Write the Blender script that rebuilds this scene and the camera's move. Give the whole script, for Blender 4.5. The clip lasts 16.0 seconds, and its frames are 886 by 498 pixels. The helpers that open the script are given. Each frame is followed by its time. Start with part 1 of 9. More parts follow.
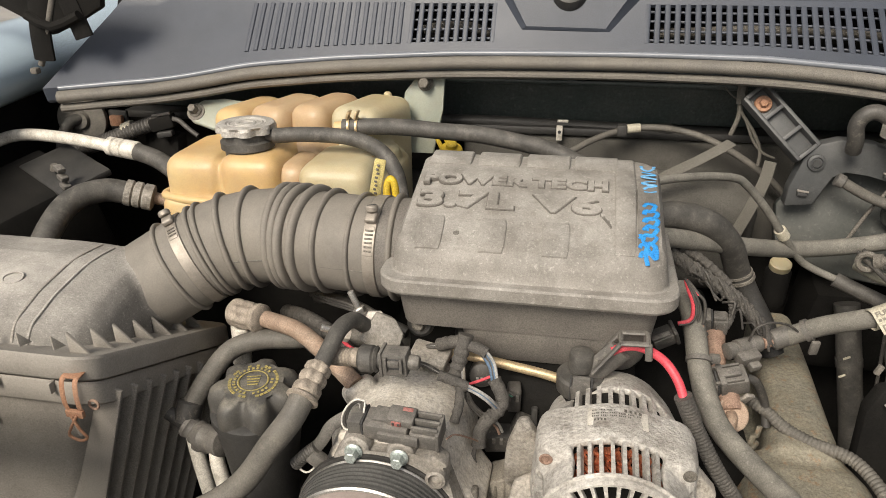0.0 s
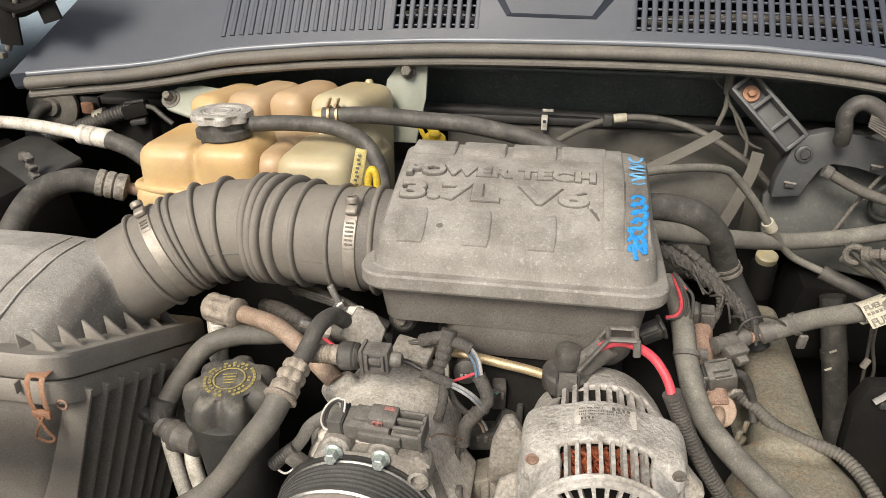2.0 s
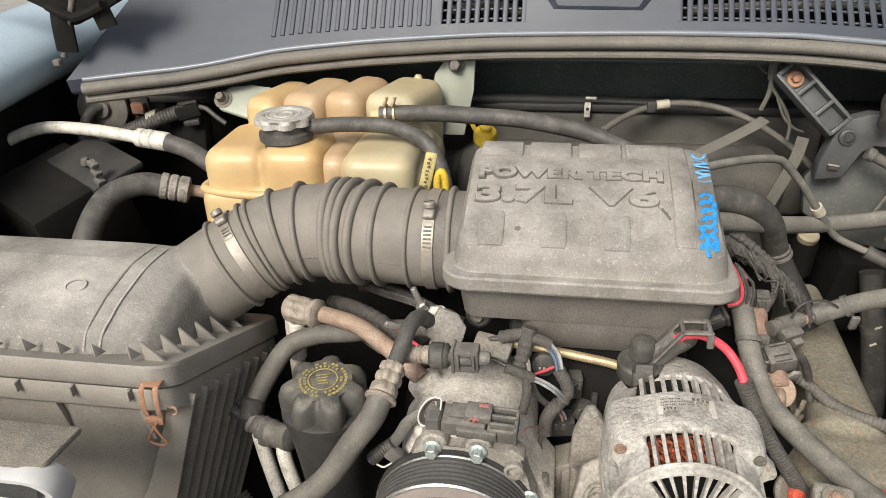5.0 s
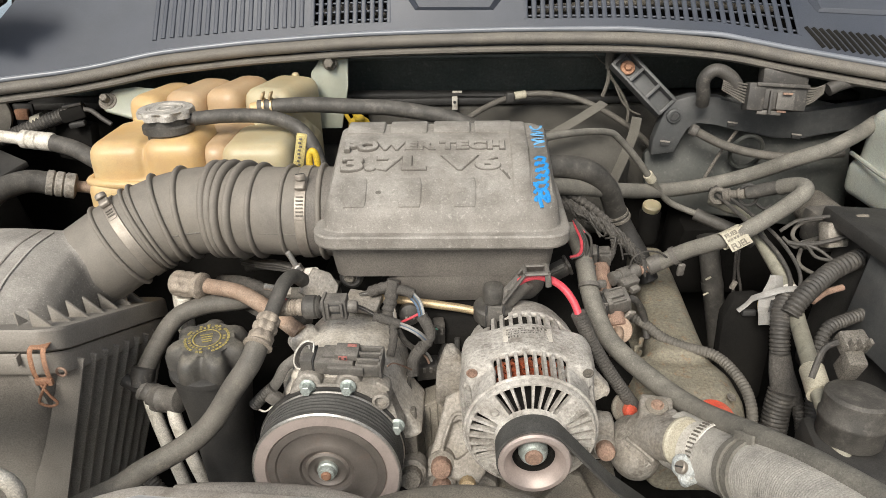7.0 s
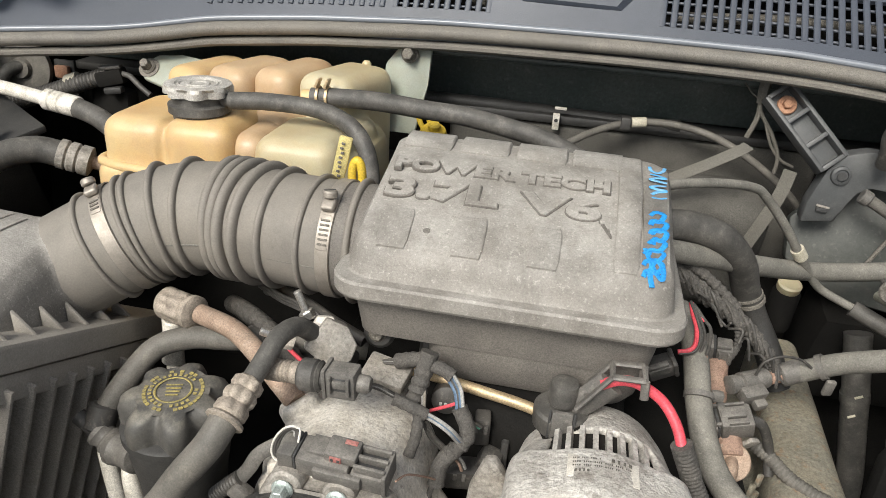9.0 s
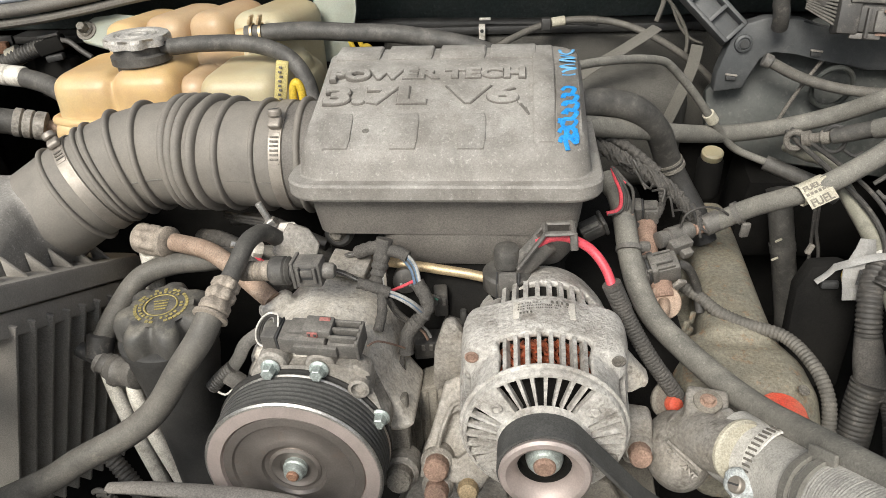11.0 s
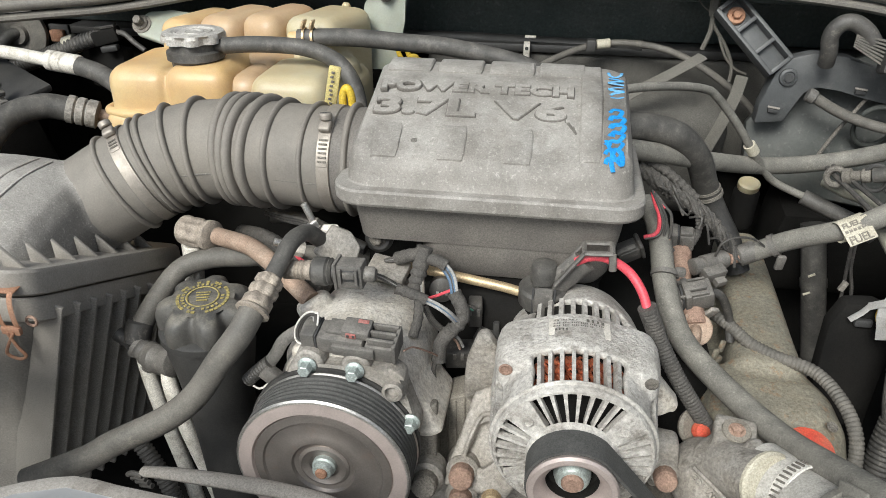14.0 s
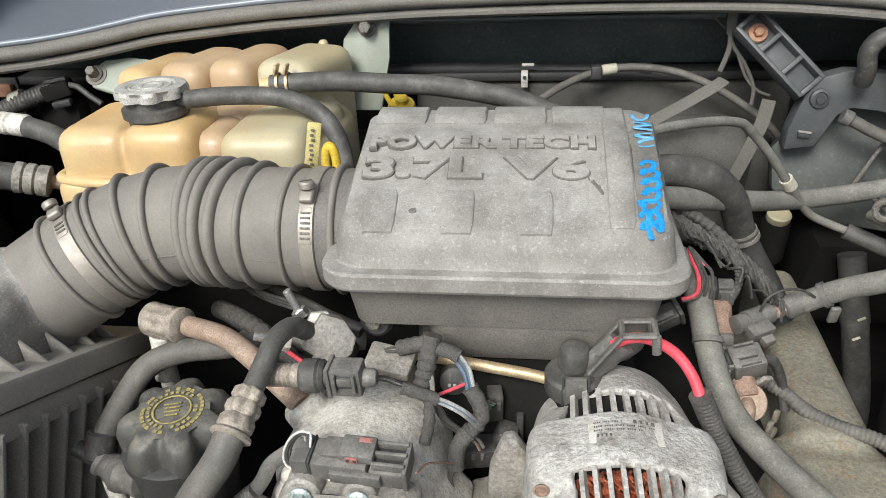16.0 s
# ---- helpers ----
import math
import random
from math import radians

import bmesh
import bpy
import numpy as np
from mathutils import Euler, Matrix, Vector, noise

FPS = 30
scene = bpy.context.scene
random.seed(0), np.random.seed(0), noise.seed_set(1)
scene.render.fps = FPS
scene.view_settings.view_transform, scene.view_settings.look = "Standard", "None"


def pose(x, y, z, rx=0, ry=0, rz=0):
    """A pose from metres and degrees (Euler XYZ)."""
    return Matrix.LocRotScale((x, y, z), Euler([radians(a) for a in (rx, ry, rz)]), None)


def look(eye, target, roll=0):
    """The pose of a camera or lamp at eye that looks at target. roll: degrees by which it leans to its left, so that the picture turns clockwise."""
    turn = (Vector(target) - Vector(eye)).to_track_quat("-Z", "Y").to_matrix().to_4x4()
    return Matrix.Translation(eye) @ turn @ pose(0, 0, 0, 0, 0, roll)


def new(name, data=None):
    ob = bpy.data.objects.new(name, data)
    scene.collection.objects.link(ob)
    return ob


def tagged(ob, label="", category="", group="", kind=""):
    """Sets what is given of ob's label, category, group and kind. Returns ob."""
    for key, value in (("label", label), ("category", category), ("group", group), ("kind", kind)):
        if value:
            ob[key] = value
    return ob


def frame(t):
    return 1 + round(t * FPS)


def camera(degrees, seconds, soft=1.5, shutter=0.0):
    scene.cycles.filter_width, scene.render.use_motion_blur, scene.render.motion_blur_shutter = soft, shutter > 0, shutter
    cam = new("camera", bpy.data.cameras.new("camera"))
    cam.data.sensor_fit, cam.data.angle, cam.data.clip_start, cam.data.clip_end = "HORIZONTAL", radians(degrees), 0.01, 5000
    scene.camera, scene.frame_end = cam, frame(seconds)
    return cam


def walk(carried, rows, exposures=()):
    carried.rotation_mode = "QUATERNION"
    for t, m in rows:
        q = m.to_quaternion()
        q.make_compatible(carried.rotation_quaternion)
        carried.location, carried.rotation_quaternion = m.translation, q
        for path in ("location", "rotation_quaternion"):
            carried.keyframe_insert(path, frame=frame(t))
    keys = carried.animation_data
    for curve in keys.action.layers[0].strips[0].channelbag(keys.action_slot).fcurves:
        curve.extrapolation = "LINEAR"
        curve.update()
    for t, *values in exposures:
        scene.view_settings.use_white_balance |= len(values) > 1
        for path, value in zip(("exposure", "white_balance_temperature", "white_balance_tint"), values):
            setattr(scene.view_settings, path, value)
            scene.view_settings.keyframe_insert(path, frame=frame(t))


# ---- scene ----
cam = camera(63.2, 16.0, soft=0.7)
PATH = [
    (0, (0.0382, -0.5375, 1.2500), (-0.1385, 0.3545, 0.8341), -0.58),
    (0.5, (0.0388, -0.5285, 1.2470), (-0.1224, 0.3621, 0.8217), -0.53),
    (1, (0.0225, -0.5197, 1.2485), (-0.1427, 0.3720, 0.8270), -0.43),
    (1.5, (0.0291, -0.5248, 1.2510), (-0.1376, 0.3684, 0.8334), -0.42),
    (2, (0.0341, -0.5190, 1.2453), (-0.1177, 0.3711, 0.8154), 0.08),
    (2.5, (0.0213, -0.5283, 1.2413), (-0.1194, 0.3578, 0.7997), 0.87),
    (3, (0.0392, -0.5236, 1.2364), (-0.0757, 0.3599, 0.7822), 0.59),
    (3.5, (0.0306, -0.5184, 1.2347), (-0.0882, 0.3609, 0.7735), 1.34),
    (3.7, (0.0160, -0.5241, 1.2441), (-0.1208, 0.3550, 0.7876), 1.71),
    (5.8, (-0.0431, -0.5674, 1.2928), (-0.1303, 0.3042, 0.8104), -5.99),
    (6, (-0.0480, -0.6117, 1.2808), (-0.0719, 0.2673, 0.8047), -4.03),
    (6.5, (-0.0631, -0.6840, 1.2824), (-0.0378, 0.2093, 0.8336), 0.51),
    (7, (0.0255, -0.6370, 1.2697), (-0.0074, 0.2582, 0.8252), -1.27),
    (7.5, (0.0653, -0.5692, 1.2323), (0.0120, 0.3242, 0.7863), 0.96),
    (8, (0.0794, -0.5182, 1.2199), (0.0512, 0.3741, 0.7693), 1.74),
    (8.5, (0.0576, -0.4836, 1.2189), (-0.0537, 0.4000, 0.7640), 1.68),
    (9, (0.0322, -0.4392, 1.2212), (-0.1220, 0.4464, 0.7832), 3.94),
    (9.5, (0.0448, -0.4605, 1.2297), (-0.1009, 0.4250, 0.7887), 0.15),
    (10, (0.0665, -0.5083, 1.2404), (-0.0568, 0.3589, 0.7580), -3.58),
    (10.2, (0.0617, -0.5074, 1.2269), (-0.0489, 0.3505, 0.7252), -3.23),
    (12.3, (0.0809, -0.5383, 1.2019), (-0.0308, 0.3243, 0.7084), -2.62),
    (12.5, (0.0825, -0.5415, 1.2035), (-0.0217, 0.3207, 0.7077), -2.29),
    (13, (0.0787, -0.5442, 1.1957), (-0.0070, 0.3158, 0.6928), -0.83),
    (13.5, (0.0655, -0.5522, 1.2014), (-0.0267, 0.3115, 0.7059), 0.69),
    (14, (0.0482, -0.5241, 1.2126), (-0.0860, 0.3397, 0.7270), 0.22),
    (14.5, (0.0146, -0.4560, 1.2020), (-0.1646, 0.3910, 0.7016), -0.10),
    (15, (0.0002, -0.4345, 1.1997), (-0.1853, 0.4077, 0.6934), -0.87),
    (15.5, (0.0021, -0.4161, 1.2095), (-0.1597, 0.4353, 0.7105), -2.14),
    (16, (0.0203, -0.4197, 1.2178), (-0.1007, 0.4512, 0.7415), -2.60),
]
walk(cam, [(t, look(eye, target, roll)) for t, eye, target, roll in PATH],
     [(0.0, 0.68, 6750, 10), (2.0, 0.76, 6650, 10), (3.5, 0.80, 6500, 9), (6.0, 0.76, 6450, 9), (7.0, 0.70, 6450, 9), (8.0, 0.83, 6350, 9), (8.5, 0.83, 6250, 8), (10.0, 0.80, 6250, 8), (13.0, 0.75, 6150, 7), (14.5, 0.75, 5900, 6), (16.0, 0.82, 5900, 6)])

# world, sun, exposure
SUN_EL, SUN_AZ = 42.0, 198.0
world = bpy.data.worlds.new("sky")
scene.world = world
world.use_nodes = True
wn = world.node_tree.nodes
sky = wn.new("ShaderNodeTexSky")
sky.sky_type = "NISHITA"
sky.sun_disc = False
sky.sun_elevation, sky.sun_rotation = radians(SUN_EL), radians(SUN_AZ)
sky.air_density, sky.dust_density = 1.0, 4.0
soft_sky = wn.new("ShaderNodeHueSaturation")
soft_sky.inputs["Saturation"].default_value = 0.35
world.node_tree.links.new(sky.outputs[0], soft_sky.inputs["Color"])
world.node_tree.links.new(soft_sky.outputs[0], wn["Background"].inputs[0])
wn["Background"].inputs[1].default_value = 0.078
sun = new("sun", bpy.data.lights.new("sun", "SUN"))
sun.data.energy, sun.data.angle, sun.data.color = 2.5, radians(22), (1.0, 0.92, 0.80)
sun.matrix_world = look((-0.9, -2.8, 3.55), (0, 0, 0.9))

# ---------------------------------------------------------------- materials
def material(name, color, color2=None, scale=60.0, rough=0.7, metal=0.0, bump=0.15, dust=0.0, dust_color=(0.42, 0.39, 0.35),
             dust_scale=14.0, speck=0.0, fine=0.28, rough2=None, spec=0.5, vary=0.0, coat=0.0, grain=700.0, sub=0.0, blotch=0.0, blotch_color=(0.07, 0.062, 0.052), blotch_scale=60.0, lump=0.0, up=0.0):
    """Two scales of colour variation, optional dust with upward faces painted lighter, fine bump."""
    m = bpy.data.materials.new(name)
    m.use_nodes = True
    nt = m.node_tree
    N, L = nt.nodes, nt.links
    b = N["Principled BSDF"]
    tc = N.new("ShaderNodeTexCoord")
    geo = N.new("ShaderNodeNewGeometry")

    def noise_tex(s, detail=6.0, ro=0.6):
        n = N.new("ShaderNodeTexNoise")
        n.inputs["Scale"].default_value, n.inputs["Detail"].default_value, n.inputs["Roughness"].default_value = s, detail, ro
        L.new(geo.outputs["Position"], n.inputs["Vector"])
        return n.outputs["Fac"]

    def ramp(fac, lo, hi):
        r = N.new("ShaderNodeMapRange")
        r.inputs["From Min"].default_value, r.inputs["From Max"].default_value = lo, hi
        L.new(fac, r.inputs["Value"])
        return r.outputs["Result"]

    def mix(fac, a, bb):
        x = N.new("ShaderNodeMix")
        x.data_type = "RGBA"
        for sock, v in ((x.inputs["Factor"], fac), (x.inputs["A"], a), (x.inputs["B"], bb)):
            if hasattr(v, "is_output"):
                L.new(v, sock)
            else:
                sock.default_value = v if isinstance(v, float) else (*v, 1.0)
        return x.outputs["Result"]

    color2 = color2 or tuple(c * 0.72 for c in color)
    col = mix(ramp(noise_tex(scale), 0.36, 0.66), color, color2)
    if dust:
        d = N.new("ShaderNodeMath")
        d.operation = "MULTIPLY"
        L.new(ramp(noise_tex(dust_scale, 8.0, 0.7), 0.38, 0.70), d.inputs[0])
        d.inputs[1].default_value = dust
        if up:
            # dust thins off sides, also painting a top-lit contrast into the colour
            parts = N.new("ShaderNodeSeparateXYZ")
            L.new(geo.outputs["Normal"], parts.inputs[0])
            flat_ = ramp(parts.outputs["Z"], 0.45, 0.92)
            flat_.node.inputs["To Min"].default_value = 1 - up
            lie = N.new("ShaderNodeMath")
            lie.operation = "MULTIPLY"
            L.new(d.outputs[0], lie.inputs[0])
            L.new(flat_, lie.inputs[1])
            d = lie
        col = mix(d.outputs[0], col, dust_color)
    if speck:
        s = N.new("ShaderNodeMath")
        s.operation = "MULTIPLY"
        L.new(ramp(noise_tex(grain * 0.55, 3.0, 0.6), 0.58, 0.70), s.inputs[0])
        s.inputs[1].default_value = speck
        col = mix(s.outputs[0], col, (0.60, 0.57, 0.52))
    if blotch:
        s = N.new("ShaderNodeMath")
        s.operation = "MULTIPLY"
        L.new(ramp(noise_tex(blotch_scale, 9.0, 0.72), 0.55, 0.64), s.inputs[0])
        s.inputs[1].default_value = blotch
        col = mix(s.outputs[0], col, blotch_color)
    if fine:
        v = N.new("ShaderNodeHueSaturation")
        fr = ramp(noise_tex(grain, 5.0, 0.8), 0.34, 0.66)
        fr.node.inputs["To Min"].default_value, fr.node.inputs["To Max"].default_value = 1 - 1.3 * fine, 1 + 1.3 * fine
        L.new(fr, v.inputs["Value"])
        L.new(col, v.inputs["Color"])
        col = v.outputs["Color"]
    if vary:
        oi = N.new("ShaderNodeObjectInfo")
        hs = N.new("ShaderNodeHueSaturation")
        L.new(ramp(oi.outputs["Random"], -1.0, 2.0), hs.inputs["Value"])
        mr = hs.inputs["Value"].links[0].from_node
        mr.inputs["From Min"].default_value, mr.inputs["From Max"].default_value = 0.0, 1.0
        mr.inputs["To Min"].default_value, mr.inputs["To Max"].default_value = 1 - vary, 1 + vary
        L.new(col, hs.inputs["Color"])
        col = hs.outputs["Color"]
    L.new(col, b.inputs["Base Color"])
    b.inputs["Metallic"].default_value = metal
    rr = ramp(noise_tex(scale * 0.6), 0.3, 0.7)
    mr = rr.node
    mr.inputs["To Min"].default_value, mr.inputs["To Max"].default_value = rough, rough2 if rough2 is not None else min(1.0, rough + 0.15)
    L.new(rr, b.inputs["Roughness"])
    b.inputs["Specular IOR Level"].default_value = spec
    b.inputs["Coat Weight"].default_value = coat
    if sub:
        b.inputs["Subsurface Weight"].default_value = sub
        b.inputs["Subsurface Radius"].default_value = (0.02, 0.012, 0.006)
        b.inputs["Subsurface Scale"].default_value = 0.5
    if bump:
        bp = N.new("ShaderNodeBump")
        bp.inputs["Strength"].default_value, bp.inputs["Distance"].default_value = bump, 0.0016
        L.new(noise_tex(grain, 4.0, 0.65), bp.inputs["Height"])
        if lump:
            lp = N.new("ShaderNodeBump")
            lp.inputs["Strength"].default_value, lp.inputs["Distance"].default_value = lump, 0.004
            L.new(noise_tex(150.0, 5.0, 0.6), lp.inputs["Height"])
            L.new(lp.outputs["Normal"], bp.inputs["Normal"])
        L.new(bp.outputs["Normal"], b.inputs["Normal"])
    return m


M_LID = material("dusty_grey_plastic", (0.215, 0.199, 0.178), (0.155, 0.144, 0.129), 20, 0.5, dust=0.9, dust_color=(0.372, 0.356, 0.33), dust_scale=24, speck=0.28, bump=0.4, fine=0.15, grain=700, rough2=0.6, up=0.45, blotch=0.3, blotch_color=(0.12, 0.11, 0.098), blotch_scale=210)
M_WIPED = material("wiped_grey_plastic", (0.145, 0.135, 0.122), (0.10, 0.094, 0.086), 60, 0.45, dust=0.6, dust_color=(0.24, 0.225, 0.20), dust_scale=45, bump=0.2, fine=0.2, grain=800)
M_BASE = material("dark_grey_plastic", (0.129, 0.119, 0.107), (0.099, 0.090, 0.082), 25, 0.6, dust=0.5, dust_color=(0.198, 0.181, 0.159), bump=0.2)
M_RUBBER = material("dusty_grey_rubber", (0.185, 0.17, 0.15), (0.145, 0.133, 0.118), 40, 0.62, dust=0.5, dust_color=(0.25, 0.225, 0.19), bump=0.15, fine=0.1)
M_HOSE = material("black_hose_rubber", (0.055, 0.052, 0.048), (0.04, 0.038, 0.035), 50, 0.55, dust=0.55, dust_color=(0.16, 0.15, 0.135), dust_scale=45, bump=0.1, fine=0.2, blotch=0.25, blotch_color=(0.18, 0.165, 0.145), blotch_scale=90)
M_HOSEG = material("grey_hose_rubber", (0.1, 0.094, 0.083), (0.075, 0.07, 0.062), 50, 0.6, dust=0.6, dust_color=(0.19, 0.175, 0.152), dust_scale=40, bump=0.1, fine=0.2, lump=0.12, blotch=0.3, blotch_color=(0.24, 0.215, 0.18), blotch_scale=90)
M_LOOM = material("black_loom_plastic", (0.04, 0.038, 0.036), (0.03, 0.028, 0.027), 60, 0.5, dust=0.5, dust_color=(0.14, 0.13, 0.115), dust_scale=30, fine=0.2, blotch=0.45, blotch_color=(0.17, 0.155, 0.135), blotch_scale=120)
M_BLACK = material("black_plastic", (0.020, 0.020, 0.020), (0.03, 0.029, 0.028), 30, 0.5, dust=0.4, dust_color=(0.09, 0.085, 0.078), dust_scale=20, spec=0.5)
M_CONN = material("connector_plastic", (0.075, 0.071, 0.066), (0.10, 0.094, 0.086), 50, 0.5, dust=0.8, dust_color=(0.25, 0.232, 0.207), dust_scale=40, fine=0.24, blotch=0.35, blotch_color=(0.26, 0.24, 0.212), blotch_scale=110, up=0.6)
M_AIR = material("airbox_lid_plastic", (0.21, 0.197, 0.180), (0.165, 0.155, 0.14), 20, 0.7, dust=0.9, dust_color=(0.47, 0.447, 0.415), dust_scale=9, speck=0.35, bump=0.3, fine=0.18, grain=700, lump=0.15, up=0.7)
M_AIRB = material("airbox_base_plastic", (0.274, 0.254, 0.227), (0.198, 0.182, 0.164), 12, 0.6, dust=0.5, dust_color=(0.328, 0.302, 0.268), dust_scale=14, blotch=0.3, blotch_color=(0.28, 0.26, 0.23), blotch_scale=18)
M_ALU = material("oxidised_aluminium", (0.70, 0.665, 0.61), (0.52, 0.485, 0.43), 70, 0.55, metal=0.2, dust=0.5, dust_color=(0.36, 0.315, 0.255), dust_scale=60, bump=0.5, grain=360, speck=0.12, fine=0.22, blotch=0.5, blotch_color=(0.17, 0.14, 0.11), blotch_scale=85, lump=0.3)
M_ALUD = material("dirty_cast_aluminium", (0.36, 0.34, 0.31), (0.22, 0.205, 0.185), 45, 0.6, metal=0.3, dust=0.7, dust_color=(0.26, 0.23, 0.19), dust_scale=30, bump=0.4, grain=330, blotch=0.6, blotch_color=(0.10, 0.088, 0.072), blotch_scale=42, lump=0.35, fine=0.26)
M_BAND = material("satin_clamp_steel", (0.36, 0.325, 0.285), (0.27, 0.245, 0.215), 90, 0.5, metal=0.55, dust=0.4, dust_color=(0.30, 0.27, 0.23), dust_scale=60, bump=0.08, fine=0.1)
M_STEEL = material("bare_steel", (0.62, 0.60, 0.57), (0.45, 0.43, 0.40), 80, 0.32, metal=0.9, dust=0.2, bump=0.05)
M_CAP = material("stamped_cap_metal", (0.58, 0.56, 0.53), (0.40, 0.38, 0.35), 160, 0.45, metal=0.3, dust=0.6, dust_color=(0.36, 0.33, 0.28), dust_scale=120, bump=0.5, grain=700, blotch=0.4, blotch_color=(0.16, 0.14, 0.12), blotch_scale=200)
M_ZINC = material("zinc_bolt", (0.52, 0.57, 0.55), (0.40, 0.45, 0.43), 120, 0.48, metal=0.7, bump=0.08)
M_TUBE = material("aluminium_tube", (0.70, 0.67, 0.61), (0.54, 0.51, 0.45), 90, 0.4, metal=0.1, dust=0.3, dust_color=(0.35, 0.31, 0.25), dust_scale=60, bump=0.1, blotch=0.4, blotch_color=(0.25, 0.22, 0.18), blotch_scale=90)
M_FACE = material("worn_pulley_steel", (0.3, 0.27, 0.25), (0.22, 0.2, 0.185), 30, 0.32, metal=0.75, dust=0.25, dust_color=(0.28, 0.24, 0.21), bump=0.05, fine=0.08, blotch=0.3, blotch_color=(0.30, 0.22, 0.18), blotch_scale=50)
M_RIM = material("polished_pulley_rim", (0.495, 0.423, 0.396), (0.432, 0.369, 0.342), 60, 0.45, metal=0.5, bump=0.05, fine=0.08)
M_BELT = material("belt_rubber", (0.055, 0.055, 0.053), (0.075, 0.074, 0.071), 50, 0.55, bump=0.1, spec=0.3)
M_RUST = material("rusty_steel", (0.30, 0.195, 0.15), (0.20, 0.13, 0.10), 90, 0.75, metal=0.2, dust=0.5, dust_color=(0.42, 0.30, 0.22), dust_scale=70, bump=0.25, lump=0.15, blotch=0.5, blotch_color=(0.10, 0.06, 0.04), blotch_scale=120)
M_CLIP = material("rusted_spring_clip", (0.375, 0.203, 0.120), (0.300, 0.150, 0.090), 120, 0.65, metal=0.3, dust=0.35, dust_color=(0.338, 0.247, 0.195), dust_scale=50, bump=0.3)
M_COPPERP = material("brown_coated_pipe", (0.38, 0.27, 0.20), (0.27, 0.19, 0.14), 60, 0.55, metal=0.3, dust=0.5, dust_color=(0.36, 0.30, 0.24), dust_scale=40, bump=0.2, lump=0.3, blotch=0.5, blotch_color=(0.46, 0.38, 0.31), blotch_scale=70)
M_GOLD = material("yellow_zinc_pipe", (0.55, 0.43, 0.26), (0.46, 0.35, 0.22), 80, 0.4, metal=0.6, bump=0.08)
M_COPPER = material("copper_winding", (0.60, 0.20, 0.10), (0.16, 0.05, 0.03), 260, 0.35, metal=0.7, bump=0.4)
M_TANK = material("aged_tank_plastic", (0.56, 0.43, 0.225), (0.55, 0.34, 0.125), 9, 0.38, dust=0.8, dust_color=(0.42, 0.28, 0.16), dust_scale=13, bump=0.05, sub=0.15, fine=0.06)
M_TANKB = material("brown_tank_plastic", (0.44, 0.31, 0.185), (0.36, 0.24, 0.14), 9, 0.38, dust=0.7, dust_color=(0.50, 0.38, 0.24), dust_scale=12, bump=0.05, sub=0.15, fine=0.06)
M_PRINT = material("faded_yellow_print", (0.351, 0.286, 0.091), (0.195, 0.169, 0.078), 200, 0.8, bump=0.0)
M_WIREBLUE = material("blue_wire", (0.10, 0.16, 0.24), (0.06, 0.09, 0.14), 60, 0.4, bump=0.0)
M_YELLOW = material("yellow_plastic", (0.62, 0.44, 0.03), (0.45, 0.31, 0.03), 50, 0.5, dust=0.3, dust_color=(0.25, 0.19, 0.08), dust_scale=60)
M_GREEN = material("dark_green_paint", (0.028, 0.04, 0.038), (0.036, 0.047, 0.044), 12, 0.42, dust=0.35, dust_color=(0.1, 0.1, 0.094), dust_scale=18, speck=0.05, grain=220, coat=0.2)
# darker than real grime: paints the bay's deep gaps as shade
M_DARK = material("grimy_and_shade_black", (0.008, 0.0078, 0.0075), (0.012, 0.0115, 0.0105), 18, 0.8, dust=0.4, dust_color=(0.024, 0.022, 0.02), dust_scale=14, bump=0.3, spec=0.12)
M_GRIME = material("grimy_grey_metal", (0.16, 0.148, 0.13), (0.10, 0.092, 0.08), 24, 0.7, metal=0.2, dust=0.6, dust_color=(0.22, 0.20, 0.17), dust_scale=20, bump=0.4, lump=0.4, blotch=0.55, fine=0.45)
M_COWL = material("cowl_plastic", (0.046, 0.054, 0.073), (0.038, 0.045, 0.060), 9, 0.40, dust=0.4, dust_color=(0.080, 0.086, 0.102), dust_scale=7, bump=0.10, spec=0.5, fine=0.10)
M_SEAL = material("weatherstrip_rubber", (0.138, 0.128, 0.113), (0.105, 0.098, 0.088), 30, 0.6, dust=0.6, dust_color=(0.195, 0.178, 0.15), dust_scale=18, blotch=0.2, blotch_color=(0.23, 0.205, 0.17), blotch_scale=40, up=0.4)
M_VALVE = material("grey_green_cast_cover", (0.234, 0.220, 0.176), (0.164, 0.154, 0.125), 40, 0.6, metal=0.15, dust=0.7, dust_color=(0.221, 0.193, 0.139), dust_scale=26, bump=0.35, grain=300, blotch=0.5, blotch_color=(0.26, 0.13, 0.05), blotch_scale=70, lump=0.2, fine=0.28)
M_RED = material("red_cable", (0.62, 0.07, 0.095), (0.52, 0.06, 0.08), 60, 0.4, bump=0.05)
M_REDF = material("faded_red_plastic", (0.34, 0.095, 0.085), (0.24, 0.075, 0.065), 120, 0.6, dust=0.7, dust_color=(0.34, 0.22, 0.19), dust_scale=90, blotch=0.35, blotch_color=(0.25, 0.2, 0.18), blotch_scale=160)
M_REDP = material("red_plastic", (0.58, 0.065, 0.032), (0.46, 0.06, 0.04), 60, 0.45, dust=0.6, dust_color=(0.4, 0.2, 0.12), dust_scale=40)
M_BLUE = material("blue_marker_paint", (0.012, 0.20, 0.55), (0.025, 0.25, 0.56), 90, 0.5, bump=0.1)
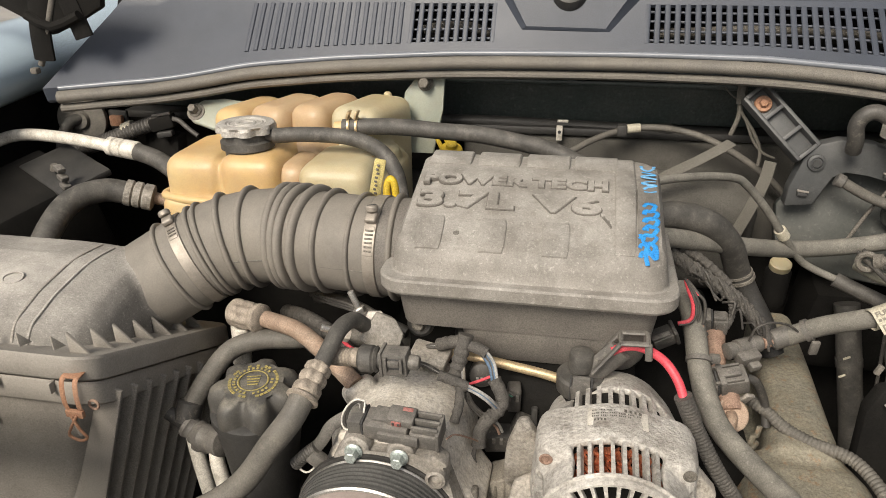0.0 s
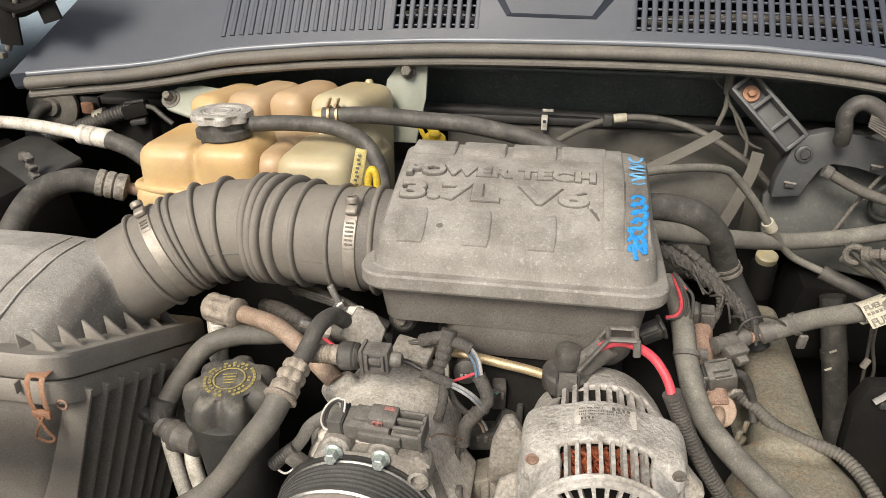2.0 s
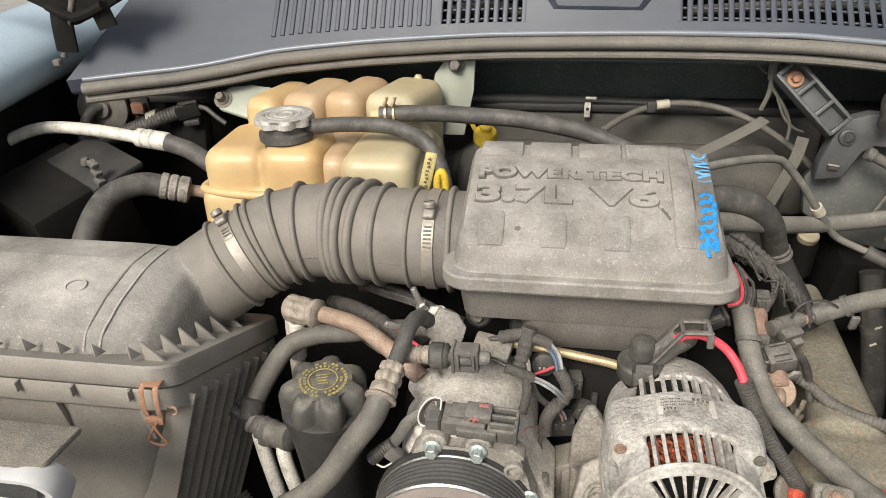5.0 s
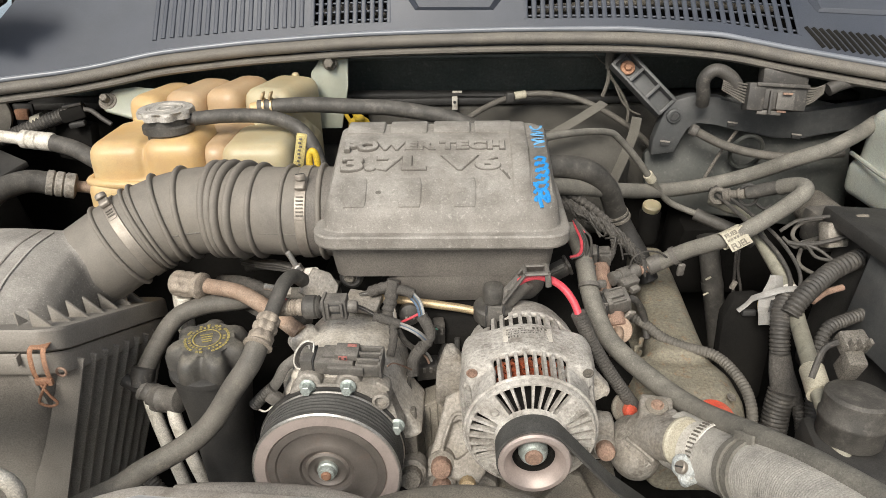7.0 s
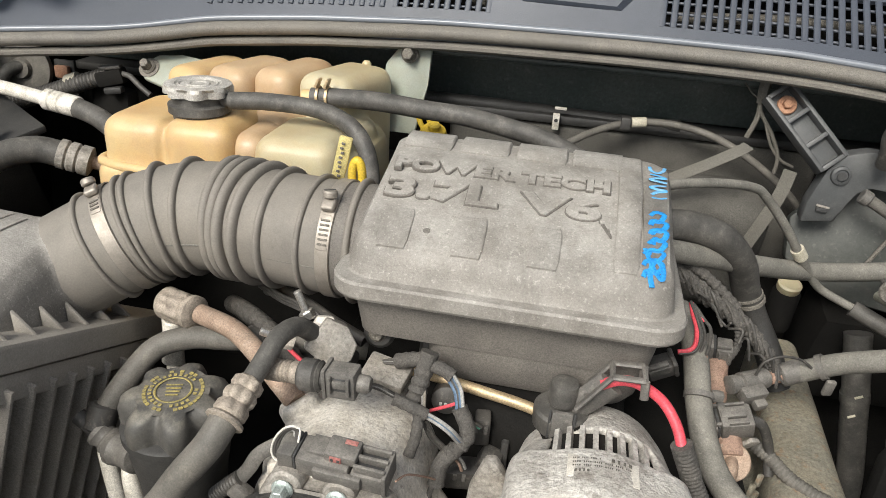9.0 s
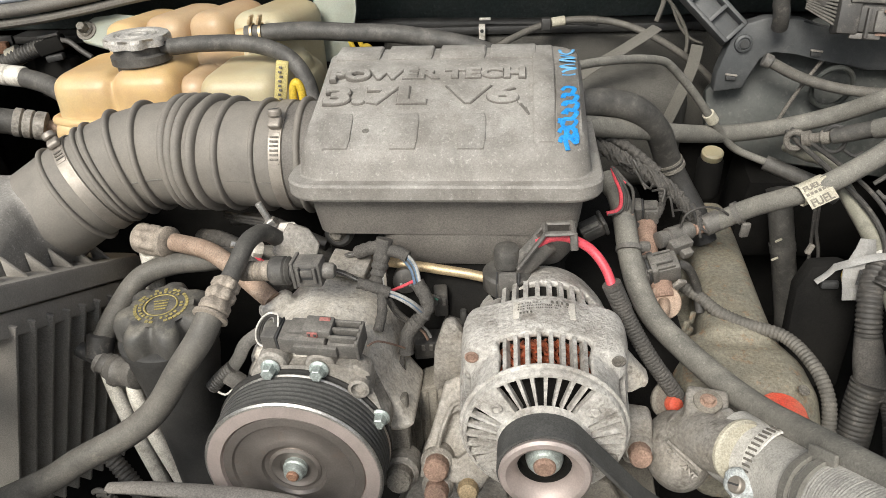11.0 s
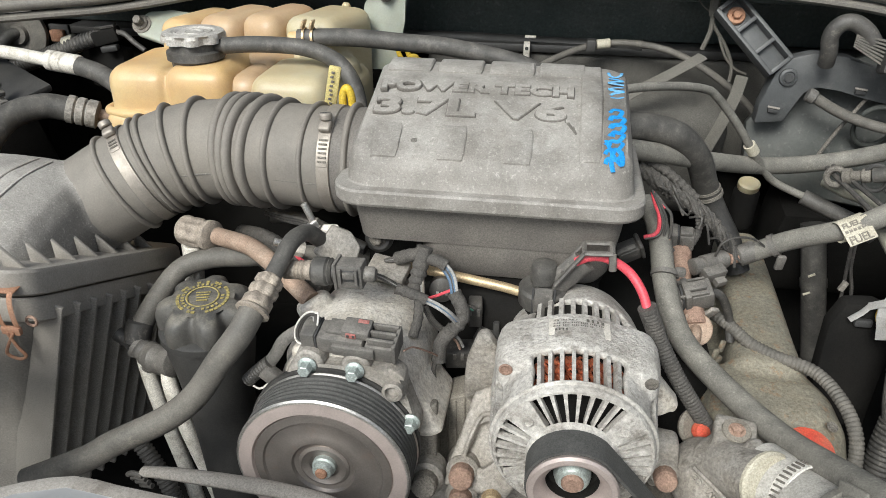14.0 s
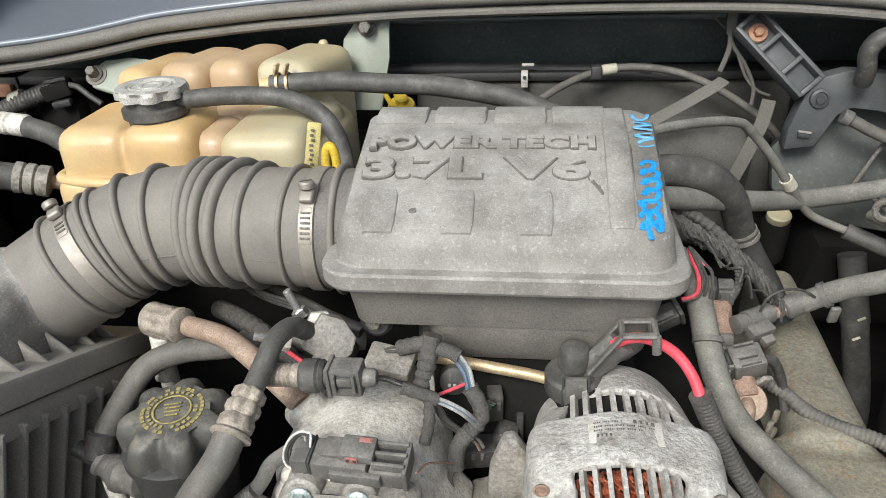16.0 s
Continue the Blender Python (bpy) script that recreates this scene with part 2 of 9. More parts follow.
M_WHITE = material("white_label", (0.62, 0.60, 0.56), (0.52, 0.50, 0.46), 60, 0.6, dust=0.3, dust_color=(0.45, 0.42, 0.37), dust_scale=50)
M_CREAM = material("cream_label", (0.451, 0.426, 0.344), (0.410, 0.377, 0.295), 60, 0.6, dust=0.3, dust_color=(0.344, 0.312, 0.246), dust_scale=60)
# black for print, and for shade painted into holes, slots and gaps
M_INKGAP = material("ink_and_gap_black", (0.03, 0.03, 0.03), (0.05, 0.05, 0.05), 60, 0.6, bump=0.0)
M_FLUID = material("milky_reservoir_plastic", (0.390, 0.413, 0.374), (0.328, 0.343, 0.312), 12, 0.4, dust=0.3, dust_color=(0.312, 0.304, 0.265), dust_scale=20, bump=0.06, sub=0.2)
M_SUPPORT = material("dusty_radiator_support", (0.564, 0.571, 0.585), (0.430, 0.432, 0.441), 8, 0.55, dust=0.55, dust_color=(0.672, 0.659, 0.632), dust_scale=10, bump=0.03, fine=0.03, blotch=0.25, blotch_color=(0.3, 0.28, 0.25), blotch_scale=25)
# sky reflected in the glossy fender, put into its base colour
M_PAINT = material("sky_reflection_car_paint", (0.42, 0.52, 0.60), (0.40, 0.50, 0.58), 5, 0.25, coat=0.6, bump=0.0)
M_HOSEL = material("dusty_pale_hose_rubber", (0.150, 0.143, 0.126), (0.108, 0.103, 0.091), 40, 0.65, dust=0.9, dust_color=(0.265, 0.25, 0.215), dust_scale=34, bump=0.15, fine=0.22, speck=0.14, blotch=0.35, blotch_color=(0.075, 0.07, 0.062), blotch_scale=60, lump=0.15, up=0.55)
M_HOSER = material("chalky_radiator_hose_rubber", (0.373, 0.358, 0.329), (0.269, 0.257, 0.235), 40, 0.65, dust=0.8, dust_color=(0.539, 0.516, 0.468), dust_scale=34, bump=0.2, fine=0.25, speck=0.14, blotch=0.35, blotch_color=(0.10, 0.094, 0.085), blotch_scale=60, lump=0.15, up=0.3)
M_CRIMP = material("grimy_crimp_metal", (0.36, 0.31, 0.255), (0.25, 0.215, 0.18), 80, 0.6, metal=0.25, dust=0.5, dust_color=(0.40, 0.35, 0.29), dust_scale=60, bump=0.3, blotch=0.5, blotch_color=(0.14, 0.115, 0.095), blotch_scale=110, lump=0.4)
M_TAPEB = material("dusty_cloth_tape", (0.064, 0.060, 0.055), (0.045, 0.042, 0.039), 70, 0.75, dust=0.6, dust_color=(0.143, 0.131, 0.116), dust_scale=70, bump=0.4, fine=0.4, lump=0.5)
M_TAN = material("tan_cast_bracket", (0.24, 0.22, 0.185), (0.18, 0.165, 0.14), 50, 0.65, metal=0.2, dust=0.5, dust_color=(0.27, 0.24, 0.20), dust_scale=30, bump=0.4, fine=0.3, blotch=0.35, lump=0.3)
M_CRUST = material("blue_white_corrosion", (0.55, 0.58, 0.58), (0.42, 0.46, 0.48), 130, 0.8, dust=0.4, dust_color=(0.35, 0.33, 0.29), dust_scale=110, bump=0.8, fine=0.3, blotch=0.4, blotch_color=(0.25, 0.24, 0.22), blotch_scale=160, lump=0.9)
M_OLIVE = material("dull_olive_pipe", (0.247, 0.240, 0.195), (0.169, 0.165, 0.130), 50, 0.55, dust=0.5, dust_color=(0.338, 0.312, 0.260), dust_scale=30, fine=0.15, blotch=0.4, blotch_color=(0.08, 0.075, 0.06), blotch_scale=70, lump=0.15)
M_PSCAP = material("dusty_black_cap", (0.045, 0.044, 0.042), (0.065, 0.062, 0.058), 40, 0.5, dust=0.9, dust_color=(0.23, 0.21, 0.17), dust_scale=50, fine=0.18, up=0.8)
M_FADED = material("faded_blue_marker", (0.06, 0.30, 0.60), (0.20, 0.38, 0.56), 160, 0.6, bump=0.1)
M_CREAMT = material("pale_tank_plastic", (0.45, 0.41, 0.285), (0.41, 0.345, 0.21), 9, 0.40, dust=0.5, dust_color=(0.34, 0.26, 0.15), dust_scale=16, bump=0.05, sub=0.15, fine=0.06)
M_GREENP = material("green_paint_mark", (0.05, 0.22, 0.15), (0.16, 0.26, 0.20), 200, 0.6, bump=0.1)
M_AIRM = material("airbox_rim_plastic", (0.287, 0.265, 0.237), (0.217, 0.202, 0.181), 14, 0.65, dust=0.6, dust_color=(0.296, 0.274, 0.244), dust_scale=18, fine=0.15, bump=0.2)
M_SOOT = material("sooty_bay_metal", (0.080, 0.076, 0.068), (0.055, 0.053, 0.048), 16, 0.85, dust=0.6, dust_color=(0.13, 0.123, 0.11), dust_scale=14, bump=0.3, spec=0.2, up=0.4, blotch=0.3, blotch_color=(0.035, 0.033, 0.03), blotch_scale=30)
M_PLATE = material("worn_rating_plate", (0.60, 0.57, 0.52), (0.48, 0.45, 0.40), 60, 0.55, dust=0.6, dust_color=(0.40, 0.36, 0.29), dust_scale=50, bump=0.2, fine=0.2)
M_ALUA = material("grimy_oxidised_alloy", (0.60, 0.58, 0.545), (0.40, 0.38, 0.35), 42, 0.6, metal=0.2, dust=0.65, dust_color=(0.25, 0.225, 0.195), dust_scale=32, bump=0.6, grain=300, speck=0.13, fine=0.24, blotch=0.55, blotch_color=(0.14, 0.122, 0.10), blotch_scale=48, lump=0.35)
M_TAG = material("dirty_paper", (0.347, 0.341, 0.331), (0.260, 0.255, 0.244), 60, 0.8, dust=0.5, dust_color=(0.260, 0.238, 0.206), dust_scale=70, fine=0.15)
M_BRACKET = material("dusty_black_moulding", (0.055, 0.058, 0.060), (0.042, 0.044, 0.046), 20, 0.45, dust=0.6, dust_color=(0.12, 0.12, 0.118), dust_scale=22, bump=0.1, fine=0.12, blotch=0.3, blotch_color=(0.14, 0.138, 0.13), blotch_scale=60)
M_PALEY = material("pale_yellow_plastic", (0.58, 0.49, 0.20), (0.48, 0.40, 0.15), 60, 0.5, dust=0.4, dust_color=(0.40, 0.35, 0.22), dust_scale=60)
M_EAR = material("translucent_grey_green_plastic", (0.33, 0.355, 0.30), (0.27, 0.29, 0.245), 14, 0.4, dust=0.5, dust_color=(0.25, 0.24, 0.19), dust_scale=30, bump=0.05, sub=0.15, fine=0.08)
M_TOWER = material("dusty_green_grey_panel", (0.042, 0.047, 0.043), (0.030, 0.034, 0.031), 8, 0.5, dust=0.6, dust_color=(0.12, 0.118, 0.108), dust_scale=6, bump=0.1, speck=0.06, grain=260, blotch=0.2, blotch_color=(0.07, 0.056, 0.043), blotch_scale=24, fine=0.12)
# paler than the cowl: a sky highlight put into the colour
M_LIP = material("glossy_highlight_lip", (0.19, 0.205, 0.235), (0.15, 0.165, 0.19), 9, 0.25, bump=0.02, fine=0.05)
M_STRAP = material("grey_fabric_strap", (0.116, 0.109, 0.094), (0.083, 0.077, 0.068), 60, 0.8, dust=0.5, dust_color=(0.150, 0.139, 0.116), dust_scale=60, fine=0.2)
M_LIPW = material("scuffed_lip_paint", (0.27, 0.25, 0.225), (0.19, 0.172, 0.15), 30, 0.6, dust=0.6, dust_color=(0.36, 0.34, 0.315), dust_scale=40, bump=0.2, fine=0.2, blotch=0.5, blotch_color=(0.12, 0.10, 0.085), blotch_scale=70)
M_GROUND = material("workshop_concrete", (0.30, 0.29, 0.27), (0.22, 0.21, 0.20), 3, 0.85, dust=0.4, dust_scale=1.2, bump=0.4, grain=60)
M_GREYW = material("grey_wire", (0.34, 0.335, 0.32), (0.12, 0.115, 0.11), 60, 0.5, bump=0.05)


# ---------------------------------------------------------------- mesh helpers
def thing(name, at, label, category, group="", kind=""):
    ob = new(name)
    ob.empty_display_size = 0.02
    ob.matrix_world = Matrix.Translation(at)
    return tagged(ob, label, category, group, kind)


def finish(ob, mat, angle=38):
    ob.data.materials.append(mat)
    me = ob.data
    me.polygons.foreach_set("use_smooth", [True] * len(me.polygons))
    me.set_sharp_from_angle(angle=radians(angle))


def world_inverse(ob):
    m = Matrix.Identity(4)
    while ob:
        m = ob.matrix_basis if ob.parent is None else ob.matrix_basis
        chain = m
        p = ob.parent
        while p:
            chain = p.matrix_basis @ ob.matrix_parent_inverse @ chain
            ob, p = p, p.parent
        return chain.inverted()
    return m


def part(name, bm, mat, parent=None, label="", angle=38, remesh=0.0, smooth=0, kind=""):
    """One mesh object from a bmesh in world coordinates."""
    if len(bm.faces):
        bmesh.ops.recalc_face_normals(bm, faces=bm.faces)
    me = bpy.data.meshes.new(name)
    bm.to_mesh(me)
    bm.free()
    ob = new(name, me)
    if parent is not None:
        ob.parent = parent
        ob.matrix_parent_inverse = world_inverse(parent)
    if remesh:
        r = ob.modifiers.new("remesh", "REMESH")
        r.mode, r.voxel_size, r.use_smooth_shade = "VOXEL", remesh, True
        if smooth:
            s = ob.modifiers.new("smooth", "SMOOTH")
            s.iterations, s.factor = smooth, 0.5
    finish(ob, mat, 180 if remesh else angle)
    if label or kind:
        tagged(ob, label, "", "", kind)
    return ob


def curve_points(pts, k=8):
    pts = [Vector(p) for p in pts]
    if len(pts) == 2:
        return [pts[0].lerp(pts[1], i / k) for i in range(k + 1)]
    ext = [2 * pts[0] - pts[1], *pts, 2 * pts[-1] - pts[-2]]
    out = []
    for i in range(1, len(ext) - 2):
        a, b, c, d = ext[i - 1:i + 3]
        for j in range(k):
            u = j / k
            out.append(0.5 * (2 * b + (c - a) * u + (2 * a - 5 * b + 4 * c - d) * u * u + (3 * b - a - 3 * c + d) * u ** 3))
    out.append(pts[-1])
    return out


def resample(line, step):
    lens = [0.0]
    for a, b in zip(line, line[1:]):
        lens.append(lens[-1] + (b - a).length)
    n = max(2, int(lens[-1] / step))
    out, i = [], 0
    for j in range(n + 1):
        s = lens[-1] * j / n
        while i < len(lens) - 2 and lens[i + 1] < s:
            i += 1
        d = lens[i + 1] - lens[i]
        out.append(line[i].lerp(line[i + 1], (s - lens[i]) / d if d > 1e-9 else 0.0))
    return out, lens[-1]


def tube(pts, r, n=14, k=8, step=None, bm=None, flat=1.0, up=None, caps=True):
    """A round (or flattened) tube along a smooth line; r is a number or a function of the metres along it."""
    bm = bm or bmesh.new()
    line = curve_points(pts, k)
    if step:
        line, total = resample(line, step)
    s, rings, prev = 0.0, [], None
    for i, p in enumerate(line):
        t = (line[min(i + 1, len(line) - 1)] - line[max(i - 1, 0)]).normalized()
        if prev is None:
            ref = Vector(up) if up else (Vector((0, 0, 1)) if abs(t.z) < 0.9 else Vector((0, 1, 0)))
        else:
            ref = prev
            s += (p - line[i - 1]).length
        a = (ref - t * ref.dot(t)).normalized()
        prev, b = a, t.cross(a)
        rad = r(s) if callable(r) else r
        rings.append([bm.verts.new(p + rad * (math.cos(q) * a * flat + math.sin(q) * b)) for q in (2 * math.pi * j / n for j in range(n))])
    for u, v in zip(rings, rings[1:]):
        for j in range(n):
            bm.faces.new((u[j], u[(j + 1) % n], v[(j + 1) % n], v[j]))
    if caps:
        bm.faces.new(rings[0][::-1])
        bm.faces.new(rings[-1])
    return bm


def corrugated(pts, r, pitch=0.0042, depth=0.0012, n=14):
    return tube(pts, lambda s: r - depth * (0.5 - 0.5 * math.cos(2 * math.pi * s / pitch)) ** 2, n=n, step=pitch / 5)


def frame_of(p, axis, ref=(0, 0, 1)):
    z = Vector(axis).normalized()
    x = Vector(ref).cross(z)
    if x.length < 1e-3:
        x = Vector((1, 0, 0)).cross(z)
    x.normalize()
    y = z.cross(x)
    m = Matrix((x, y, z)).transposed().to_4x4()
    m.translation = Vector(p)
    return m


def lathe(prof, p, axis, n=40, bm=None, close=True, flute=None):
    """Turns (radius, height) pairs about an axis through p; flute=(count, depth, h0, h1) scallops the side."""
    bm = bm or bmesh.new()
    m = frame_of(p, axis)
    rings = []
    for r, h in prof:
        ring = []
        for j in range(n):
            q = 2 * math.pi * j / n
            rr = r
            if flute and flute[2] <= h <= flute[3]:
                rr = r - flute[1] * (0.5 + 0.5 * math.cos(q * flute[0])) ** 1.5
            ring.append(bm.verts.new(m @ Vector((rr * math.cos(q), rr * math.sin(q), h))))
        rings.append(ring)
    for u, v in zip(rings, rings[1:]):
        for j in range(n):
            bm.faces.new((u[j], u[(j + 1) % n], v[(j + 1) % n], v[j]))
    if close:
        bm.faces.new(rings[0][::-1])
        bm.faces.new(rings[-1])
    return bm


def rod(a, b, r, n=18, ch=0.15, bm=None):
    a, b = Vector(a), Vector(b)
    h, c = (b - a).length, r * ch
    return lathe([(r - c, 0), (r, c), (r, h - c), (r - c, h)], a, b - a, n, bm)


def box(c, size, bevel=0.002, rot=(0, 0, 0), seg=2, bm=None, taper=(1.0, 1.0)):
    """A bevelled box, its top scaled by taper, turned by degrees, centred at c."""
    bm = bm or bmesh.new()
    t = bmesh.new()
    bmesh.ops.create_cube(t, size=1.0)
    for v in t.verts:
        k = taper if v.co.z > 0 else (1.0, 1.0)
        v.co = Vector((v.co.x * size[0] * k[0], v.co.y * size[1] * k[1], v.co.z * size[2]))
    if bevel:
        bmesh.ops.bevel(t, geom=list(t.edges), offset=min(bevel, min(size) * 0.45), segments=seg, profile=0.5, affect="EDGES")
    t.transform(pose(*c, *rot))
    return merge(bm, t)


def local_box(m, c, size, bevel=0.0015):
    """A bevelled box placed in the frame m."""
    b = box(c, size, bevel)
    b.transform(m)
    return b


def merge(bm, other):
    me = bpy.data.meshes.new("tmp")
    other.to_mesh(me)
    other.free()
    bm.from_mesh(me)
    bpy.data.meshes.remove(me)
    return bm


def prism(poly, depth, m, bevel=0.0, seg=2, bm=None):
    """A polygon in the local xy plane, thickened along local z, placed by the matrix m."""
    bm = bm or bmesh.new()
    t = bmesh.new()
    lo = [t.verts.new((x, y, 0)) for x, y in poly]
    hi = [t.verts.new((x, y, depth)) for x, y in poly]
    t.faces.new(lo[::-1])
    t.faces.new(hi)
    for i in range(len(poly)):
        j = (i + 1) % len(poly)
        t.faces.new((lo[i], lo[j], hi[j], hi[i]))
    if bevel:
        bmesh.ops.bevel(t, geom=list(t.edges), offset=bevel, segments=seg, profile=0.5, affect="EDGES")
    t.transform(m)
    return merge(bm, t)


def rounded_rect(hx, hy, r, n=6):
    out = []
    for sx, sy, q0 in ((1, 1, 0), (-1, 1, 90), (-1, -1, 180), (1, -1, 270)):
        for j in range(n + 1):
            q = radians(q0 + 90 * j / n)
            out.append((sx * (hx - r) + r * math.cos(q), sy * (hy - r) + r * math.sin(q)))
    return out


def stack(rings, bm=None, cap=(True, True)):
    """Joins rings of equal length, lists of 3D points, into a skin."""
    bm = bm or bmesh.new()
    vs = [[bm.verts.new(p) for p in ring] for ring in rings]
    n = len(vs[0])
    for u, v in zip(vs, vs[1:]):
        for j in range(n):
            bm.faces.new((u[j], u[(j + 1) % n], v[(j + 1) % n], v[j]))
    if cap[0]:
        bm.faces.new(vs[0][::-1])
    if cap[1]:
        bm.faces.new(vs[-1])
    return bm


def ellipsoid(c, r, n=20, bm=None, rot=(0, 0, 0)):
    bm = bm or bmesh.new()
    t = bmesh.new()
    bmesh.ops.create_uvsphere(t, u_segments=n, v_segments=n // 2 + 2, radius=1.0)
    t.transform(pose(*c, *rot) @ Matrix.Diagonal((*r, 1)))
    return merge(bm, t)


def hex_bolt(p, axis, r, parent, mat=None, flange=True, h=None, name="bolt"):
    """A hexagon head on a washer flange, standing on p."""
    h = h or r * 0.9
    bm = lathe([(r * 0.96, 0.0), (r * 1.0, h * 0.12), (r * 0.86, h * 0.94), (r * 0.74, h)], Vector(p) + Vector(axis).normalized() * h * 0.28, axis, 6)
    if flange:
        lathe([(r * 1.3, 0.0), (r * 1.33, h * 0.15), (r * 1.05, h * 0.34)], p, axis, 24, bm)
    return part(name, bm, mat or M_ZINC, parent, angle=25)


def lettering(text, size, m, depth, mat, parent, name, sx=1.0, spacing=1.0, offset=0.0):
    """Words in the built-in font as a mesh, in the local xy plane of m."""
    cu = bpy.data.curves.new(name, "FONT")
    cu.body, cu.size, cu.extrude, cu.space_character, cu.offset = text, size, depth, spacing, offset
    cu.bevel_depth = min(0.0005, depth * 0.4)
    tmp = bpy.data.objects.new(name, cu)
    me = bpy.data.meshes.new_from_object(tmp)
    bpy.data.objects.remove(tmp)
    bm = bmesh.new()
    bm.from_mesh(me)
    bpy.data.meshes.remove(me)
    bm.transform(m @ Matrix.Diagonal((sx, 1, 1, 1)))
    return part(name, bm, mat, parent, angle=30)


def hose(name, pts, r, mat, label, category="hose", parent=None, group="", n=16, wave=None):
    bm = corrugated(pts, r, *wave, n=n) if wave else tube(pts, r, n=n)
    if parent is not None:
        return part(name, bm, mat, parent, label)
    ob = part(name, bm, mat)
    return tagged(ob, label, category, group)


def band(c, axis, r, width, thick, mat, parent, name="band", n=48):
    """A hoop round an axis, with thickness."""
    w = width / 2
    return part(name, lathe([(r, -w), (r + thick, -w * 0.9), (r + thick, w * 0.9), (r, w), (r, -w)], c, axis, n, close=False), mat, parent)


def screw_clamp(c, axis, r, width, angle, label, mat=None, way=1, count=7):
    """A worm-drive hose clamp; the screw housing sits at that angle round the axis (0 = up, turning toward the viewer)."""
    t = thing("hose_clamp", c, label, "clamp", "worm-drive hose clamps")
    mat = mat or M_BAND
    band(c, axis, r, width, 0.0012, mat, t)
    ax = Vector(axis).normalized()
    up = (Vector((0, 0, 1)) - ax * ax.z).normalized()
    side = ax.cross(up)
    if side.y > 0:
        side = -side
    q = radians(angle)
    out = (up * math.cos(q) + side * math.sin(q)).normalized()
    along = ax.cross(out)
    if along.z > 0:
        along = -along
    m = Matrix((ax, along, out)).transposed().to_4x4()
    m.translation = Vector(c) + out * (r + 0.002)
    bm = box((0, 0, 0.0025), (width * 0.95, 0.012, 0.006), 0.0022, seg=3)
    bm.transform(m)
    part("screw_housing", bm, mat, t)
    hp = m @ Vector((0, -0.005, 0.005))
    head = part("screw_head", lathe([(0.0050, 0), (0.0060, 0.0008), (0.0060, 0.0046), (0.0050, 0.0058), (0.001, 0.0058)], hp, (out * 0.75 - along * 0.66), 20), M_BAND, t, "round slotted screw head")
    sl = box((0, 0, 0.0058), (0.0095, 0.0014, 0.0008), 0.0002)
    sl.transform(frame_of(hp, out * 0.75 - along * 0.66) @ Matrix.Rotation(0.6, 4, "Z"))
    part("screw_slot", sl, M_INKGAP, head)
    mid = q + way * (0.24 + (count - 1) * 0.0375) * (0.05 / r)
    om = (up * math.cos(mid) + side * math.sin(mid)).normalized()
    mm = Matrix((ax, ax.cross(om), om)).transposed().to_4x4()
    mm.translation = Vector(c) + om * (r + 0.0006)
    tail = prism(rounded_rect(width * 0.40, 0.0375 * 0.05 * count + 0.003, 0.002, 3), 0.0012, Matrix.Identity(4), 0.0003)
    for v in tail.verts:
        v.co.z -= 0.5 * v.co.y ** 2 / r
    tail.transform(mm)
    part("band_tail", tail, mat, t)
    # slotted band end lying on the hoop; slots as dark bars painting their shade
    for i in range(count):
        q2 = q + way * (0.24 + i * 0.075) * (0.05 / r)
        o2 = (up * math.cos(q2) + side * math.sin(q2)).normalized()
        m2 = Matrix((ax, ax.cross(o2), o2)).transposed().to_4x4()
        m2.translation = Vector(c) + o2 * (r + 0.0018)
        bs = box((0, 0, 0), (width * 0.62, 0.0016, 0.0012), 0.0002)
        bs.transform(m2)
        part("thread_slot", bs, M_GRIME, t)
    return t

# ---------------------------------------------------------------- setting
def slab(name, c, size, mat, bevel=0.004, rot=(0, 0, 0), kind="structure", label="", category=""):
    return tagged(part(name, box(c, size, bevel, rot), mat), label, category, "", kind)


g = bmesh.new()
gv = [g.verts.new(p) for p in ((-60, -60, 0), (60, -60, 0), (60, 60, 0), (-60, 60, 0))]
g.faces.new(gv)
tagged(part("ground", g, M_GROUND), "grey concrete ground under the car", "ground", "", "structure")


# cowl: a plastic panel rising steeply to the windscreen, bowed forward in the middle
EDGE_X = (-0.66, -0.5, -0.39, -0.28, -0.13, 0.1, 0.24, 0.36, 0.45, 0.55, 0.66)
EDGE_Z = (1.053, 1.064, 1.082, 1.090, 1.097, 1.101, 1.102, 1.096, 1.080, 1.065, 1.054)


def cowl_front(x):
    return 0.385 - 0.25 * (x + 0.05) ** 2


def cowl_edge_z(x):
    return float(np.interp(x, EDGE_X, EDGE_Z))


def on_cowl(x, d, out=0.0):
    """A point of the cowl's face: d runs from its front edge (0) to its top (1); out stands off the face."""
    a = Vector((x, cowl_front(x), cowl_edge_z(x)))
    b = Vector((x + 0.07 * max(0.0, -0.5 - x) / 0.16, 0.430, 1.168))
    n = Vector((0, -(b.z - a.z), b.y - a.y)).normalized()
    return a.lerp(b, d) + n * out


GRILLES = ((-0.187, -0.080, 9), (0.108, 0.462, 30))
G0, G1 = 0.17, 0.78
PITCH = 0.0118
bm = bmesh.new()
xs = sorted({*[round(-0.66 + 0.03 * i, 3) for i in range(45)], *[a_ for g_ in GRILLES for a_ in g_[:2]], -0.405})
ds = [-0.02, 0.0, 0.06, G0, G1, 0.86, 0.90, 1.0]
lift = [-0.006, 0.0, 0.0, 0.0, 0.0, 0.001, 0.005, 0.006]
rows = [[bm.verts.new(on_cowl(x, max(d, 0), l) + Vector((0, 0, -0.012 if d < 0 else 0))) for x in xs] for d, l in zip(ds, lift)]
rows.append([bm.verts.new(on_cowl(x, 1.0, 0.006) + Vector((0, 0.12, 0.05))) for x in xs])
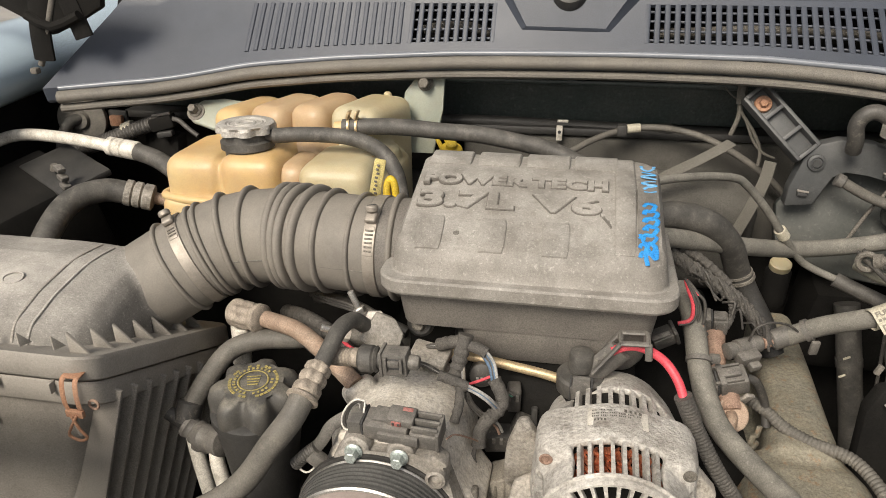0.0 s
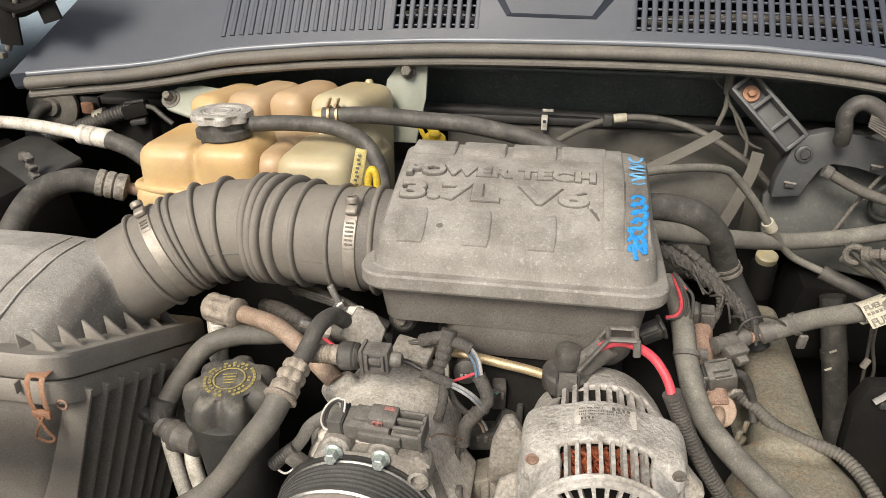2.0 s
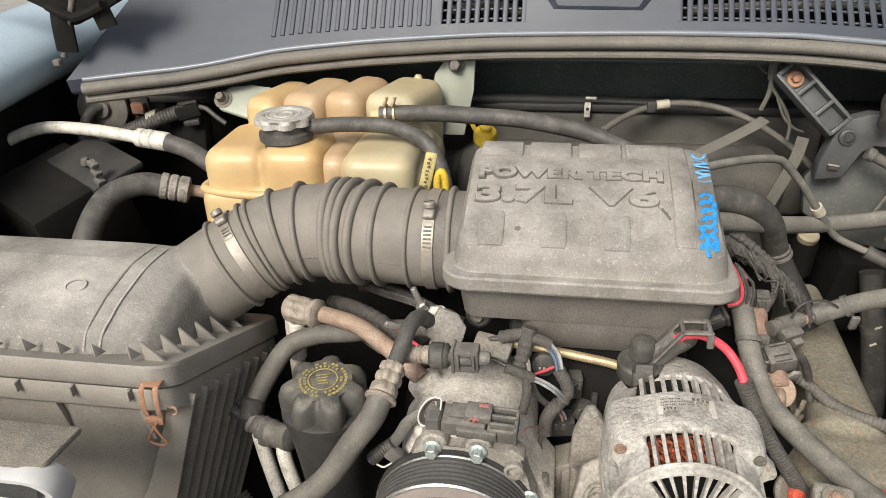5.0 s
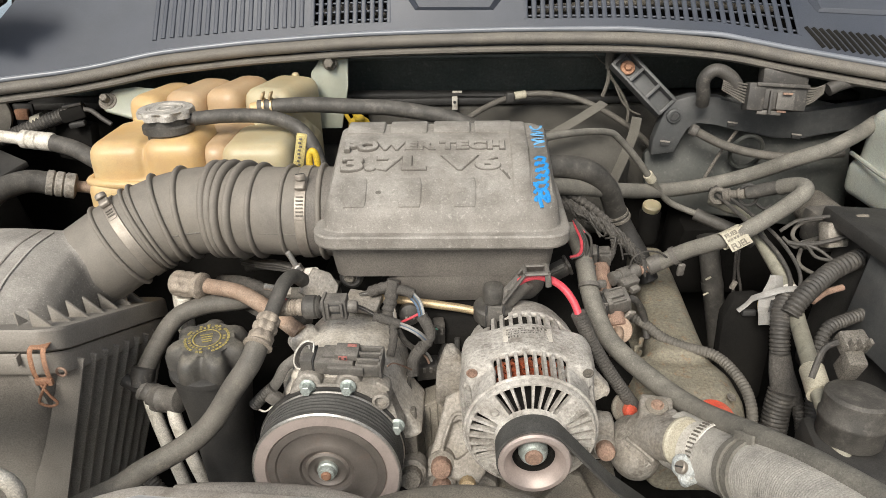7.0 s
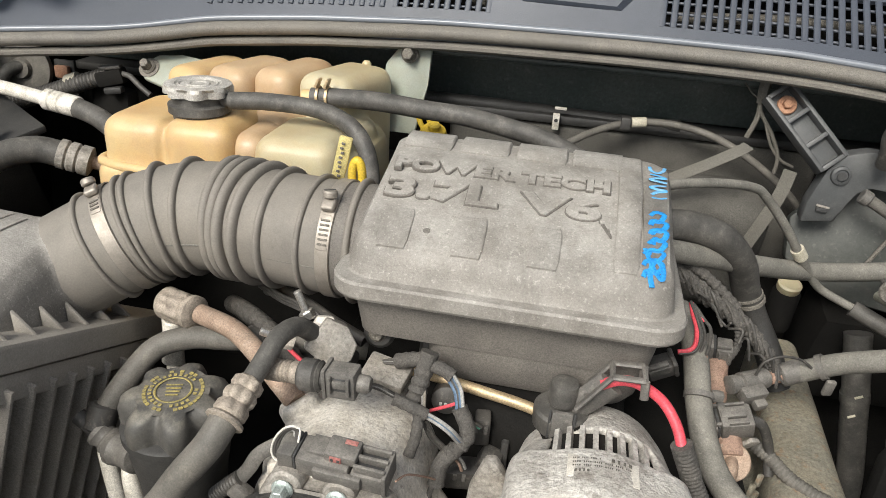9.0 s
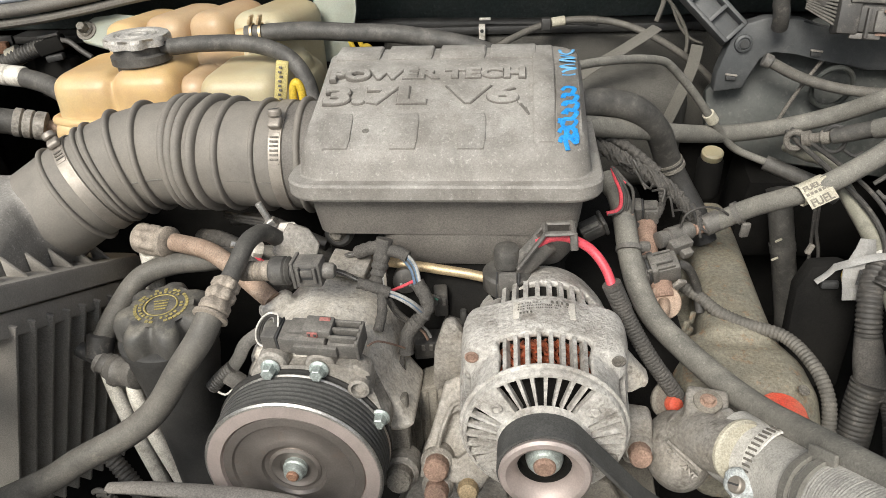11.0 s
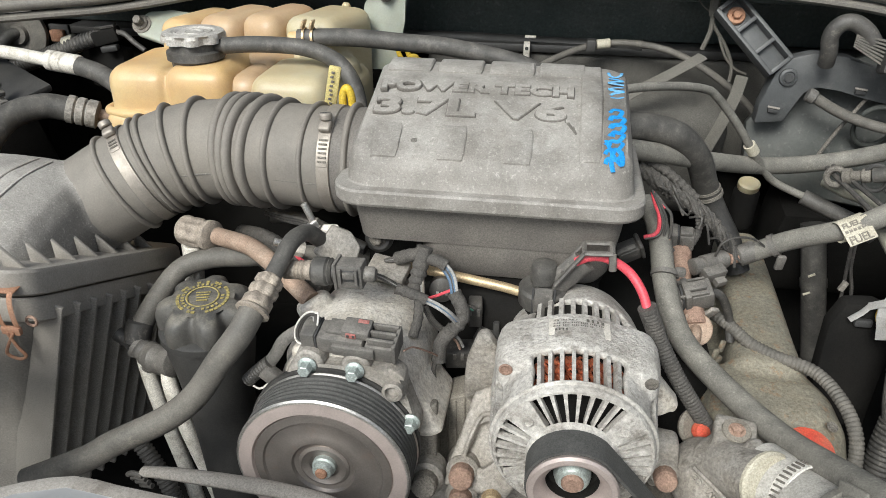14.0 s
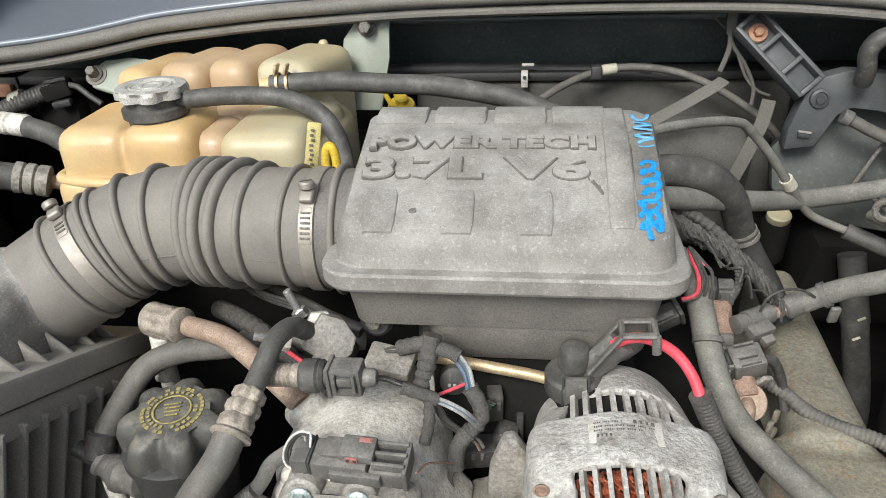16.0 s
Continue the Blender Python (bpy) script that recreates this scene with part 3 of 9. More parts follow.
for i in range(len(rows) - 1):
    for j in range(len(xs) - 1):
        xm = (xs[j] + xs[j + 1]) / 2
        if i == 3 and any(p < xm < q for p, q, _ in GRILLES):
            continue
        bm.faces.new((rows[i][j], rows[i][j + 1], rows[i + 1][j + 1], rows[i + 1][j]))
ext = bmesh.ops.extrude_face_region(bm, geom=list(bm.faces))
for v in [e for e in ext["geom"] if isinstance(e, bmesh.types.BMVert)]:
    v.co += Vector((0, 0.004, -0.004))
cowl = tagged(part("cowl_panel", bm, M_COWL, angle=28), "blue-grey plastic cowl panel with slotted air grilles", "cowl panel", "", "structure")


def cowl_bar(name, x, half, mat, out, depth):
    """A straight rounded bar up the cowl's face at x."""
    p, q = on_cowl(x, G0 - 0.01, out), on_cowl(x, G1 + 0.01, out)
    bar = tube([p, p.lerp(q, 0.5), q], half, 8, 2, flat=depth, up=(0, -1, 0.4))
    return part(name, bar, mat, cowl)


for x0, x1, n in GRILLES:
    for i in range(n + 1):
        cowl_bar("slat", x0 + (x1 - x0) * i / n, 0.0035, M_COWL, -0.0012, 0.5)
for i in range(18):
    cowl_bar("rib", -0.402 + i * PITCH, 0.0034, M_COWL, 0.0, 0.7)
for x0, x1, n in GRILLES:
    for d in (0.25, 0.40, 0.55, 0.70):
        part("crossbar", tube([on_cowl(x0 + (x1 - x0) * k / 6, d, -0.006) for k in range(7)], 0.0016, 8, 2), M_COWL, cowl)
# air box behind the grilles: a near-black sheet painted as its shade
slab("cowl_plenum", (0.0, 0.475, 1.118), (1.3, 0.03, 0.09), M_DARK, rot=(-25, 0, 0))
for x, l in ((0.29, 0.33), (-0.13, 0.09)):
    pl = tube([(x - l / 2, 0.425, 1.118), (x, 0.428, 1.125), (x + l / 2, 0.427, 1.115)], 0.006, 10)
    tagged(part("wiper_linkage", pl, M_GRIME), "dirty metal wiper linkage rod under the cowl grille", "linkage")
# raised pod round the wiper pivot, and the swelling at the cowl's end
def cowl_step(foot, rise, shrink):
    """A steeper step of the cowl above the line of its foot, standing further out toward its top."""
    lo = min(d for _, d in foot)
    cx = sum(x for x, _ in foot) / len(foot)
    skin = [[on_cowl(x, d, -0.004) for x, d in foot], [on_cowl(x, d, 0.0006) for x, d in foot]]
    for k, q in ((0.5, 0.35), (0.9, 0.85), (1.0, 1.0)):
        skin.append([on_cowl(cx + (x - cx) * (1 - shrink * k), lo + (d - lo) * (1 - 0.04 * k) + 0.03 * k, 0.001 + rise * q * max(0.0, d - lo) / (1.02 - lo) + 0.003 * k) for x, d in foot])
    part("raised_step", stack(skin), M_COWL, cowl, angle=24)


cowl_step([(-0.079, 1.02), (-0.062, 0.70), (-0.044, 0.36), (0.064, 0.33), (0.086, 0.68), (0.110, 1.02)], 0.018, 0.10)
cowl_step([(0.462, 1.02), (0.474, 0.72), (0.490, 0.46), (0.580, 0.48), (0.600, 0.74), (0.625, 1.02)], 0.016, 0.08)
# rolled front lip, coloured pale to paint the sky's highlight along it
part("front_lip", tube([(x, cowl_front(x) - 0.0005, cowl_edge_z(x) - 0.0015) for x in [-0.64 + 0.04 * i for i in range(33)]], 0.0036, 10, 3), M_LIP, cowl, "glossy rolled lip with its sky highlight painted pale")
kn = lathe([(0.022, -0.01), (0.0225, 0.006), (0.020, 0.014), (0.013, 0.017), (0.009, 0.013), (0.002, 0.013)], on_cowl(0.013, 0.86, 0.008), (0, -0.75, 0.65), 32)
tagged(part("wiper_pivot_cap", kn, M_BLACK), "round black wiper pivot cap on the cowl", "cap")
# slanted louvres at the cowl's end: dark bars painting the slots' shade
for i in range(20):
    x = 0.470 + 0.0088 * i
    part("louvre_slot", tube([on_cowl(x, 0.27, 0.0006), on_cowl(x + 0.008, 0.17, 0.0006), on_cowl(x + 0.016, 0.06, 0.0006)], 0.0027, 8, 2, flat=0.3, up=(0, -0.7, 0.7)), M_DARK, cowl, "slanted louvre slot, its shade painted as a dark bar")
# weatherstrip and the flange it grips
xs2 = [-0.64 + 0.06 * i for i in range(22)]
seal = thing("weatherstrip", (0, 0.38, 1.08), "grey rubber weatherstrip along the cowl edge", "seal", kind="structure")
part("bulb", tube([(x, cowl_front(x) - 0.004, cowl_edge_z(x) - 0.0125) for x in xs2], 0.0100, 12, 4, flat=0.8), M_SEAL, seal)
part("lip", tube([(x, cowl_front(x) - 0.001, cowl_edge_z(x) - 0.0275) for x in xs2], 0.0080, 10, 4, flat=0.7), M_SEAL, seal)

# firewall: green panel behind, with a shelf, and dark metal below
fw = bmesh.new()
box((-0.05, 0.505, 1.03), (1.62, 0.02, 0.09), 0.004, bm=fw)
box((-0.02, 0.455, 1.058), (1.30, 0.10, 0.008), 0.003, bm=fw)
tagged(part("firewall_upper", fw, M_GREEN), "dark green painted firewall panel", "firewall", "", "structure")
slab("firewall_shelf", (0.0, 0.488, 0.978), (1.34, 0.05, 0.012), M_BLACK, label="black shelf along the firewall", category="firewall")
# M_DARK panels close the bay and carry its deep shade as colour
slab("firewall_lower", (-0.05, 0.53, 0.70), (1.66, 0.03, 0.60), M_DARK, label="grimy lower firewall, near-black as painted deep shade", category="firewall")
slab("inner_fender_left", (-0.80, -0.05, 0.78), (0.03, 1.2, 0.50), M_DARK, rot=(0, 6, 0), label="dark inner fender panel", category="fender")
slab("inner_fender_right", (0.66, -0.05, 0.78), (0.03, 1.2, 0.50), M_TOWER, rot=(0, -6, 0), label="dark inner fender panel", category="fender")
slab("engine_bay_floor", (-0.05, 0.0, 0.48), (1.6, 1.3, 0.02), M_DARK, label="near-black added undertray closing the engine bay", category="floor")

# hood, open overhead, and the fender beside the cowl, its sky reflection painted
hd = thing("car_hood", (0.0, 0.45, 1.2), "dark green underside of the raised hood", "hood")
bm = bmesh.new()
box((0, 0.0, 0.0), (1.30, 1.05, 0.03), 0.012, bm=bm)
for x in (-0.45, 0.0, 0.45):
    box((x, 0, -0.02), (0.06, 0.95, 0.03), 0.008, bm=bm)
bm.transform(pose(0.0, 0.55, 1.82, -80, 0, 0))
part("panel", bm, M_GREEN, hd)
part("hinge_plate", prism([(-0.8503, 1.2000), (-0.6983, 1.1585), (-0.6664, 1.1400), (-0.6345, 1.1199), (-0.5917, 1.1375), (-0.5572, 1.1543), (-0.5480, 1.2000)], 0.012, Matrix(((1, 0, 0, 0), (0, 0, 1, 0.30), (0, 1, 0, 0), (0, 0, 0, 1))), 0.003), M_DARK, hd, "dark hinge plate")
part("hinge_fold", tube([(-0.6580, 0.2916, 1.1459), (-0.6253, 0.2916, 1.1316), (-0.5833, 0.2916, 1.1467)], 0.006, 8, 2), M_DARK, hd)
part("hinge_arm", tube([(-0.6345, 0.3000, 1.2038), (-0.6420, 0.3000, 1.1635), (-0.6496, 0.3000, 1.1232), (-0.6521, 0.3000, 1.0888)], 0.0150, 10, flat=0.4), M_DARK, hd)
part("hinge_arm", tube([(-0.6169, 0.3000, 1.2139), (-0.6017, 0.3000, 1.1652), (-0.5942, 0.3000, 1.1409), (-0.5875, 0.3000, 1.1182)], 0.0135, 10, flat=0.4), M_DARK, hd)
part("prop_rod", tube([(-0.6043, 0.3000, 1.2063), (-0.6227, 0.3000, 1.1635), (-0.6412, 0.3000, 1.1207), (-0.6597, 0.3000, 1.0821)], 0.0042, 10), M_HOSEG, hd)
part("hinge_foot", box((-0.6706, 0.3000, 1.0745), (0.010, 0.010, 0.008), 0.002), M_GRIME, hd)
fend = bmesh.new()
tube([(-0.84, -0.60, 1.00), (-0.82, -0.1, 1.03), (-0.80, 0.3, 1.06), (-0.80, 0.9, 1.10)], 0.09, 20, 6, flat=0.55, bm=fend)
tagged(part("fender_left", fend, M_PAINT), "glossy front fender with the sky's reflection painted pale blue", "fender", "", "structure")
fend = bmesh.new()
tube([(0.76, -0.60, 1.00), (0.75, -0.1, 1.03), (0.74, 0.3, 1.06), (0.74, 0.9, 1.10)], 0.09, 20, 6, flat=0.55, bm=fend)
tagged(part("fender_right", fend, M_PAINT), "glossy front fender with the sky's reflection painted pale blue", "fender", "", "structure")


# ---------------------------------------------------------------- intake plenum box
def lid_top(y):
    return 1.037 - 0.043 * (max(0.0, 0.146 - y) / 0.130) ** 1.8


def intake_box():
    t = thing("intake_box", (0.0, 0.08, 0.88), "dusty grey plastic engine air intake box", "intake box")
    cy = 0.083

    def ring(hx, hy, r, z, dy=0.0):
        return [(x, cy + dy + y, z(cy + dy + y) if callable(z) else z) for x, y in rounded_rect(hx, hy, r)]

    rings = [ring(0.122, 0.080, 0.02, 0.954), ring(0.1275, 0.0855, 0.024, 0.954), ring(0.1290, 0.087, 0.025, 0.9565), ring(0.1290, 0.087, 0.025, 0.9665),
             ring(0.1275, 0.0855, 0.024, 0.9685), ring(0.1205, 0.0785, 0.022, 0.9692), ring(0.1195, 0.0775, 0.022, 0.9705),
             ring(0.1175, 0.0755, 0.022, lambda y: 0.9705 + 0.50 * (lid_top(y) - 0.9705)), ring(0.1150, 0.0730, 0.021, lambda y: 0.9705 + 0.80 * (lid_top(y) - 0.9705)),
             ring(0.1110, 0.0690, 0.020, lambda y: 0.9705 + 0.96 * (lid_top(y) - 0.9705)), ring(0.1065, 0.0645, 0.018, lid_top), ring(0.1055, 0.0635, 0.018, lid_top), ring(0.090, 0.052, 0.015, lid_top), ring(0.060, 0.034, 0.012, lid_top),
             ring(0.028, 0.014, 0.008, lid_top)]
    lid = part("lid", stack(rings), M_LID, t, "dust-speckled grey lid", angle=26)

    def on_top(x, y, dz=0.0):
        s = (lid_top(y + 0.002) - lid_top(y - 0.002)) / 0.004
        return Matrix.Translation((x, y, lid_top(y) + dz)) @ Matrix.Rotation(math.atan(s), 4, "X")

    def curved_pad(x0, x1, y0, y1, h, name="raised_pad", mat=None, label=""):
        rings_ = []
        n = max(3, int((y1 - y0) / 0.006))
        for i in range(n + 1):
            y = y0 + (y1 - y0) * i / n
            e = 0.0 if 0 < i < n else 0.0012
            hh = h if 0 < i < n else h * 0.3
            z = lid_top(y)
            rings_.append([(x0 + e, y, z - 0.002), (x0 + e, y, z + hh * 0.5), (x0 + e + 0.0014, y, z + hh), (x1 - e - 0.0014, y, z + hh), (x1 - e, y, z + hh * 0.5), (x1 - e, y, z - 0.002)])
        return part(name, stack(rings_), mat or M_LID, lid, label, angle=40)

    for word, size, x, y, sx in (("POWER TECH", 0.0185, -0.1035, 0.0885, 1.43), ("3.7L", 0.0275, -0.1040, 0.0580, 1.80), ("V6", 0.0275, 0.0035, 0.0580, 1.84)):
        # wider dark copy under each word paints the shadow round its letters
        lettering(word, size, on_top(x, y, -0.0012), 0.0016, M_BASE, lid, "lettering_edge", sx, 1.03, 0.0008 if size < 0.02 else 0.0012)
        lettering(word, size, on_top(x, y, -0.0003), 0.0016, M_LID, lid, "lettering", sx, 1.03, 0.0004 if size < 0.02 else 0.0007)
    # shallow pads under the words, lobes along the back edge and the strip beside the writing
    for x in (-0.086, -0.031, 0.0235):
        curved_pad(x - 0.0115, x + 0.0115, 0.014, 0.046, 0.0022)
    for x in (-0.084, -0.037, 0.010, 0.055):
        curved_pad(x - 0.0205, x + 0.0205, 0.120, 0.153, 0.0032)
    curved_pad(0.0725, 0.0900, 0.019, 0.150, 0.0024)
    part("scuff", box((0.066, 0.050, lid_top(0.05) + 0.0002), (0.003, 0.014, 0.0006), 0.0002, (25, 0, 38)), M_BASE, lid, "dark scuff mark")
    part("scuff", ellipsoid((-0.062, 0.030, lid_top(0.03)), (0.0036, 0.0026, 0.0005), 10, None, (28, 0, 20)), M_BASE, lid, "dark scuff mark")
    for k in range(4):
        part("scuff", box((0.0560 + 0.0038 * k, 0.0625 - 0.0042 * k, lid_top(0.0625 - 0.0042 * k) + 0.0002), (0.0012, 0.0052, 0.0005), 0.0002, (22, 0, 12)), M_BASE, lid, "dark scuff mark")
    curved_pad(0.0915, 0.1085, 0.0225, 0.100, 0.0003, "wiped_patch", M_WIPED, "dark patch wiped clean of dust")
    # blue marker scrawl on the raised strip
    rnd = random.Random(4)

    def scrawl(pts, r, mat, label):
        line = [(0.1015 + (x - 0.1015) * 0.85, y - 0.008, lid_top(y - 0.008) + 0.0004) for x, y in pts]
        part("marker_stroke", tube(line, r, 8, 6, flat=0.2), mat, lid, label)

    # paler open strokes behind, bold scribble in front
    for pts in ([(0.095, 0.143), (0.0965, 0.136), (0.102, 0.133), (0.107, 0.137), (0.109, 0.143)],
                [(0.095, 0.130), (0.103, 0.1285), (0.109, 0.1255), (0.101, 0.1245), (0.095, 0.1215), (0.104, 0.1195), (0.110, 0.1185)],
                [(0.109, 0.114), (0.101, 0.1135), (0.095, 0.111), (0.102, 0.1085), (0.109, 0.1075), (0.100, 0.1045), (0.096, 0.1015)],
                [(0.096, 0.098), (0.103, 0.0975), (0.109, 0.099)]):
        scrawl(pts, 0.0015, M_FADED, "faded blue marker writing")
    for k in range(6):
        y = 0.078 - 0.0085 * k
        w = (0.006, 0.007, 0.006, 0.007, 0.0085, 0.008)[k]
        x = (0.101, 0.102, 0.103, 0.101, 0.099, 0.099)[k]
        a_ = rnd.uniform(-0.002, 0.002)
        scrawl([(x - w, y), (x - w * 0.3, y + 0.005 + a_), (x + w, y + 0.002), (x + w * 0.4, y - 0.005), (x - w * 0.6, y - 0.004 + a_), (x - w * 0.9, y - 0.009)], 0.0021 if k < 4 else 0.0018, M_BLUE, "bright blue marker writing")
    scrawl([(0.092, 0.048), (0.098, 0.036), (0.106, 0.026), (0.107, 0.034), (0.101, 0.040), (0.097, 0.030), (0.099, 0.020)], 0.0019, M_BLUE, "bright blue marker writing")

    # lower shell with a stepped underside
    bm = bmesh.new()
    rg = [[(x * k, cy + 0.004 + y * k2, z) for x, y in rounded_rect(0.116, 0.074, 0.016)] for k, k2, z in ((1.0, 1.0, 0.956), (0.985, 0.96, 0.935), (0.96, 0.90, 0.912))]
    stack(rg, bm)
    rg = [[(0.026 + x * k, cy + 0.006 + y * k, z) for x, y in rounded_rect(0.086, 0.0685, 0.020)] for k, z in ((1.0, 0.935), (0.98, 0.905), (0.95, 0.888), (0.88, 0.878))]
    stack(rg, bm)
    part("lower_shell", bm, M_BASE, t, "dark grey lower shell")
    lug = lathe([(0.012, 0), (0.013, 0.003), (0.013, 0.010), (0.010, 0.013)], (-0.0985, 0.0461, 0.9010), (0.1, -1, 0.25), 24)
    part("mounting_lug", lug, M_BLACK, t)
    hex_bolt((-0.0985, 0.0341, 0.9040), (0.1, -1, 0.25), 0.0055, t, M_GRIME)
    part("inlet_stub", rod((-0.150, 0.088, 0.957), (-0.112, 0.088, 0.957), 0.049, 40, 0.05), M_BASE, t)
    return t


intake_box()


# ---------------------------------------------------------------- bellows duct and clamps
def intake_duct():
    t = thing("intake_duct", (-0.24, 0.1, 0.9), "ribbed grey rubber intake duct between air box and intake", "air duct")
    pts = [(-0.386, 0.058, 0.908), (-0.356, 0.072, 0.926), (-0.322, 0.088, 0.943), (-0.288, 0.098, 0.952), (-0.245, 0.099, 0.956), (-0.20, 0.092, 0.957), (-0.152, 0.088, 0.957), (-0.126, 0.088, 0.957)]
    line, total = resample(curve_points(pts, 12), 0.001)
    ring_x = {-0.307: 1, -0.284: 1, -0.2505: 2, -0.2415: 2, -0.2325: 2, -0.2180: 2, -0.198: 1, -0.166: 3, -0.126: 1, -0.358: 3, -0.325: 3, -0.331: 3}

    part("duct", tube(pts, 0.0485, n=64, step=0.004), M_RUBBER, t)
    for x, kind in ring_x.items():
        q = min(range(3, len(line) - 3), key=lambda w: abs(line[w].x - x))
        w, hgt = {1: (0.0030, 0.0050), 2: (0.0044, 0.0068), 3: (0.0024, 0.0038)}[kind]
        arc = [(0.0482, -w)] + [(0.0485 + hgt * max(0.0, math.cos(a)) ** 0.7, w * math.sin(a)) for a in [radians(-80 + 20 * k) for k in range(9)]] + [(0.0482, w)]
        part("rib_ring", lathe(arc, line[q], line[q + 3] - line[q - 3], 64, close=False), M_RUBBER, t, angle=60)
    part("mould_seam", tube([q + Vector((0.004, -0.0480, -0.0060)) for q in line[60:-20:6]], 0.0009, 6, 2), M_HOSEL, t, "thin moulded seam line")
    return line, total


duct_line, duct_len = intake_duct()
i0 = min(range(len(duct_line)), key=lambda q: abs(duct_line[q].x + 0.343))
screw_clamp(duct_line[i0], duct_line[i0 + 3] - duct_line[i0 - 3], 0.0494, 0.012, 10, "shiny steel hose clamp on the duct's air box end", None, 1, 3)
i1 = min(range(len(duct_line)), key=lambda q: abs(duct_line[q].x + 0.146))
screw_clamp(duct_line[i1], duct_line[i1 + 3] - duct_line[i1 - 3], 0.0494, 0.012, 36, "shiny steel hose clamp where the duct meets the intake box", None, 1, 6)


# ---------------------------------------------------------------- air filter box
def air_box():
    t = thing("air_filter_box", (-0.48, 0.0, 0.6), "dusty grey plastic air filter box with a rusty spring clip", "air filter box")
    x0, x1, y0, y1 = -0.68, -0.335, -0.118, 0.115

    def rimz(y):
        return 0.922 - 0.102 * (y - y0) / (y1 - y0)

    # base shell
    rings = []
    for dz, ins, inx in ((-0.006, 0.0, 0.0), (-0.05, 0.006, 0.018), (-0.16, 0.016, 0.054), (-0.32, 0.03, 0.108)):
        rings.append([((x0 + x1) / 2 + x, (y0 + y1) / 2 + y, (rimz((y0 + y1) / 2 + y) if dz > -0.1 else rimz(y0) * 0.6 + rimz((y0 + y1) / 2 + y) * 0.4) + dz) for x, y in rounded_rect((x1 - x0) / 2 - 0.012 - inx, (y1 - y0) / 2 - 0.010 - ins, 0.015)])
    base = part("base", stack(rings), M_AIRB, t, "dusty grey ribbed base")
    fin_bm = box((0, 0, 0), (0.034, 0.004, 0.26), 0.0012)
    fin = part("fin", fin_bm, M_AIRB, base)
    fin.matrix_basis = pose(x1 - 0.056, y0 + 0.03, rimz(y0 + 0.03) - 0.142, 0, 19, 0)
    for i in range(1, 9):
        y = y0 + 0.03 + i * 0.021
        ob = new("fin", fin.data)
        ob.parent = base
        ob.matrix_parent_inverse = fin.matrix_parent_inverse
        ob.matrix_basis = pose(x1 - 0.056, y, rimz(y) - 0.142, 0, 19, 0)
    for i in range(3):
        x = -0.375 - 0.082 * i
        part("gusset", prism([(0, 0), (0, -0.055), (-0.012, 0)], 0.004, pose(x, y0 + 0.016, rimz(y0) - 0.026, 90, 0, 90), 0.0006), M_AIRM, base)
    # rim flange, lid part and base part
    for dz, mat, nm, ins in ((0.0, M_AIRM, "lid_flange", 0.0), (-0.026, M_AIRM, "base_flange", 0.004)):
        hx, hy = (x1 - x0) / 2 - ins, (y1 - y0) / 2 - ins
        rr = [[((x0 + x1) / 2 + x * k, (y0 + y1) / 2 + y * k, rimz((y0 + y1) / 2 + y * k) + dz + z) for x, y in rounded_rect(hx, hy, 0.022)] for k, z in ((0.985, -0.010), (1.0, -0.008), (1.0, 0.011), (0.99, 0.0135), (0.93, 0.0135))]
        part(nm, stack(rr), mat, t)
    # lid hump, swept up to the outlet neck
    bm = bmesh.new()
    prof = [(-0.100, 0.922), (-0.088, 0.946), (-0.05, 0.959), (0.0, 0.966), (0.045, 0.959), (0.080, 0.936), (0.095, 0.86), (-0.02, 0.85)]
    prof2 = [(-0.094, 0.914), (-0.080, 0.930), (-0.045, 0.942), (0.0, 0.950), (0.055, 0.950), (0.086, 0.931), (0.096, 0.86), (-0.02, 0.85)]

    def section(x, k, drop=0.0):
        return [(x, ya + (yb - ya) * k, za + (zb - za) * k - (drop if za > 0.9 else 0.0)) for (ya, za), (yb, zb) in zip(prof, prof2)]

    stack([section(-0.70, 0), section(-0.445, 0), section(-0.418, 0.4), section(-0.396, 0.9, 0.002), section(-0.382, 1, 0.008), section(-0.372, 1, 0.022), section(-0.366, 1, 0.05)], bm)
    tube([(-0.460, 0.030, 0.890), (-0.420, 0.045, 0.898), (-0.386, 0.058, 0.908), (-0.360, 0.070, 0.923)], 0.0470, 36, 6, bm=bm)
    lid = part("lid", bm, M_AIR, t, "light dusty grey lid with an outlet neck", remesh=0.0035, smooth=8)
    # moulded groove with its shade painted dark, a ridge, and an oval emblem outline
    part("emblem", tube([(-0.455 + 0.0095 * math.cos(a), -0.043 + 0.0075 * math.sin(a), 0.9603 + 0.27 * 0.0075 * math.sin(a)) for a in [i * math.pi / 6 for i in range(13)]], 0.0011, 8, 3), M_AIR, lid)
    part("groove", tube([(-0.4245, -0.094, 0.9266), (-0.4245, -0.088, 0.9366), (-0.4245, -0.08, 0.9432), (-0.4245, -0.068, 0.9474), (-0.4245, -0.05, 0.9535), (-0.4245, -0.03, 0.957), (-0.4245, -0.01, 0.96), (-0.4245, 0.012, 0.9604), (-0.4245, 0.03, 0.9588), (-0.4245, 0.042, 0.9573)], 0.0013, 8, 6, flat=0.6), M_AIRB, lid, "moulded groove, a dark bead painting its shade")
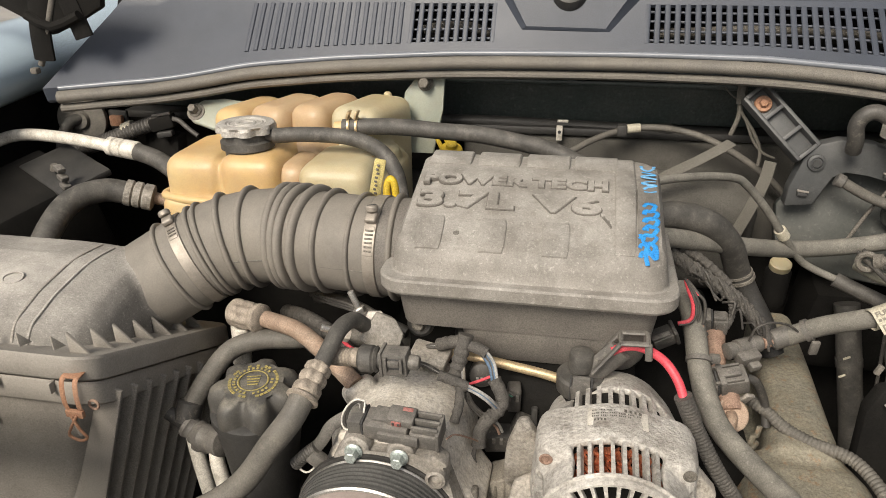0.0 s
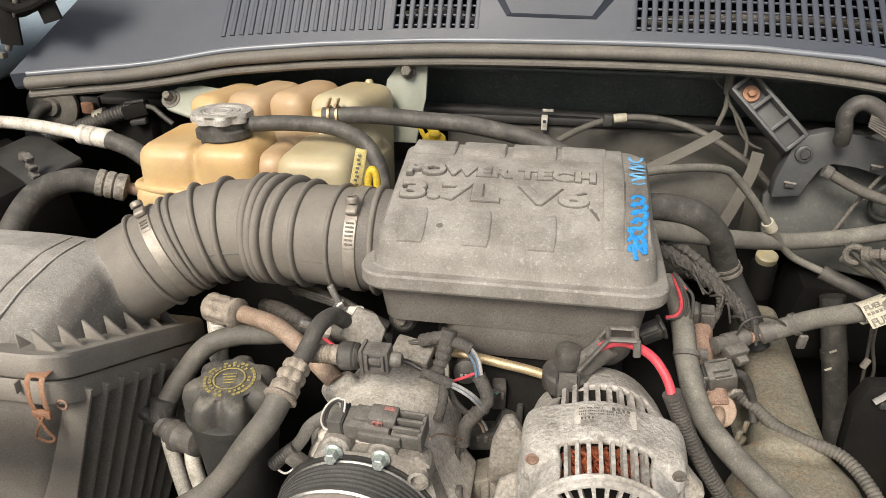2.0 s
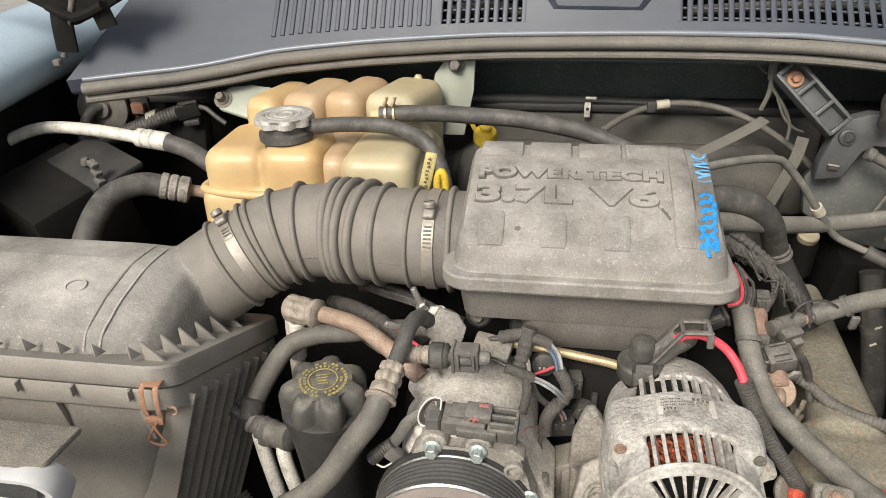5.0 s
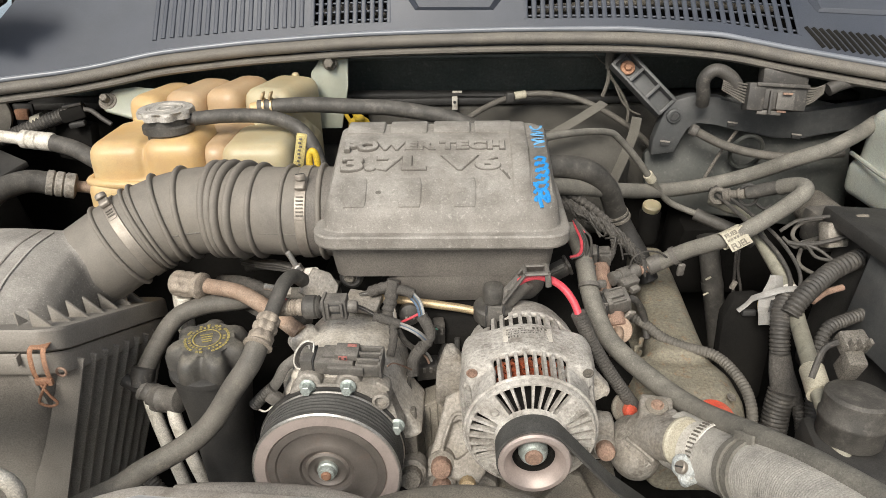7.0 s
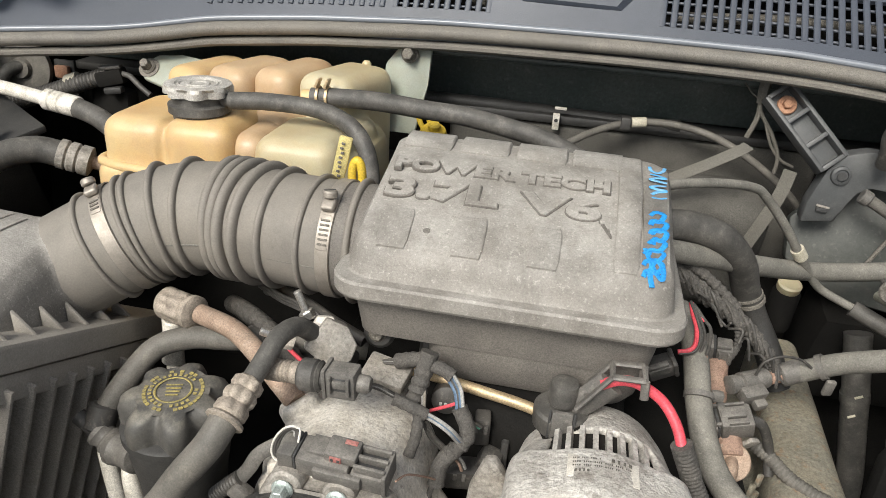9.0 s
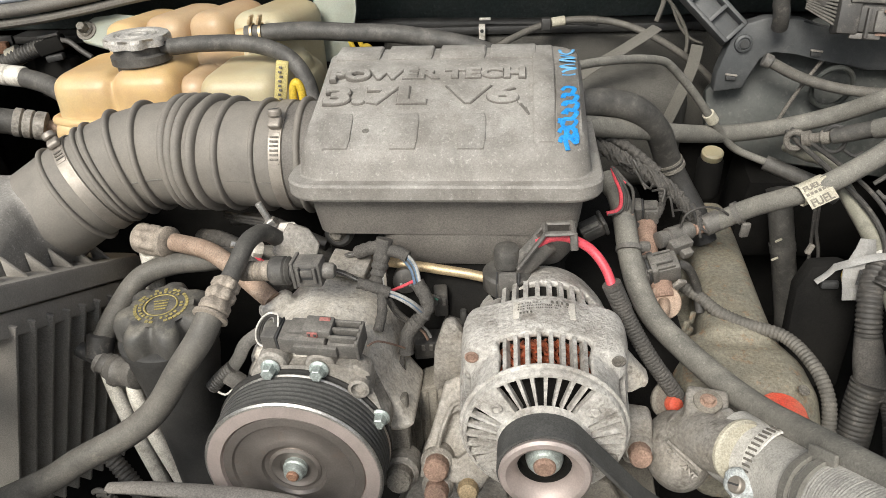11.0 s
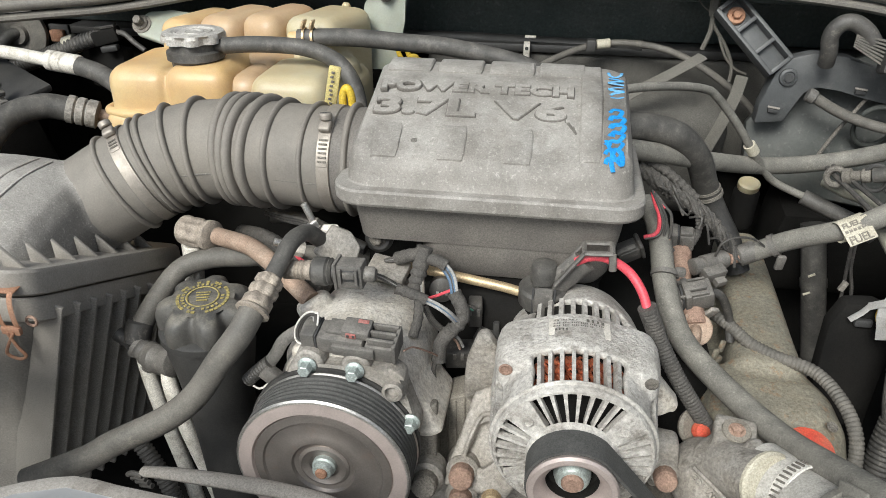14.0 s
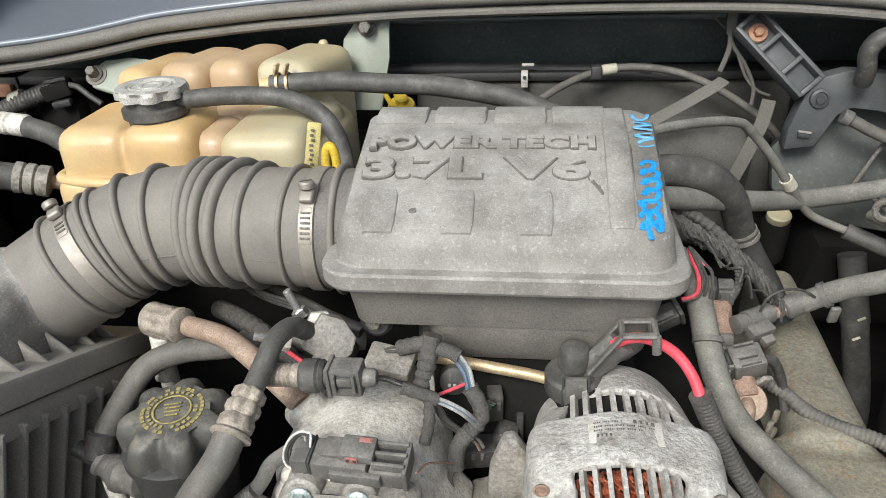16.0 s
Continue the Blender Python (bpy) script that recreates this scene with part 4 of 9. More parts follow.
    part("ridge", tube([(-0.412, -0.094, 0.9208), (-0.412, -0.088, 0.9302), (-0.412, -0.08, 0.9383), (-0.412, -0.068, 0.9425), (-0.412, -0.05, 0.9486), (-0.412, -0.03, 0.9525), (-0.412, -0.01, 0.9556), (-0.412, 0.012, 0.9568), (-0.412, 0.03, 0.9557), (-0.412, 0.042, 0.9546)], 0.0015, 8, 6, flat=0.6), M_AIR, lid)
    # triangular stiffeners on the flange
    for i in range(7):
        x = -0.372 - i * 0.032
        part("stiffener", prism([(0, 0), (0.010, 0), (0, 0.014)], 0.0026, pose(x, y0 + 0.010, rimz(y0) + 0.012, 90, 0, 90 - 60 + 35), 0.0004), M_AIRM, lid)
    for i in range(7):
        y = y0 + 0.022 + i * 0.028
        part("stiffener", prism([(0, 0), (0.022, 0), (0, 0.023)], 0.003, pose(x1 - 0.030, y, rimz(y) + 0.010, 90, 0, 0), 0.0004), M_AIRM, lid)
    # spring clip
    for i in range(6):
        x = -0.375 - 0.052 * i
        part("rim_rib", box((x, y0 + 0.002, rimz(y0) - 0.019), (0.003, 0.008, 0.010), 0.0006), M_AIRM, base)
    cx = -0.351
    c = thing("spring_clip", (cx, y0 - 0.002, 0.89), "rust-brown steel spring clip on the air box rim", "clip")
    for dx in (-0.0060, 0.0060):
        part("leg", tube([(cx + dx, y0 + 0.010, 0.9190), (cx + dx, y0 - 0.004, 0.9180), (cx + dx, y0 - 0.008, 0.9070), (cx + dx, y0 - 0.008, 0.8940), (cx + dx * 0.9, y0 - 0.005, 0.8860)], 0.0024, 8, 6, flat=0.35, up=(0, 1, 0)), M_CLIP, c)
    part("bridge", box((cx, y0 + 0.000, 0.9185), (0.016, 0.008, 0.0025), 0.001), M_CLIP, c)
    part("bridge", box((cx, y0 - 0.007, 0.8860), (0.016, 0.004, 0.007), 0.001), M_CLIP, c)
    part("wire_loop", tube([(cx + 0.003, y0 - 0.009, 0.8860), (cx - 0.005, y0 - 0.010, 0.8730), (cx - 0.009, y0 - 0.009, 0.8640), (cx, y0 - 0.009, 0.8600), (cx + 0.007, y0 - 0.009, 0.8640), (cx + 0.003, y0 - 0.010, 0.8730), (cx - 0.003, y0 - 0.009, 0.8850)], 0.0013, 8), M_CLIP, c)
    part("eye", tube([(cx + 0.0125 + 0.0042 * math.cos(a), y0 + 0.001, 0.8905 + 0.0042 * math.sin(a)) for a in [k * math.pi / 5 for k in range(11)]], 0.0012, 8), M_RUST, c, "rusty wire eye")


air_box()


# ---------------------------------------------------------------- coolant tank
def coolant_tank():
    t = thing("coolant_tank", (-0.32, 0.28, 0.9), "amber-stained translucent plastic coolant tank with a metal cap", "coolant tank")
    # back row of slanting lobes and front row of cells; the ones at the outlet end are less stained
    amber, pale = bmesh.new(), bmesh.new()
    for x, w, zt, to in ((-0.390, 0.050, 1.036, amber), (-0.225, 0.070, 1.043, pale)):
        box((x, 0.334, (zt + 0.892) / 2), (w, 0.104, zt - 0.892), 0.018, (0, 0, -16), 4, bm=to)
    for x, y, w, dp_, zt, to in ((-0.400, 0.238, 0.076, 0.115, 1.006, amber), (-0.330, 0.232, 0.076, 0.110, 1.010, amber), (-0.230, 0.232, 0.088, 0.105, 1.003, pale)):
        box((x, y, (zt + 0.88) / 2), (w, dp_, zt - 0.88), 0.020, (0, 0, 0), 4, bm=to)
    box((-0.345, 0.270, 0.930), (0.180, 0.150, 0.11), 0.02, (0, 0, -2), 3, bm=amber)
    box((-0.215, 0.270, 0.930), (0.080, 0.150, 0.11), 0.02, (0, 0, -2), 3, bm=pale)
    box((-0.375, 0.215, 0.920), (0.135, 0.085, 0.08), 0.015, (0, 0, 0), 3, bm=amber)
    box((-0.388, 0.285, 0.950), (0.070, 0.080, 0.100), 0.018, (0, 0, -10), 3, bm=amber)
    box((-0.222, 0.285, 0.950), (0.078, 0.080, 0.102), 0.018, (0, 0, -10), 3, bm=pale)
    part("body", amber, M_TANK, t, "amber-stained blow-moulded body", remesh=0.0026, smooth=6)
    for at, size, turn in (((-0.337, 0.334, 0.9665), (0.058, 0.104, 0.149), -16), ((-0.285, 0.334, 0.968), (0.052, 0.104, 0.152), -16), ((-0.283, 0.238, 0.940), (0.040, 0.098, 0.120), 0), ((-0.334, 0.285, 0.954), (0.060, 0.080, 0.106), -14), ((-0.282, 0.285, 0.954), (0.056, 0.080, 0.106), -14)):
        part("stained_cell", box(at, size, 0.018, (0, 0, turn), 4), M_TANKB, t, "brown-stained cell of the body", remesh=0.0026, smooth=6)
    part("pale_end", pale, M_CREAMT, t, "pale cream end cells of the body", remesh=0.0026, smooth=6)
    part("seam", tube([(-0.438, 0.30, 0.956), (-0.441, 0.215, 0.956), (-0.428, 0.182, 0.956), (-0.32, 0.176, 0.954), (-0.18, 0.180, 0.952)], 0.0055, 10), M_TANK, t)
    # mounting ears
    part("mounting_ear", prism([(-0.03, -0.06), (0.02, -0.06), (0.032, 0.0), (0.034, 0.04), (0.0, 0.046), (-0.02, 0.02)], 0.005, pose(-0.175, 0.392, 1.022, 82, 0, 0), 0.0015), M_EAR, t, "pale plastic mounting ear")
    part("mounting_ear", prism([(-0.010, -0.018), (0.03, -0.030), (0.086, -0.02), (0.090, 0.012), (0.030, 0.018), (0.000, 0.016), (-0.014, 0.005), (-0.017, -0.008)], 0.008, pose(-0.468, 0.352, 1.014, 48, 0, 0), 0.003, 3), M_EAR, t, "pale plastic mounting ear")
    hex_bolt((-0.166, 0.388, 1.056), (0, -1, 0.2), 0.008, t, M_GRIME, h=0.012)
    part("ear_recess", lathe([(0.012, 0), (0.0125, 0.002), (0.008, 0.0025)], (-0.4745, 0.344, 1.016), (0, -0.75, 0.65), 24), M_GRIME, t)
    hex_bolt((-0.4745, 0.342, 1.018), (0, -0.8, 0.6), 0.0065, t, M_GRIME, h=0.010)
    # filler neck and cap
    part("filler_neck", lathe([(0.026, 0), (0.027, 0.01), (0.031, 0.012), (0.031, 0.020), (0.027, 0.022), (0.027, 0.030)], (-0.342, 0.219, 1.0), (0, 0, 1), 32), M_HOSE, t)
    cap = part("cap", lathe([(0.030, 0), (0.0345, 0.001), (0.0345, 0.0075), (0.0325, 0.0105), (0.030, 0.0115), (0.023, 0.0112), (0.021, 0.0098), (0.0125, 0.0098), (0.0110, 0.0110), (0.0080, 0.0110), (0.0070, 0.0100), (0.002, 0.0100)], (-0.342, 0.219, 1.029), (0, 0, 1), 72, flute=(8, 0.0055, 0.0, 0.0095)), M_CAP, t, "stamped metal pressure cap", angle=25)
    part("stamped_ring", lathe([(0.0175, 0.0), (0.019, 0.0012), (0.0205, 0.0)], (-0.342, 0.219, 1.0388), (0, 0, 1), 40, close=False), M_CAP, cap)
    part("overflow_nipple", rod((-0.316, 0.217, 1.026), (-0.298, 0.216, 1.0265), 0.0065), M_HOSE, t)
    part("outlet_nipple", rod((-0.252, 0.2685, 1.0235), (-0.225, 0.270, 1.026), 0.0080), M_TANK, t)
    part("vent_stub", lathe([(0.0055, 0), (0.0055, 0.009), (0.0035, 0.012), (0.001, 0.0125)], (-0.214, 0.372, 1.034), (0, 0.2, 1), 16), M_CREAMT, t)


coolant_tank()


# ---------------------------------------------------------------- air conditioning compressor
def turned_parts(owner, name, parent, centre, axis, count, a0, step, first=1):
    """More pieces on owner's mesh, turned about an axis through centre."""
    c = Matrix.Translation(centre)
    for i in range(first, count):
        ob = new(name, owner.data)
        ob.parent = parent
        ob.matrix_parent_inverse = owner.matrix_parent_inverse
        ob.matrix_basis = c @ Matrix.Rotation(radians(a0 + i * step), 4, axis) @ c.inverted()


def compressor():
    t = thing("ac_compressor", (-0.095, -0.05, 0.76), "grey cast aluminium air conditioning compressor with belt pulley", "compressor")
    bm = bmesh.new()
    ax_ = (0.04, 1, 0.0)
    lathe([(0.03, 0.0), (0.052, 0.003), (0.0575, 0.012), (0.0585, 0.040), (0.0585, 0.070), (0.0580, 0.098), (0.056, 0.112), (0.052, 0.128), (0.044, 0.140), (0.02, 0.143)], (-0.098, -0.100, 0.822), ax_, 64, bm)
    box((-0.096, -0.082, 0.866), (0.086, 0.030, 0.018), 0.005, (8, 0, 0), bm=bm)
    prism([(-0.075, 0.862), (-0.052, 0.852), (-0.016, 0.800), (-0.030, 0.792), (-0.060, 0.795)], 0.070, Matrix(((1, 0, 0, 0), (0, 0, 1, -0.095), (0, 1, 0, 0), (0, 0, 0, 1))), 0.006, bm=bm)
    lathe([(0.013, 0), (0.016, 0.004), (0.016, 0.012), (0.013, 0.016)], (-0.136, -0.030, 0.862), (-0.45, 0.15, 0.75), 28, bm)
    prism([(-0.156, 0.845), (-0.138, 0.872), (-0.120, 0.872), (-0.130, 0.80), (-0.158, 0.80)], 0.04, Matrix(((1, 0, 0, 0), (0, 0, 1, -0.07), (0, 1, 0, 0), (0, 0, 0, 1))), 0.006, bm=bm)
    part("housing", bm, M_ALU, t, "pale oxidised cast housing", remesh=0.0018, smooth=2)
    # front flange with its bolts
    fl = bmesh.new()
    poly = [(-0.145, 0.84), (-0.135, 0.868), (-0.122, 0.878), (-0.112, 0.870), (-0.092, 0.870), (-0.083, 0.878), (-0.072, 0.872), (-0.055, 0.876), (-0.044, 0.868), (-0.046, 0.846), (-0.033, 0.826), (-0.034, 0.812), (-0.048, 0.806), (-0.06, 0.76), (-0.14, 0.76), (-0.158, 0.80)]
    prism(poly, 0.018, Matrix(((1, 0, 0, 0), (0, 0, 1, -0.112), (0, 1, 0, 0), (0, 0, 0, 1))), 0.004, bm=fl)
    part("front_flange", fl, M_ALUD, t)
    part("cover_plate", prism([(-0.132, 0.846), (-0.130, 0.862), (-0.112, 0.862), (-0.108, 0.868), (-0.095, 0.868), (-0.091, 0.862), (-0.073, 0.862), (-0.060, 0.850), (-0.048, 0.835), (-0.06, 0.82), (-0.14, 0.82)], 0.003, Matrix(((1, 0, 0, 0), (0, 0, 1, -0.1155), (0, 1, 0, 0), (0, 0, 0, 1))), 0.001), M_BLACK, t, "black grimy cover plate")
    part("back_plate", lathe([(0.055, 0), (0.0685, 0.002), (0.0690, 0.008), (0.05, 0.010)], (-0.102, -0.106, 0.802), (0, -1, 0), 56), M_BLACK, t)
    for p in ((-0.1190, -0.1125, 0.8715), (-0.0822, -0.1125, 0.8715), (-0.0395, -0.1160, 0.8300), (-0.155, -0.108, 0.812)):
        hex_bolt(p, (0, -1, 0.08), 0.0056, t, M_ZINC, h=0.0078)
    for p in ((-0.119, -0.082, 0.8705), (-0.082, -0.082, 0.8705)):
        part("bolt_boss", lathe([(0.0125, 0), (0.0122, 0.018), (0.0114, 0.027), (0.0095, 0.029)], p, (0, -1, 0.03), 32), M_ALUD, t, "dusty cast bolt boss")
    part("blank_boss", lathe([(0.008, 0), (0.008, 0.010), (0.0055, 0.011), (0.005, 0.006)], (-0.053, -0.108, 0.857), (0, -1, 0.1), 24), M_ALUD, t)
    # pulley: grooved rim, flange ring, clutch plate and hub
    c, ax = (-0.102, -0.116, 0.801), (0, -1, 0)
    pu = part("pulley", lathe([(0.050, 0.0), (0.0655, 0.0), (0.0655, 0.0300), (0.0640, 0.0312)], c, ax, 96, close=False), M_BELT, t, "black belt pulley")
    prof = [(0.0656, 0.0020), (0.0675, 0.0026), (0.0675, 0.0050)]
    for k in range(5):
        h = 0.0056 + 0.0044 * k
        prof += [(0.0675, h), (0.0655, h + 0.0011), (0.0655, h + 0.0018), (0.0675, h + 0.0029)]
    part("groove_band", lathe(prof + [(0.0674, 0.0284), (0.0656, 0.0290)], c, ax, 96, close=False), M_BELT, pu, "black grooved running surface")
    part("rear_ring", lathe([(0.0655, -0.0005), (0.0680, 0.0), (0.0684, 0.0012), (0.0676, 0.0024), (0.0655, 0.0026)], c, ax, 96, close=False), M_STEEL, pu)
    part("edge_ring", lathe([(0.0655, 0.0296), (0.0674, 0.0300), (0.0680, 0.0312), (0.0668, 0.0326), (0.0652, 0.0328)], c, ax, 96, close=False), M_STEEL, pu)
    part("face_ring", lathe([(0.0654, 0.0328), (0.0555, 0.0328), (0.0545, 0.0310), (0.0540, 0.0300)], c, ax, 96, close=False), M_RIM, pu, "worn pinkish steel face ring")
    part("clutch_plate", lathe([(0.0550, 0.0290), (0.0535, 0.0316), (0.0470, 0.0320), (0.0455, 0.0304), (0.0330, 0.0292), (0.0315, 0.0300), (0.0250, 0.0300), (0.0235, 0.0276), (0.0120, 0.0250), (0.002, 0.0250)], c, ax, 96, close=False), M_FACE, pu, "dark glossy steel clutch plate")
    part("hub", lathe([(0.0205, 0.0250), (0.0200, 0.0275), (0.0175, 0.0285), (0.0150, 0.0270), (0.0120, 0.0262)], c, ax, 56, close=False), M_FACE, pu)
    part("hub_nut", lathe([(0.0092, 0.025), (0.0092, 0.0285), (0.0078, 0.0295), (0.0078, 0.0320), (0.0070, 0.0340), (0.0056, 0.0345)], c, ax, 32), M_ZINC, pu, "pale grey-green hub nut")
    part("hub_bolt", lathe([(0.0048, 0.033), (0.0046, 0.0360), (0.0034, 0.037)], c, ax, 20), M_CLIP, pu, "rust-orange bolt end")
    # clutch connector on top
    cc = thing("clutch_connector", (-0.09, -0.10, 0.878), "dark grey two-piece clutch plug with a red lock tab", "connector")
    m = pose(-0.090, -0.095, 0.8865, 10, 1, -3)
    part("end_cap", local_box(m, (-0.0300, 0, 0.001), (0.0120, 0.0225, 0.0175), 0.0025), M_CONN, cc)
    part("seam", local_box(m, (-0.0235, 0, 0.001), (0.0016, 0.0215, 0.0165), 0.0005), M_INKGAP, cc, "dark gap behind the end cap")
    part("body", local_box(m, (-0.0050, 0, 0), (0.0370, 0.0215, 0.0160), 0.0025), M_CONN, cc)
    part("latch_tower", local_box(m, (0.0065, 0.002, 0.0105), (0.0220, 0.0170, 0.0075), 0.0018), M_CONN, cc)
    part("latch_ramp", local_box(m, (-0.0095, 0.003, 0.0085), (0.0140, 0.0150, 0.0035), 0.0012), M_CONN, cc)
    part("socket", local_box(m, (0.0260, 0, -0.001), (0.0230, 0.0225, 0.0145), 0.0022), M_CONN, cc)
    for y in (-0.0075, 0.0005, 0.0085):
        part("guide_rail", local_box(m, (0.0270, y, 0.0085), (0.0210, 0.0028, 0.0070), 0.0008), M_CONN, cc)
    part("slot", local_box(m, (0.0270, -0.0035, 0.0066), (0.0190, 0.0050, 0.0012), 0.0003), M_INKGAP, cc)
    part("slot", local_box(m, (0.0270, 0.0045, 0.0066), (0.0190, 0.0050, 0.0012), 0.0003), M_INKGAP, cc)
    part("step", local_box(m, (0.0065, -0.0120, 0.0005), (0.0330, 0.0050, 0.0095), 0.0016), M_CONN, cc)
    part("end_rib", local_box(m, (0.0375, 0, 0.001), (0.0030, 0.0240, 0.0180), 0.0010), M_CONN, cc)
    part("lock_tab", local_box(m, (0.0040, -0.0068, 0.0110), (0.0080, 0.0016, 0.0045), 0.0006), M_REDF, cc, "red lock tab")
    for dx in (-0.0022, 0.0022):
        part("lock_hole", local_box(m, (0.0040 + dx, -0.0077, 0.0112), (0.0020, 0.0006, 0.0024), 0.0002), M_INKGAP, cc)
    for px_, py_, w_ in ((-0.115, -0.086, 0.010), (-0.103, -0.086, 0.009)):
        part("paint_mark", ellipsoid((px_, py_, 0.8925), (w_ / 2, 0.0030, 0.0009), 10, None, (12, 0, 10)), M_GREENP, cc, "green paint dab")
    part("paint_mark", local_box(m, (0.0105, 0.0065, 0.0143), (0.0085, 0.0035, 0.0010), 0.0003), M_REDF, cc, "faded red paint dab")
    for k, (rx, rz, mat_) in enumerate(((0.0088, 0.0140, M_WHITE), (0.0072, 0.0120, M_LOOM), (0.0056, 0.0100, M_LOOM), (0.0040, 0.0080, M_GREYW), (0.0026, 0.0062, M_LOOM))):
        loop = [(-0.1235 + rx * math.cos(a) + 0.35 * rz * math.sin(a), -0.094 + 0.0012 * k + 0.002 * math.sin(a), 0.8925 + rz * math.sin(a)) for a in [radians(-60 - 25 * j) for j in range(11)]]
        part("wire", tube(loop + [(-0.117, -0.097, 0.884 + 0.001 * k)], 0.0008 if k == 0 else 0.0014, 8), mat_, cc, "thin looped wire")
    # bracket bar under the loop of wire
    br = thing("harness_bracket", (-0.15, -0.085, 0.86), "small black steel bracket beside the compressor", "bracket")
    part("bar", tube([(-0.160, -0.099, 0.853), (-0.150, -0.097, 0.867), (-0.143, -0.094, 0.879), (-0.130, -0.090, 0.888)], 0.0052, 10, 6, flat=0.6, up=(0, -1, 0.3)), M_CONN, br)
    part("bar_foot", corrugated([(-0.175, -0.100, 0.840), (-0.165, -0.100, 0.851), (-0.155, -0.099, 0.860)], 0.0058, 0.0028, 0.0007, 14), M_LOOM, br, "ribbed black sleeve")
    part("bar_clip", box((-0.154, -0.103, 0.851), (0.014, 0.010, 0.012), 0.002, (0, 40, 0)), M_CONN, br)
    part("bar_clip", box((-0.148, -0.103, 0.842), (0.012, 0.006, 0.016), 0.002, (0, -25, 0)), M_CONN, br)
    part("wire", tube([(-0.172, -0.101, 0.836), (-0.164, -0.104, 0.836), (-0.156, -0.105, 0.843)], 0.0009, 6), M_WHITE, br, "thin white wire")


compressor()


def pressure_switch():
    t = thing("pressure_switch", (-0.11, -0.052, 0.905), "black pressure switch plug on the refrigerant line", "sensor")
    ax = (1, -0.03, 0.06)
    part("sleeve", lathe([(0.0065, 0), (0.0080, 0.002), (0.0080, 0.012), (0.0070, 0.013), (0.0082, 0.015), (0.0070, 0.0165), (0.0082, 0.018), (0.0070, 0.0195), (0.0082, 0.021), (0.0082, 0.026), (0.007, 0.028)], (-0.156, -0.050, 0.916), ax, 28), M_CRIMP, t)
    part("collar", lathe([(0.0095, 0), (0.0115, 0.002), (0.0115, 0.012), (0.0100, 0.0135), (0.0112, 0.015), (0.009, 0.017)], (-0.130, -0.051, 0.9175), ax, 32), M_HOSE, t)
    part("neck", rod((-0.116, -0.052, 0.918), (-0.106, -0.052, 0.9187), 0.0075), M_LOOM, t)
    part("plug", box((-0.098, -0.053, 0.9195), (0.022, 0.017, 0.021), 0.002, (0, -3, -2)), M_CONN, t)
    for dx in (-0.0065, 0.0065):
        part("latch_rail", box((-0.098 + dx, -0.0630, 0.9215), (0.0026, 0.004, 0.013), 0.0008, (0, -3, -2)), M_CONN, t)
    part("latch", box((-0.098, -0.0625, 0.9225), (0.010, 0.003, 0.006), 0.001, (0, -3, -2)), M_CONN, t)
    part("window", box((-0.098, -0.0616, 0.9215), (0.0095, 0.001, 0.010), 0.0003, (0, -3, -2)), M_INKGAP, t)
    part("shoulder_rib", box((-0.109, -0.053, 0.9195), (0.003, 0.019, 0.023), 0.001, (0, -3, -2)), M_CONN, t)
    part("strain_relief", lathe([(0.0060, 0), (0.0065, 0.002), (0.0062, 0.008), (0.0045, 0.010)], (-0.088, -0.053, 0.9195), ax, 20), M_CONN, t)
    for k, mat in enumerate((M_LOOM, M_GREYW, M_LOOM)):
        part("wire", tube([(-0.080, -0.053, 0.919 + 0.001 * k), (-0.074, -0.042, 0.9085 + 0.0014 * k), (-0.066, -0.034, 0.898 + 0.0012 * k), (-0.058, -0.022, 0.886)], 0.0012, 8), mat, t)


pressure_switch()

fit_ = thing("line_fitting", (-0.119, 0.0312, 0.859), "pale cast aluminium refrigerant line fitting with a valve stem", "fitting")
mf = pose(-0.1314, 0.0120, 0.9094, 62, 32, 8) @ Matrix.Scale(1.15, 4)
part("block", prism([(-0.012, -0.014), (0.010, -0.017), (0.019, -0.005), (0.017, 0.006), (0.005, 0.013), (-0.010, 0.011)], 0.018, mf, 0.0016, 2), M_ALUD, fit_)
part("flange", prism([(-0.017, -0.005), (0.003, -0.022), (0.010, -0.019), (0.013, 0.0), (-0.008, 0.013), (-0.017, 0.008)], 0.007, mf @ Matrix.Translation((0.002, 0.0, 0.005)), 0.001, 2), M_ALU, fit_)
for k in range(3):
    b = box((0.004 * k, -0.0185 + 0.002 * k, 0.011), (0.0016, 0.004, 0.020), 0.0005)
    b.transform(mf)
    part("cast_rib", b, M_ALU, fit_)
part("stem", rod((-0.1465, 0.0065, 0.9286), (-0.1548, 0.0065, 0.9480), 0.0030), M_STEEL, fit_)
part("nut", lathe([(0.0055, 0), (0.006, 0.001), (0.006, 0.006), (0.005, 0.007)], (-0.1452, 0.0065, 0.9259), (-0.4964, -0.0106, 0.9074), 6), M_STEEL, fit_)
part("stem", rod((-0.1644, -0.0018, 0.9094), (-0.1796, -0.0072, 0.9163), 0.0032), M_STEEL, fit_)
part("nut", lathe([(0.0060, 0), (0.0068, 0.001), (0.0068, 0.008), (0.0055, 0.009)], (-0.1561, 0.0011, 0.9052), (-0.9, -0.3, 0.35), 6), M_ALU, fit_)
part("manifold_pad", box((-0.0810, 0.0000, 0.8930), (0.036, 0.024, 0.010), 0.003, (20, 6, -10)), M_ALUD, fit_)

